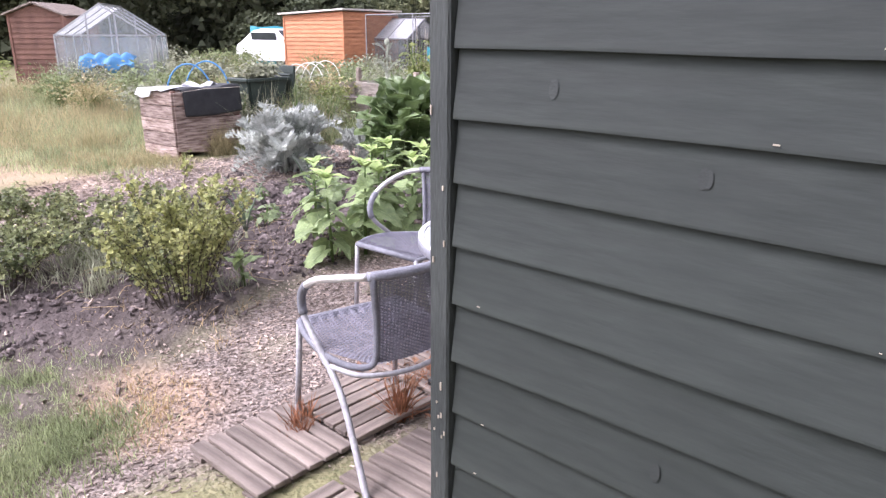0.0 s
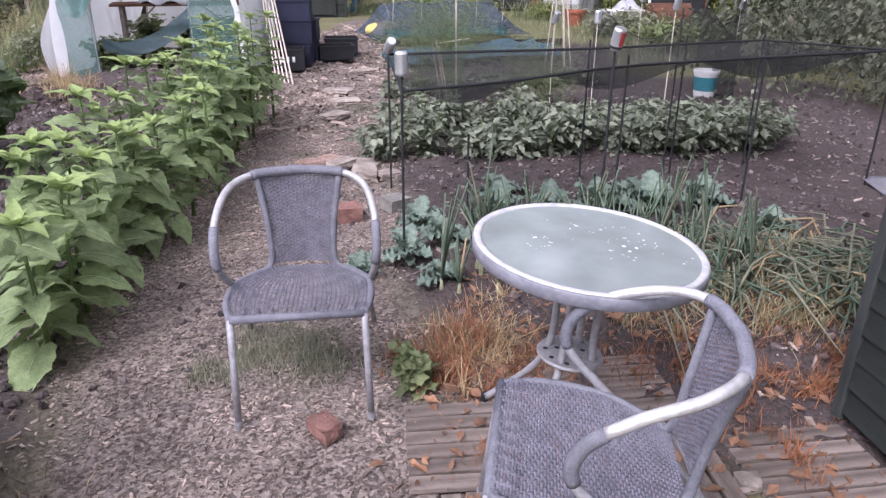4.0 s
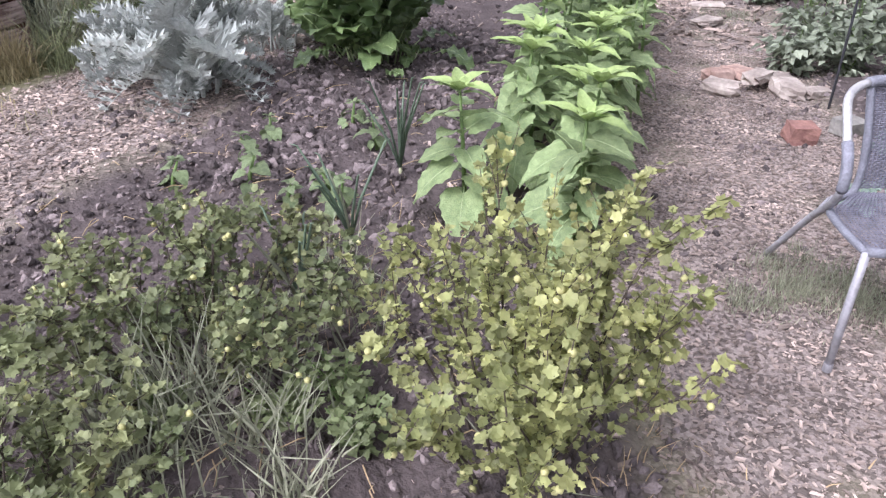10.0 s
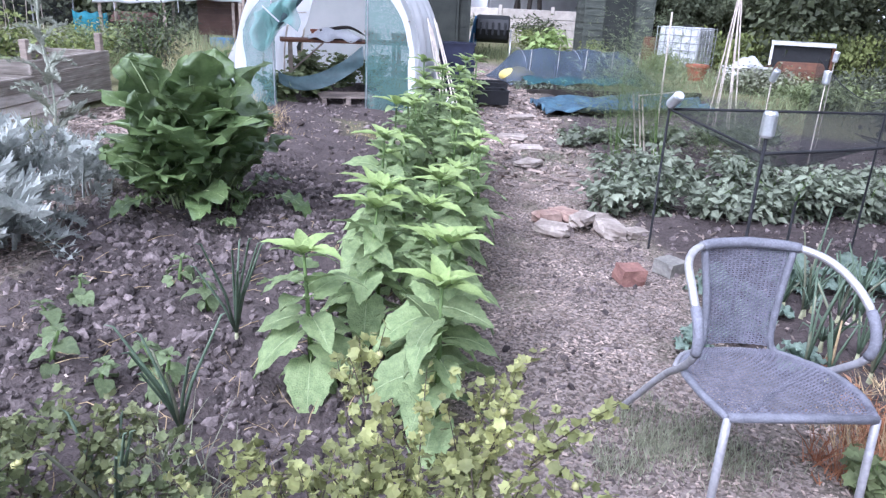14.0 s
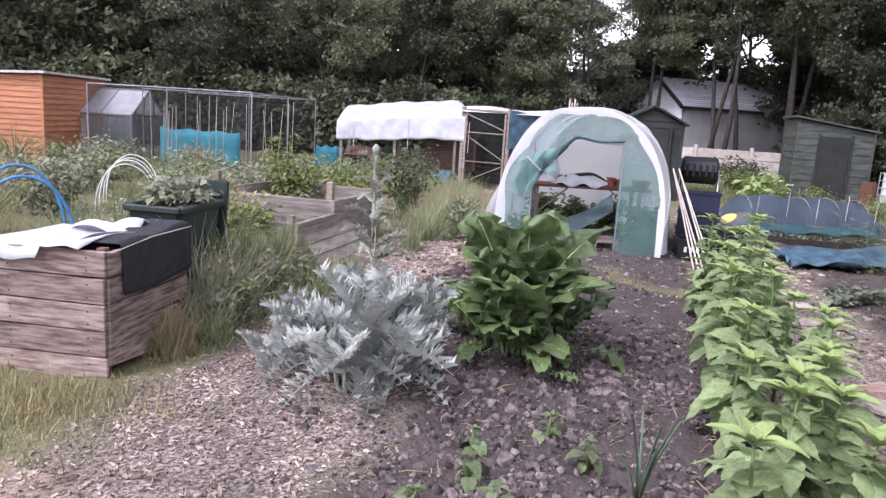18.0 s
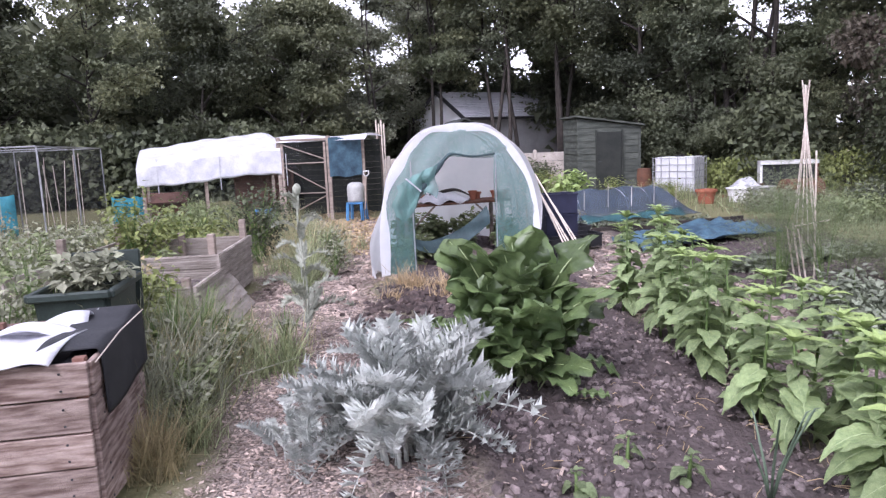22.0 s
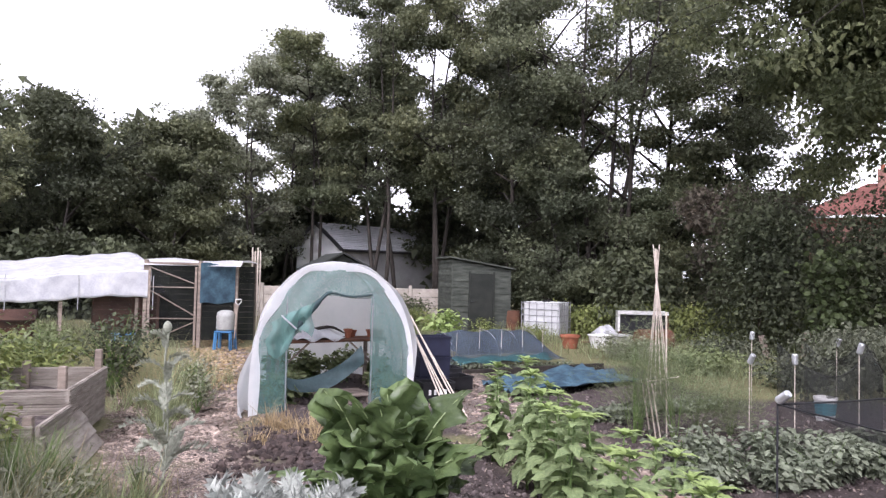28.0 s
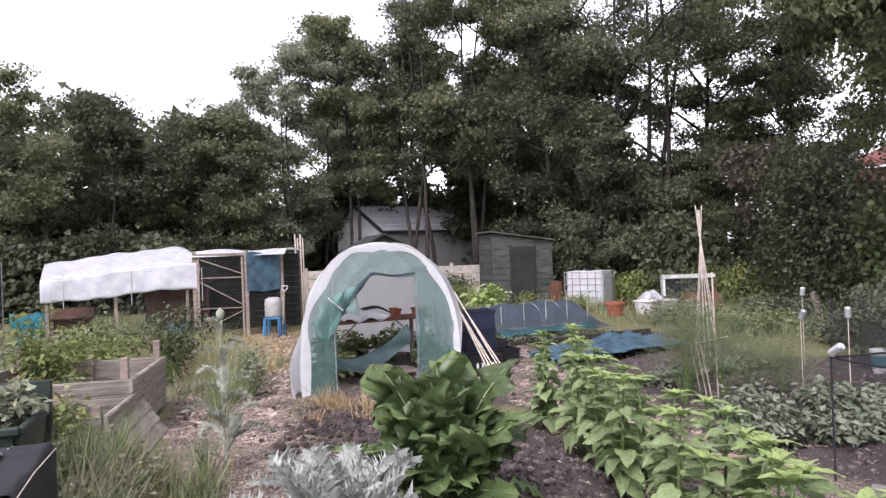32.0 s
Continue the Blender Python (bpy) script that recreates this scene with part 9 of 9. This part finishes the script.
grass_patch("dead_stalks", "orange dead weeds spread over the boards by the shed", [(4.75, 1.75, 0.22, 420, 0.09), (4.95, 1.95, 0.22, 380, 0.1), (4.9, 1.62, 0.18, 300, 0.08)], M_DEAD, 74, "dead weeds", 0.005, 1.8)
grass_patch("dead_stalks", "orange dead weeds lying over the duckboards", [(4.3, 1.3, 0.22, 420, 0.028), (4.62, 1.5, 0.25, 520, 0.03), (4.15, 1.05, 0.2, 260, 0.03), (4.85, 1.82, 0.18, 420, 0.035), (3.75, 1.45, 0.25, 320, 0.03), (4.45, 1.75, 0.25, 300, 0.03)], M_DEAD, 75, "dead weeds", 0.006, 3.2)
grass_patch("straw", "pale dry stalks tangled over the onion bed", [(4.5, 2.15, 0.3, 260, 0.12), (4.9, 2.35, 0.3, 260, 0.14), (4.3, 2.0, 0.2, 160, 0.1), (3.6, 2.05, 0.25, 200, 0.1), (5.2, 2.6, 0.3, 240, 0.14)], M_STRAW, 76, "straw", 0.005, 2.4)
rng_l = np.random.default_rng(23)
fallen = np.stack([3.4 + 1.7 * rng_l.random(1500), 0.7 + 1.7 * rng_l.random(1500), 0.03 + 0.025 * rng_l.random(1500)], -1)
fallen = fallen[fallen[:, 1] - 0.3 * (fallen[:, 0] - 3.4) > 0.55]
tagged(new("leaf_litter", scattered("leaf_litter", LEAF, fallen, rng_l.random(len(fallen)) * math.tau, rng_l.normal(0, 0.3, len(fallen)), rng_l.normal(0, 0.4, len(fallen)), 0.012 + 0.06 * rng_l.random(len(fallen)) ** 3, M_LITTER)), "brown fallen leaves littering the boards and soil", "leaf litter", kind="stuff")
rng_g = np.random.default_rng(17)
spots_g = [(float(x), float(y), 0.45, 110, float(h)) for x, y, h in zip(-3.0 - 13 * rng_g.random(150) ** 1.2, -1.2 + 11.5 * rng_g.random(150), 0.2 + 0.35 * rng_g.random(150)) if not (x > -4.9 and 3.4 < y < 6.8)]
grass_patch("rough_grass", "rank mixed grass over the neglected plots", [spots_g[0]] + spots_g[1::2], M_GRASS, 41, "grass", 0.008, 1.0)
grass_patch("rough_dry_grass", "bleached seeding grass over the neglected plots", [spots_g[0]] + spots_g[2::2], M_DRY_GRASS, 42, "grass", 0.006, 0.8)
grass_patch("lawn_grass", "short fresh grass by the shed corner", [(3.45, -0.58, 0.36, 4200, 0.055), (3.1, -0.7, 0.4, 3000, 0.05), (3.7, -0.8, 0.35, 2600, 0.05), (2.6, -0.9, 0.45, 2200, 0.05), (2.8, -0.45, 0.25, 900, 0.05)], M_GRASS, 43, "grass", 0.004, 0.9)

for k, (x, y, h, r) in enumerate([(-2.1, 2.15, 0.42, 0.2), (-2.25, 2.65, 0.5, 0.22), (-2.0, 1.85, 0.34, 0.16), (-2.3, 3.15, 0.45, 0.2), (-2.55, 2.35, 0.55, 0.22), (-2.1, 3.5, 0.35, 0.18), (-3.05, 7.1, 0.55, 0.25), (-3.35, 7.7, 0.6, 0.3)]):
    leafy_plant("weed_clump", "leafy green weeds among the grass by the boxes", "weeds", x, y, h, r, (M_WEED, M_YELLOW_SHRUB, M_GREYWEED)[k % 3], 360, 0.05, 1800 + k, (LEAF, NEEDLE)[k % 2], "weeds by the boxes", stems=14, droop=-0.4, top_bias=0.7, loose=0.8)
leafy_plant("shrub", "pale broad-leaved shrub behind the netted bed", "shrub", 0.15, 15.7, 1.1, 0.55, M_SUN_TOP, 260, 0.2, 1850, LEAF, stems=12, droop=0.1, top_bias=0.6)

# ---- chips and clods ----
def strew(name, label, category, shape, n, box_, want, size, material, seed, flat=0.25, sink=0.0):
    """Loose pieces over the ground where want(x, y) is high."""
    rng = np.random.default_rng(seed)
    x0, x1, y0, y1 = box_
    x, y = x0 + (x1 - x0) * rng.random(n * 6), y0 + (y1 - y0) * rng.random(n * 6)
    keep = rng.random(len(x)) < want(x, y)
    x, y = x[keep][:n], y[keep][:n]
    k = len(x)
    s = size * (0.35 + rng.random(k) ** 2.5 * 1.5)
    if shape is CHIP:
        s = s[:, None] * np.stack([0.8 + 0.6 * rng.random(k), 0.35 + 0.7 * rng.random(k), np.ones(k)], -1)
    z = relief(x, y) + 0.003 - sink
    ob = new(name, scattered(name, shape, np.stack([x, y, z], -1), rng.random(k) * math.tau, rng.normal(0, flat, k), rng.normal(0, flat, k), s, material))
    return tagged(ob, label, category, kind="stuff")


strew("wood_chips", "pale wood chips strewn over the path", "wood chips", CHIP, 36000, (1.2, 4.2, -1.2, 5.0), lambda x, y: zones(x, y)[0], 0.0165, M_CHIP, 1)
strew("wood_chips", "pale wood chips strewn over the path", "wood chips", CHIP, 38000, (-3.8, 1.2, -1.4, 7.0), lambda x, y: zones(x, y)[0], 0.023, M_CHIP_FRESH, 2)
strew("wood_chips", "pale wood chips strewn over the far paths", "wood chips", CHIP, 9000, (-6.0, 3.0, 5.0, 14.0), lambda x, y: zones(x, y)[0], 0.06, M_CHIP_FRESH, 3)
strew("soil_clods", "dry crumbly clods of dug soil", "soil", CLOD, 11500, (-1.0, 2.6, -0.8, 4.6), lambda x, y: zones(x, y)[1] * np.clip(0.6 + wobble(x, y, 2.5), 0, 1), 0.036, M_CLOD, 4, 0.8, 0.002)
strew("soil_clods", "dry crumbly clods of dug soil", "soil", CLOD, 6000, (2.2, 6.8, 1.6, 8.5), lambda x, y: zones(x, y)[1] * np.clip(0.6 + wobble(x, y, 2.5), 0, 1), 0.04, M_CLOD, 5, 0.8, 0.004)
strew("soil_clods", "dry crumbly clods of dug soil", "soil", CLOD, 2500, (-2.4, 3.8, 4.6, 11), lambda x, y: zones(x, y)[1], 0.055, M_CLOD, 6, 0.8, 0.006)
strew("wood_chips", "a few wood chips and stones among the soil", "wood chips", CHIP, 5000, (-1.2, 6.5, -1.2, 7.5), lambda x, y: zones(x, y)[1] * 0.6, 0.03, M_CHIP, 7, 0.4)
strew("soil_clods", "large dry lumps of freshly dug soil", "soil", CLOD, 1300, (-0.9, 1.6, 0.75, 4.0), lambda x, y: zones(x, y)[1] * np.clip(0.5 + wobble(x, y, 2.0), 0, 1), 0.066, M_CLOD, 8, 0.8, 0.006)
TWIG = [(M_STRAW, "dry stalks and twigs littering the dug soil", 0.12, 260, 9), (M_WOODY, "broken dark twigs littering the dug soil", 0.1, 160, 10)]
for material, label, long, n, seed in TWIG:
    rng_t = np.random.default_rng(seed)
    bm = bmesh.new()
    for x, y in zip(-0.6 + 3.0 * rng_t.random(n), -0.5 + 3.6 * rng_t.random(n)):
        if zones(x, y)[1] < 0.4:
            continue
        a, s = rng_t.random() * math.tau, long * (0.3 + rng_t.random() ** 2 * 1.4)
        z = float(relief(np.array([x]), np.array([y]))[0]) + 0.012
        d = Vector((math.cos(a), math.sin(a), 0)) * s / 2
        c = Vector((x, y, z))
        tube(bm, [c - d, c + Vector((rng_t.normal(0, 0.1 * s), rng_t.normal(0, 0.1 * s), 0.012)), c + d + Vector((0, 0, 0.01 * rng_t.random()))], [0.0022, 0.002, 0.0012], 4)
    tagged(link_mesh("litter", bm, material), label, "litter", kind="stuff")
strew("straw_litter", "trodden pale straw along the path past the tunnel", "straw", CHIP, 3600, (-6.2, -2.6, 8.2, 16), lambda x, y: np.exp(-(line_distance(x, y, [(-3.2, 8.6), (-4.3, 12.0), (-5.4, 15.5)]) / 0.42) ** 2), 0.07, M_STRAW, 10, 0.25)
strew("soil_clods", "dark fresh soil heaped before the tunnel", "soil", CLOD, 900, (-2.2, -0.5, 3.9, 6.0), lambda x, y: np.exp(-((x + 1.38) / 0.36) ** 2 - ((y - 4.95) / 0.6) ** 2), 0.075, M_DARK_CLOD, 11, 0.8, 0.004)
grass_patch("dead_brush", "pale dead stalks pulled up and left before the tunnel", [(-1.7, 5.75, 0.25, 190, 0.24), (-1.4, 5.65, 0.25, 170, 0.2), (-1.65, 5.1, 0.22, 90, 0.14), (-1.2, 5.3, 0.2, 60, 0.3)], M_STRAW, 77, "dead stalks", 0.007, 2.2)
grass_patch("grass", "fresh green grass leaning over the raised bed's corner", [(-2.75, 5.5, 0.16, 200, 0.3), (-2.95, 6.2, 0.2, 300, 0.45), (-3.15, 6.9, 0.25, 300, 0.5), (-1.95, 3.0, 0.22, 260, 0.3)], M_GRASS, 78, width=0.008, straight=1.1)
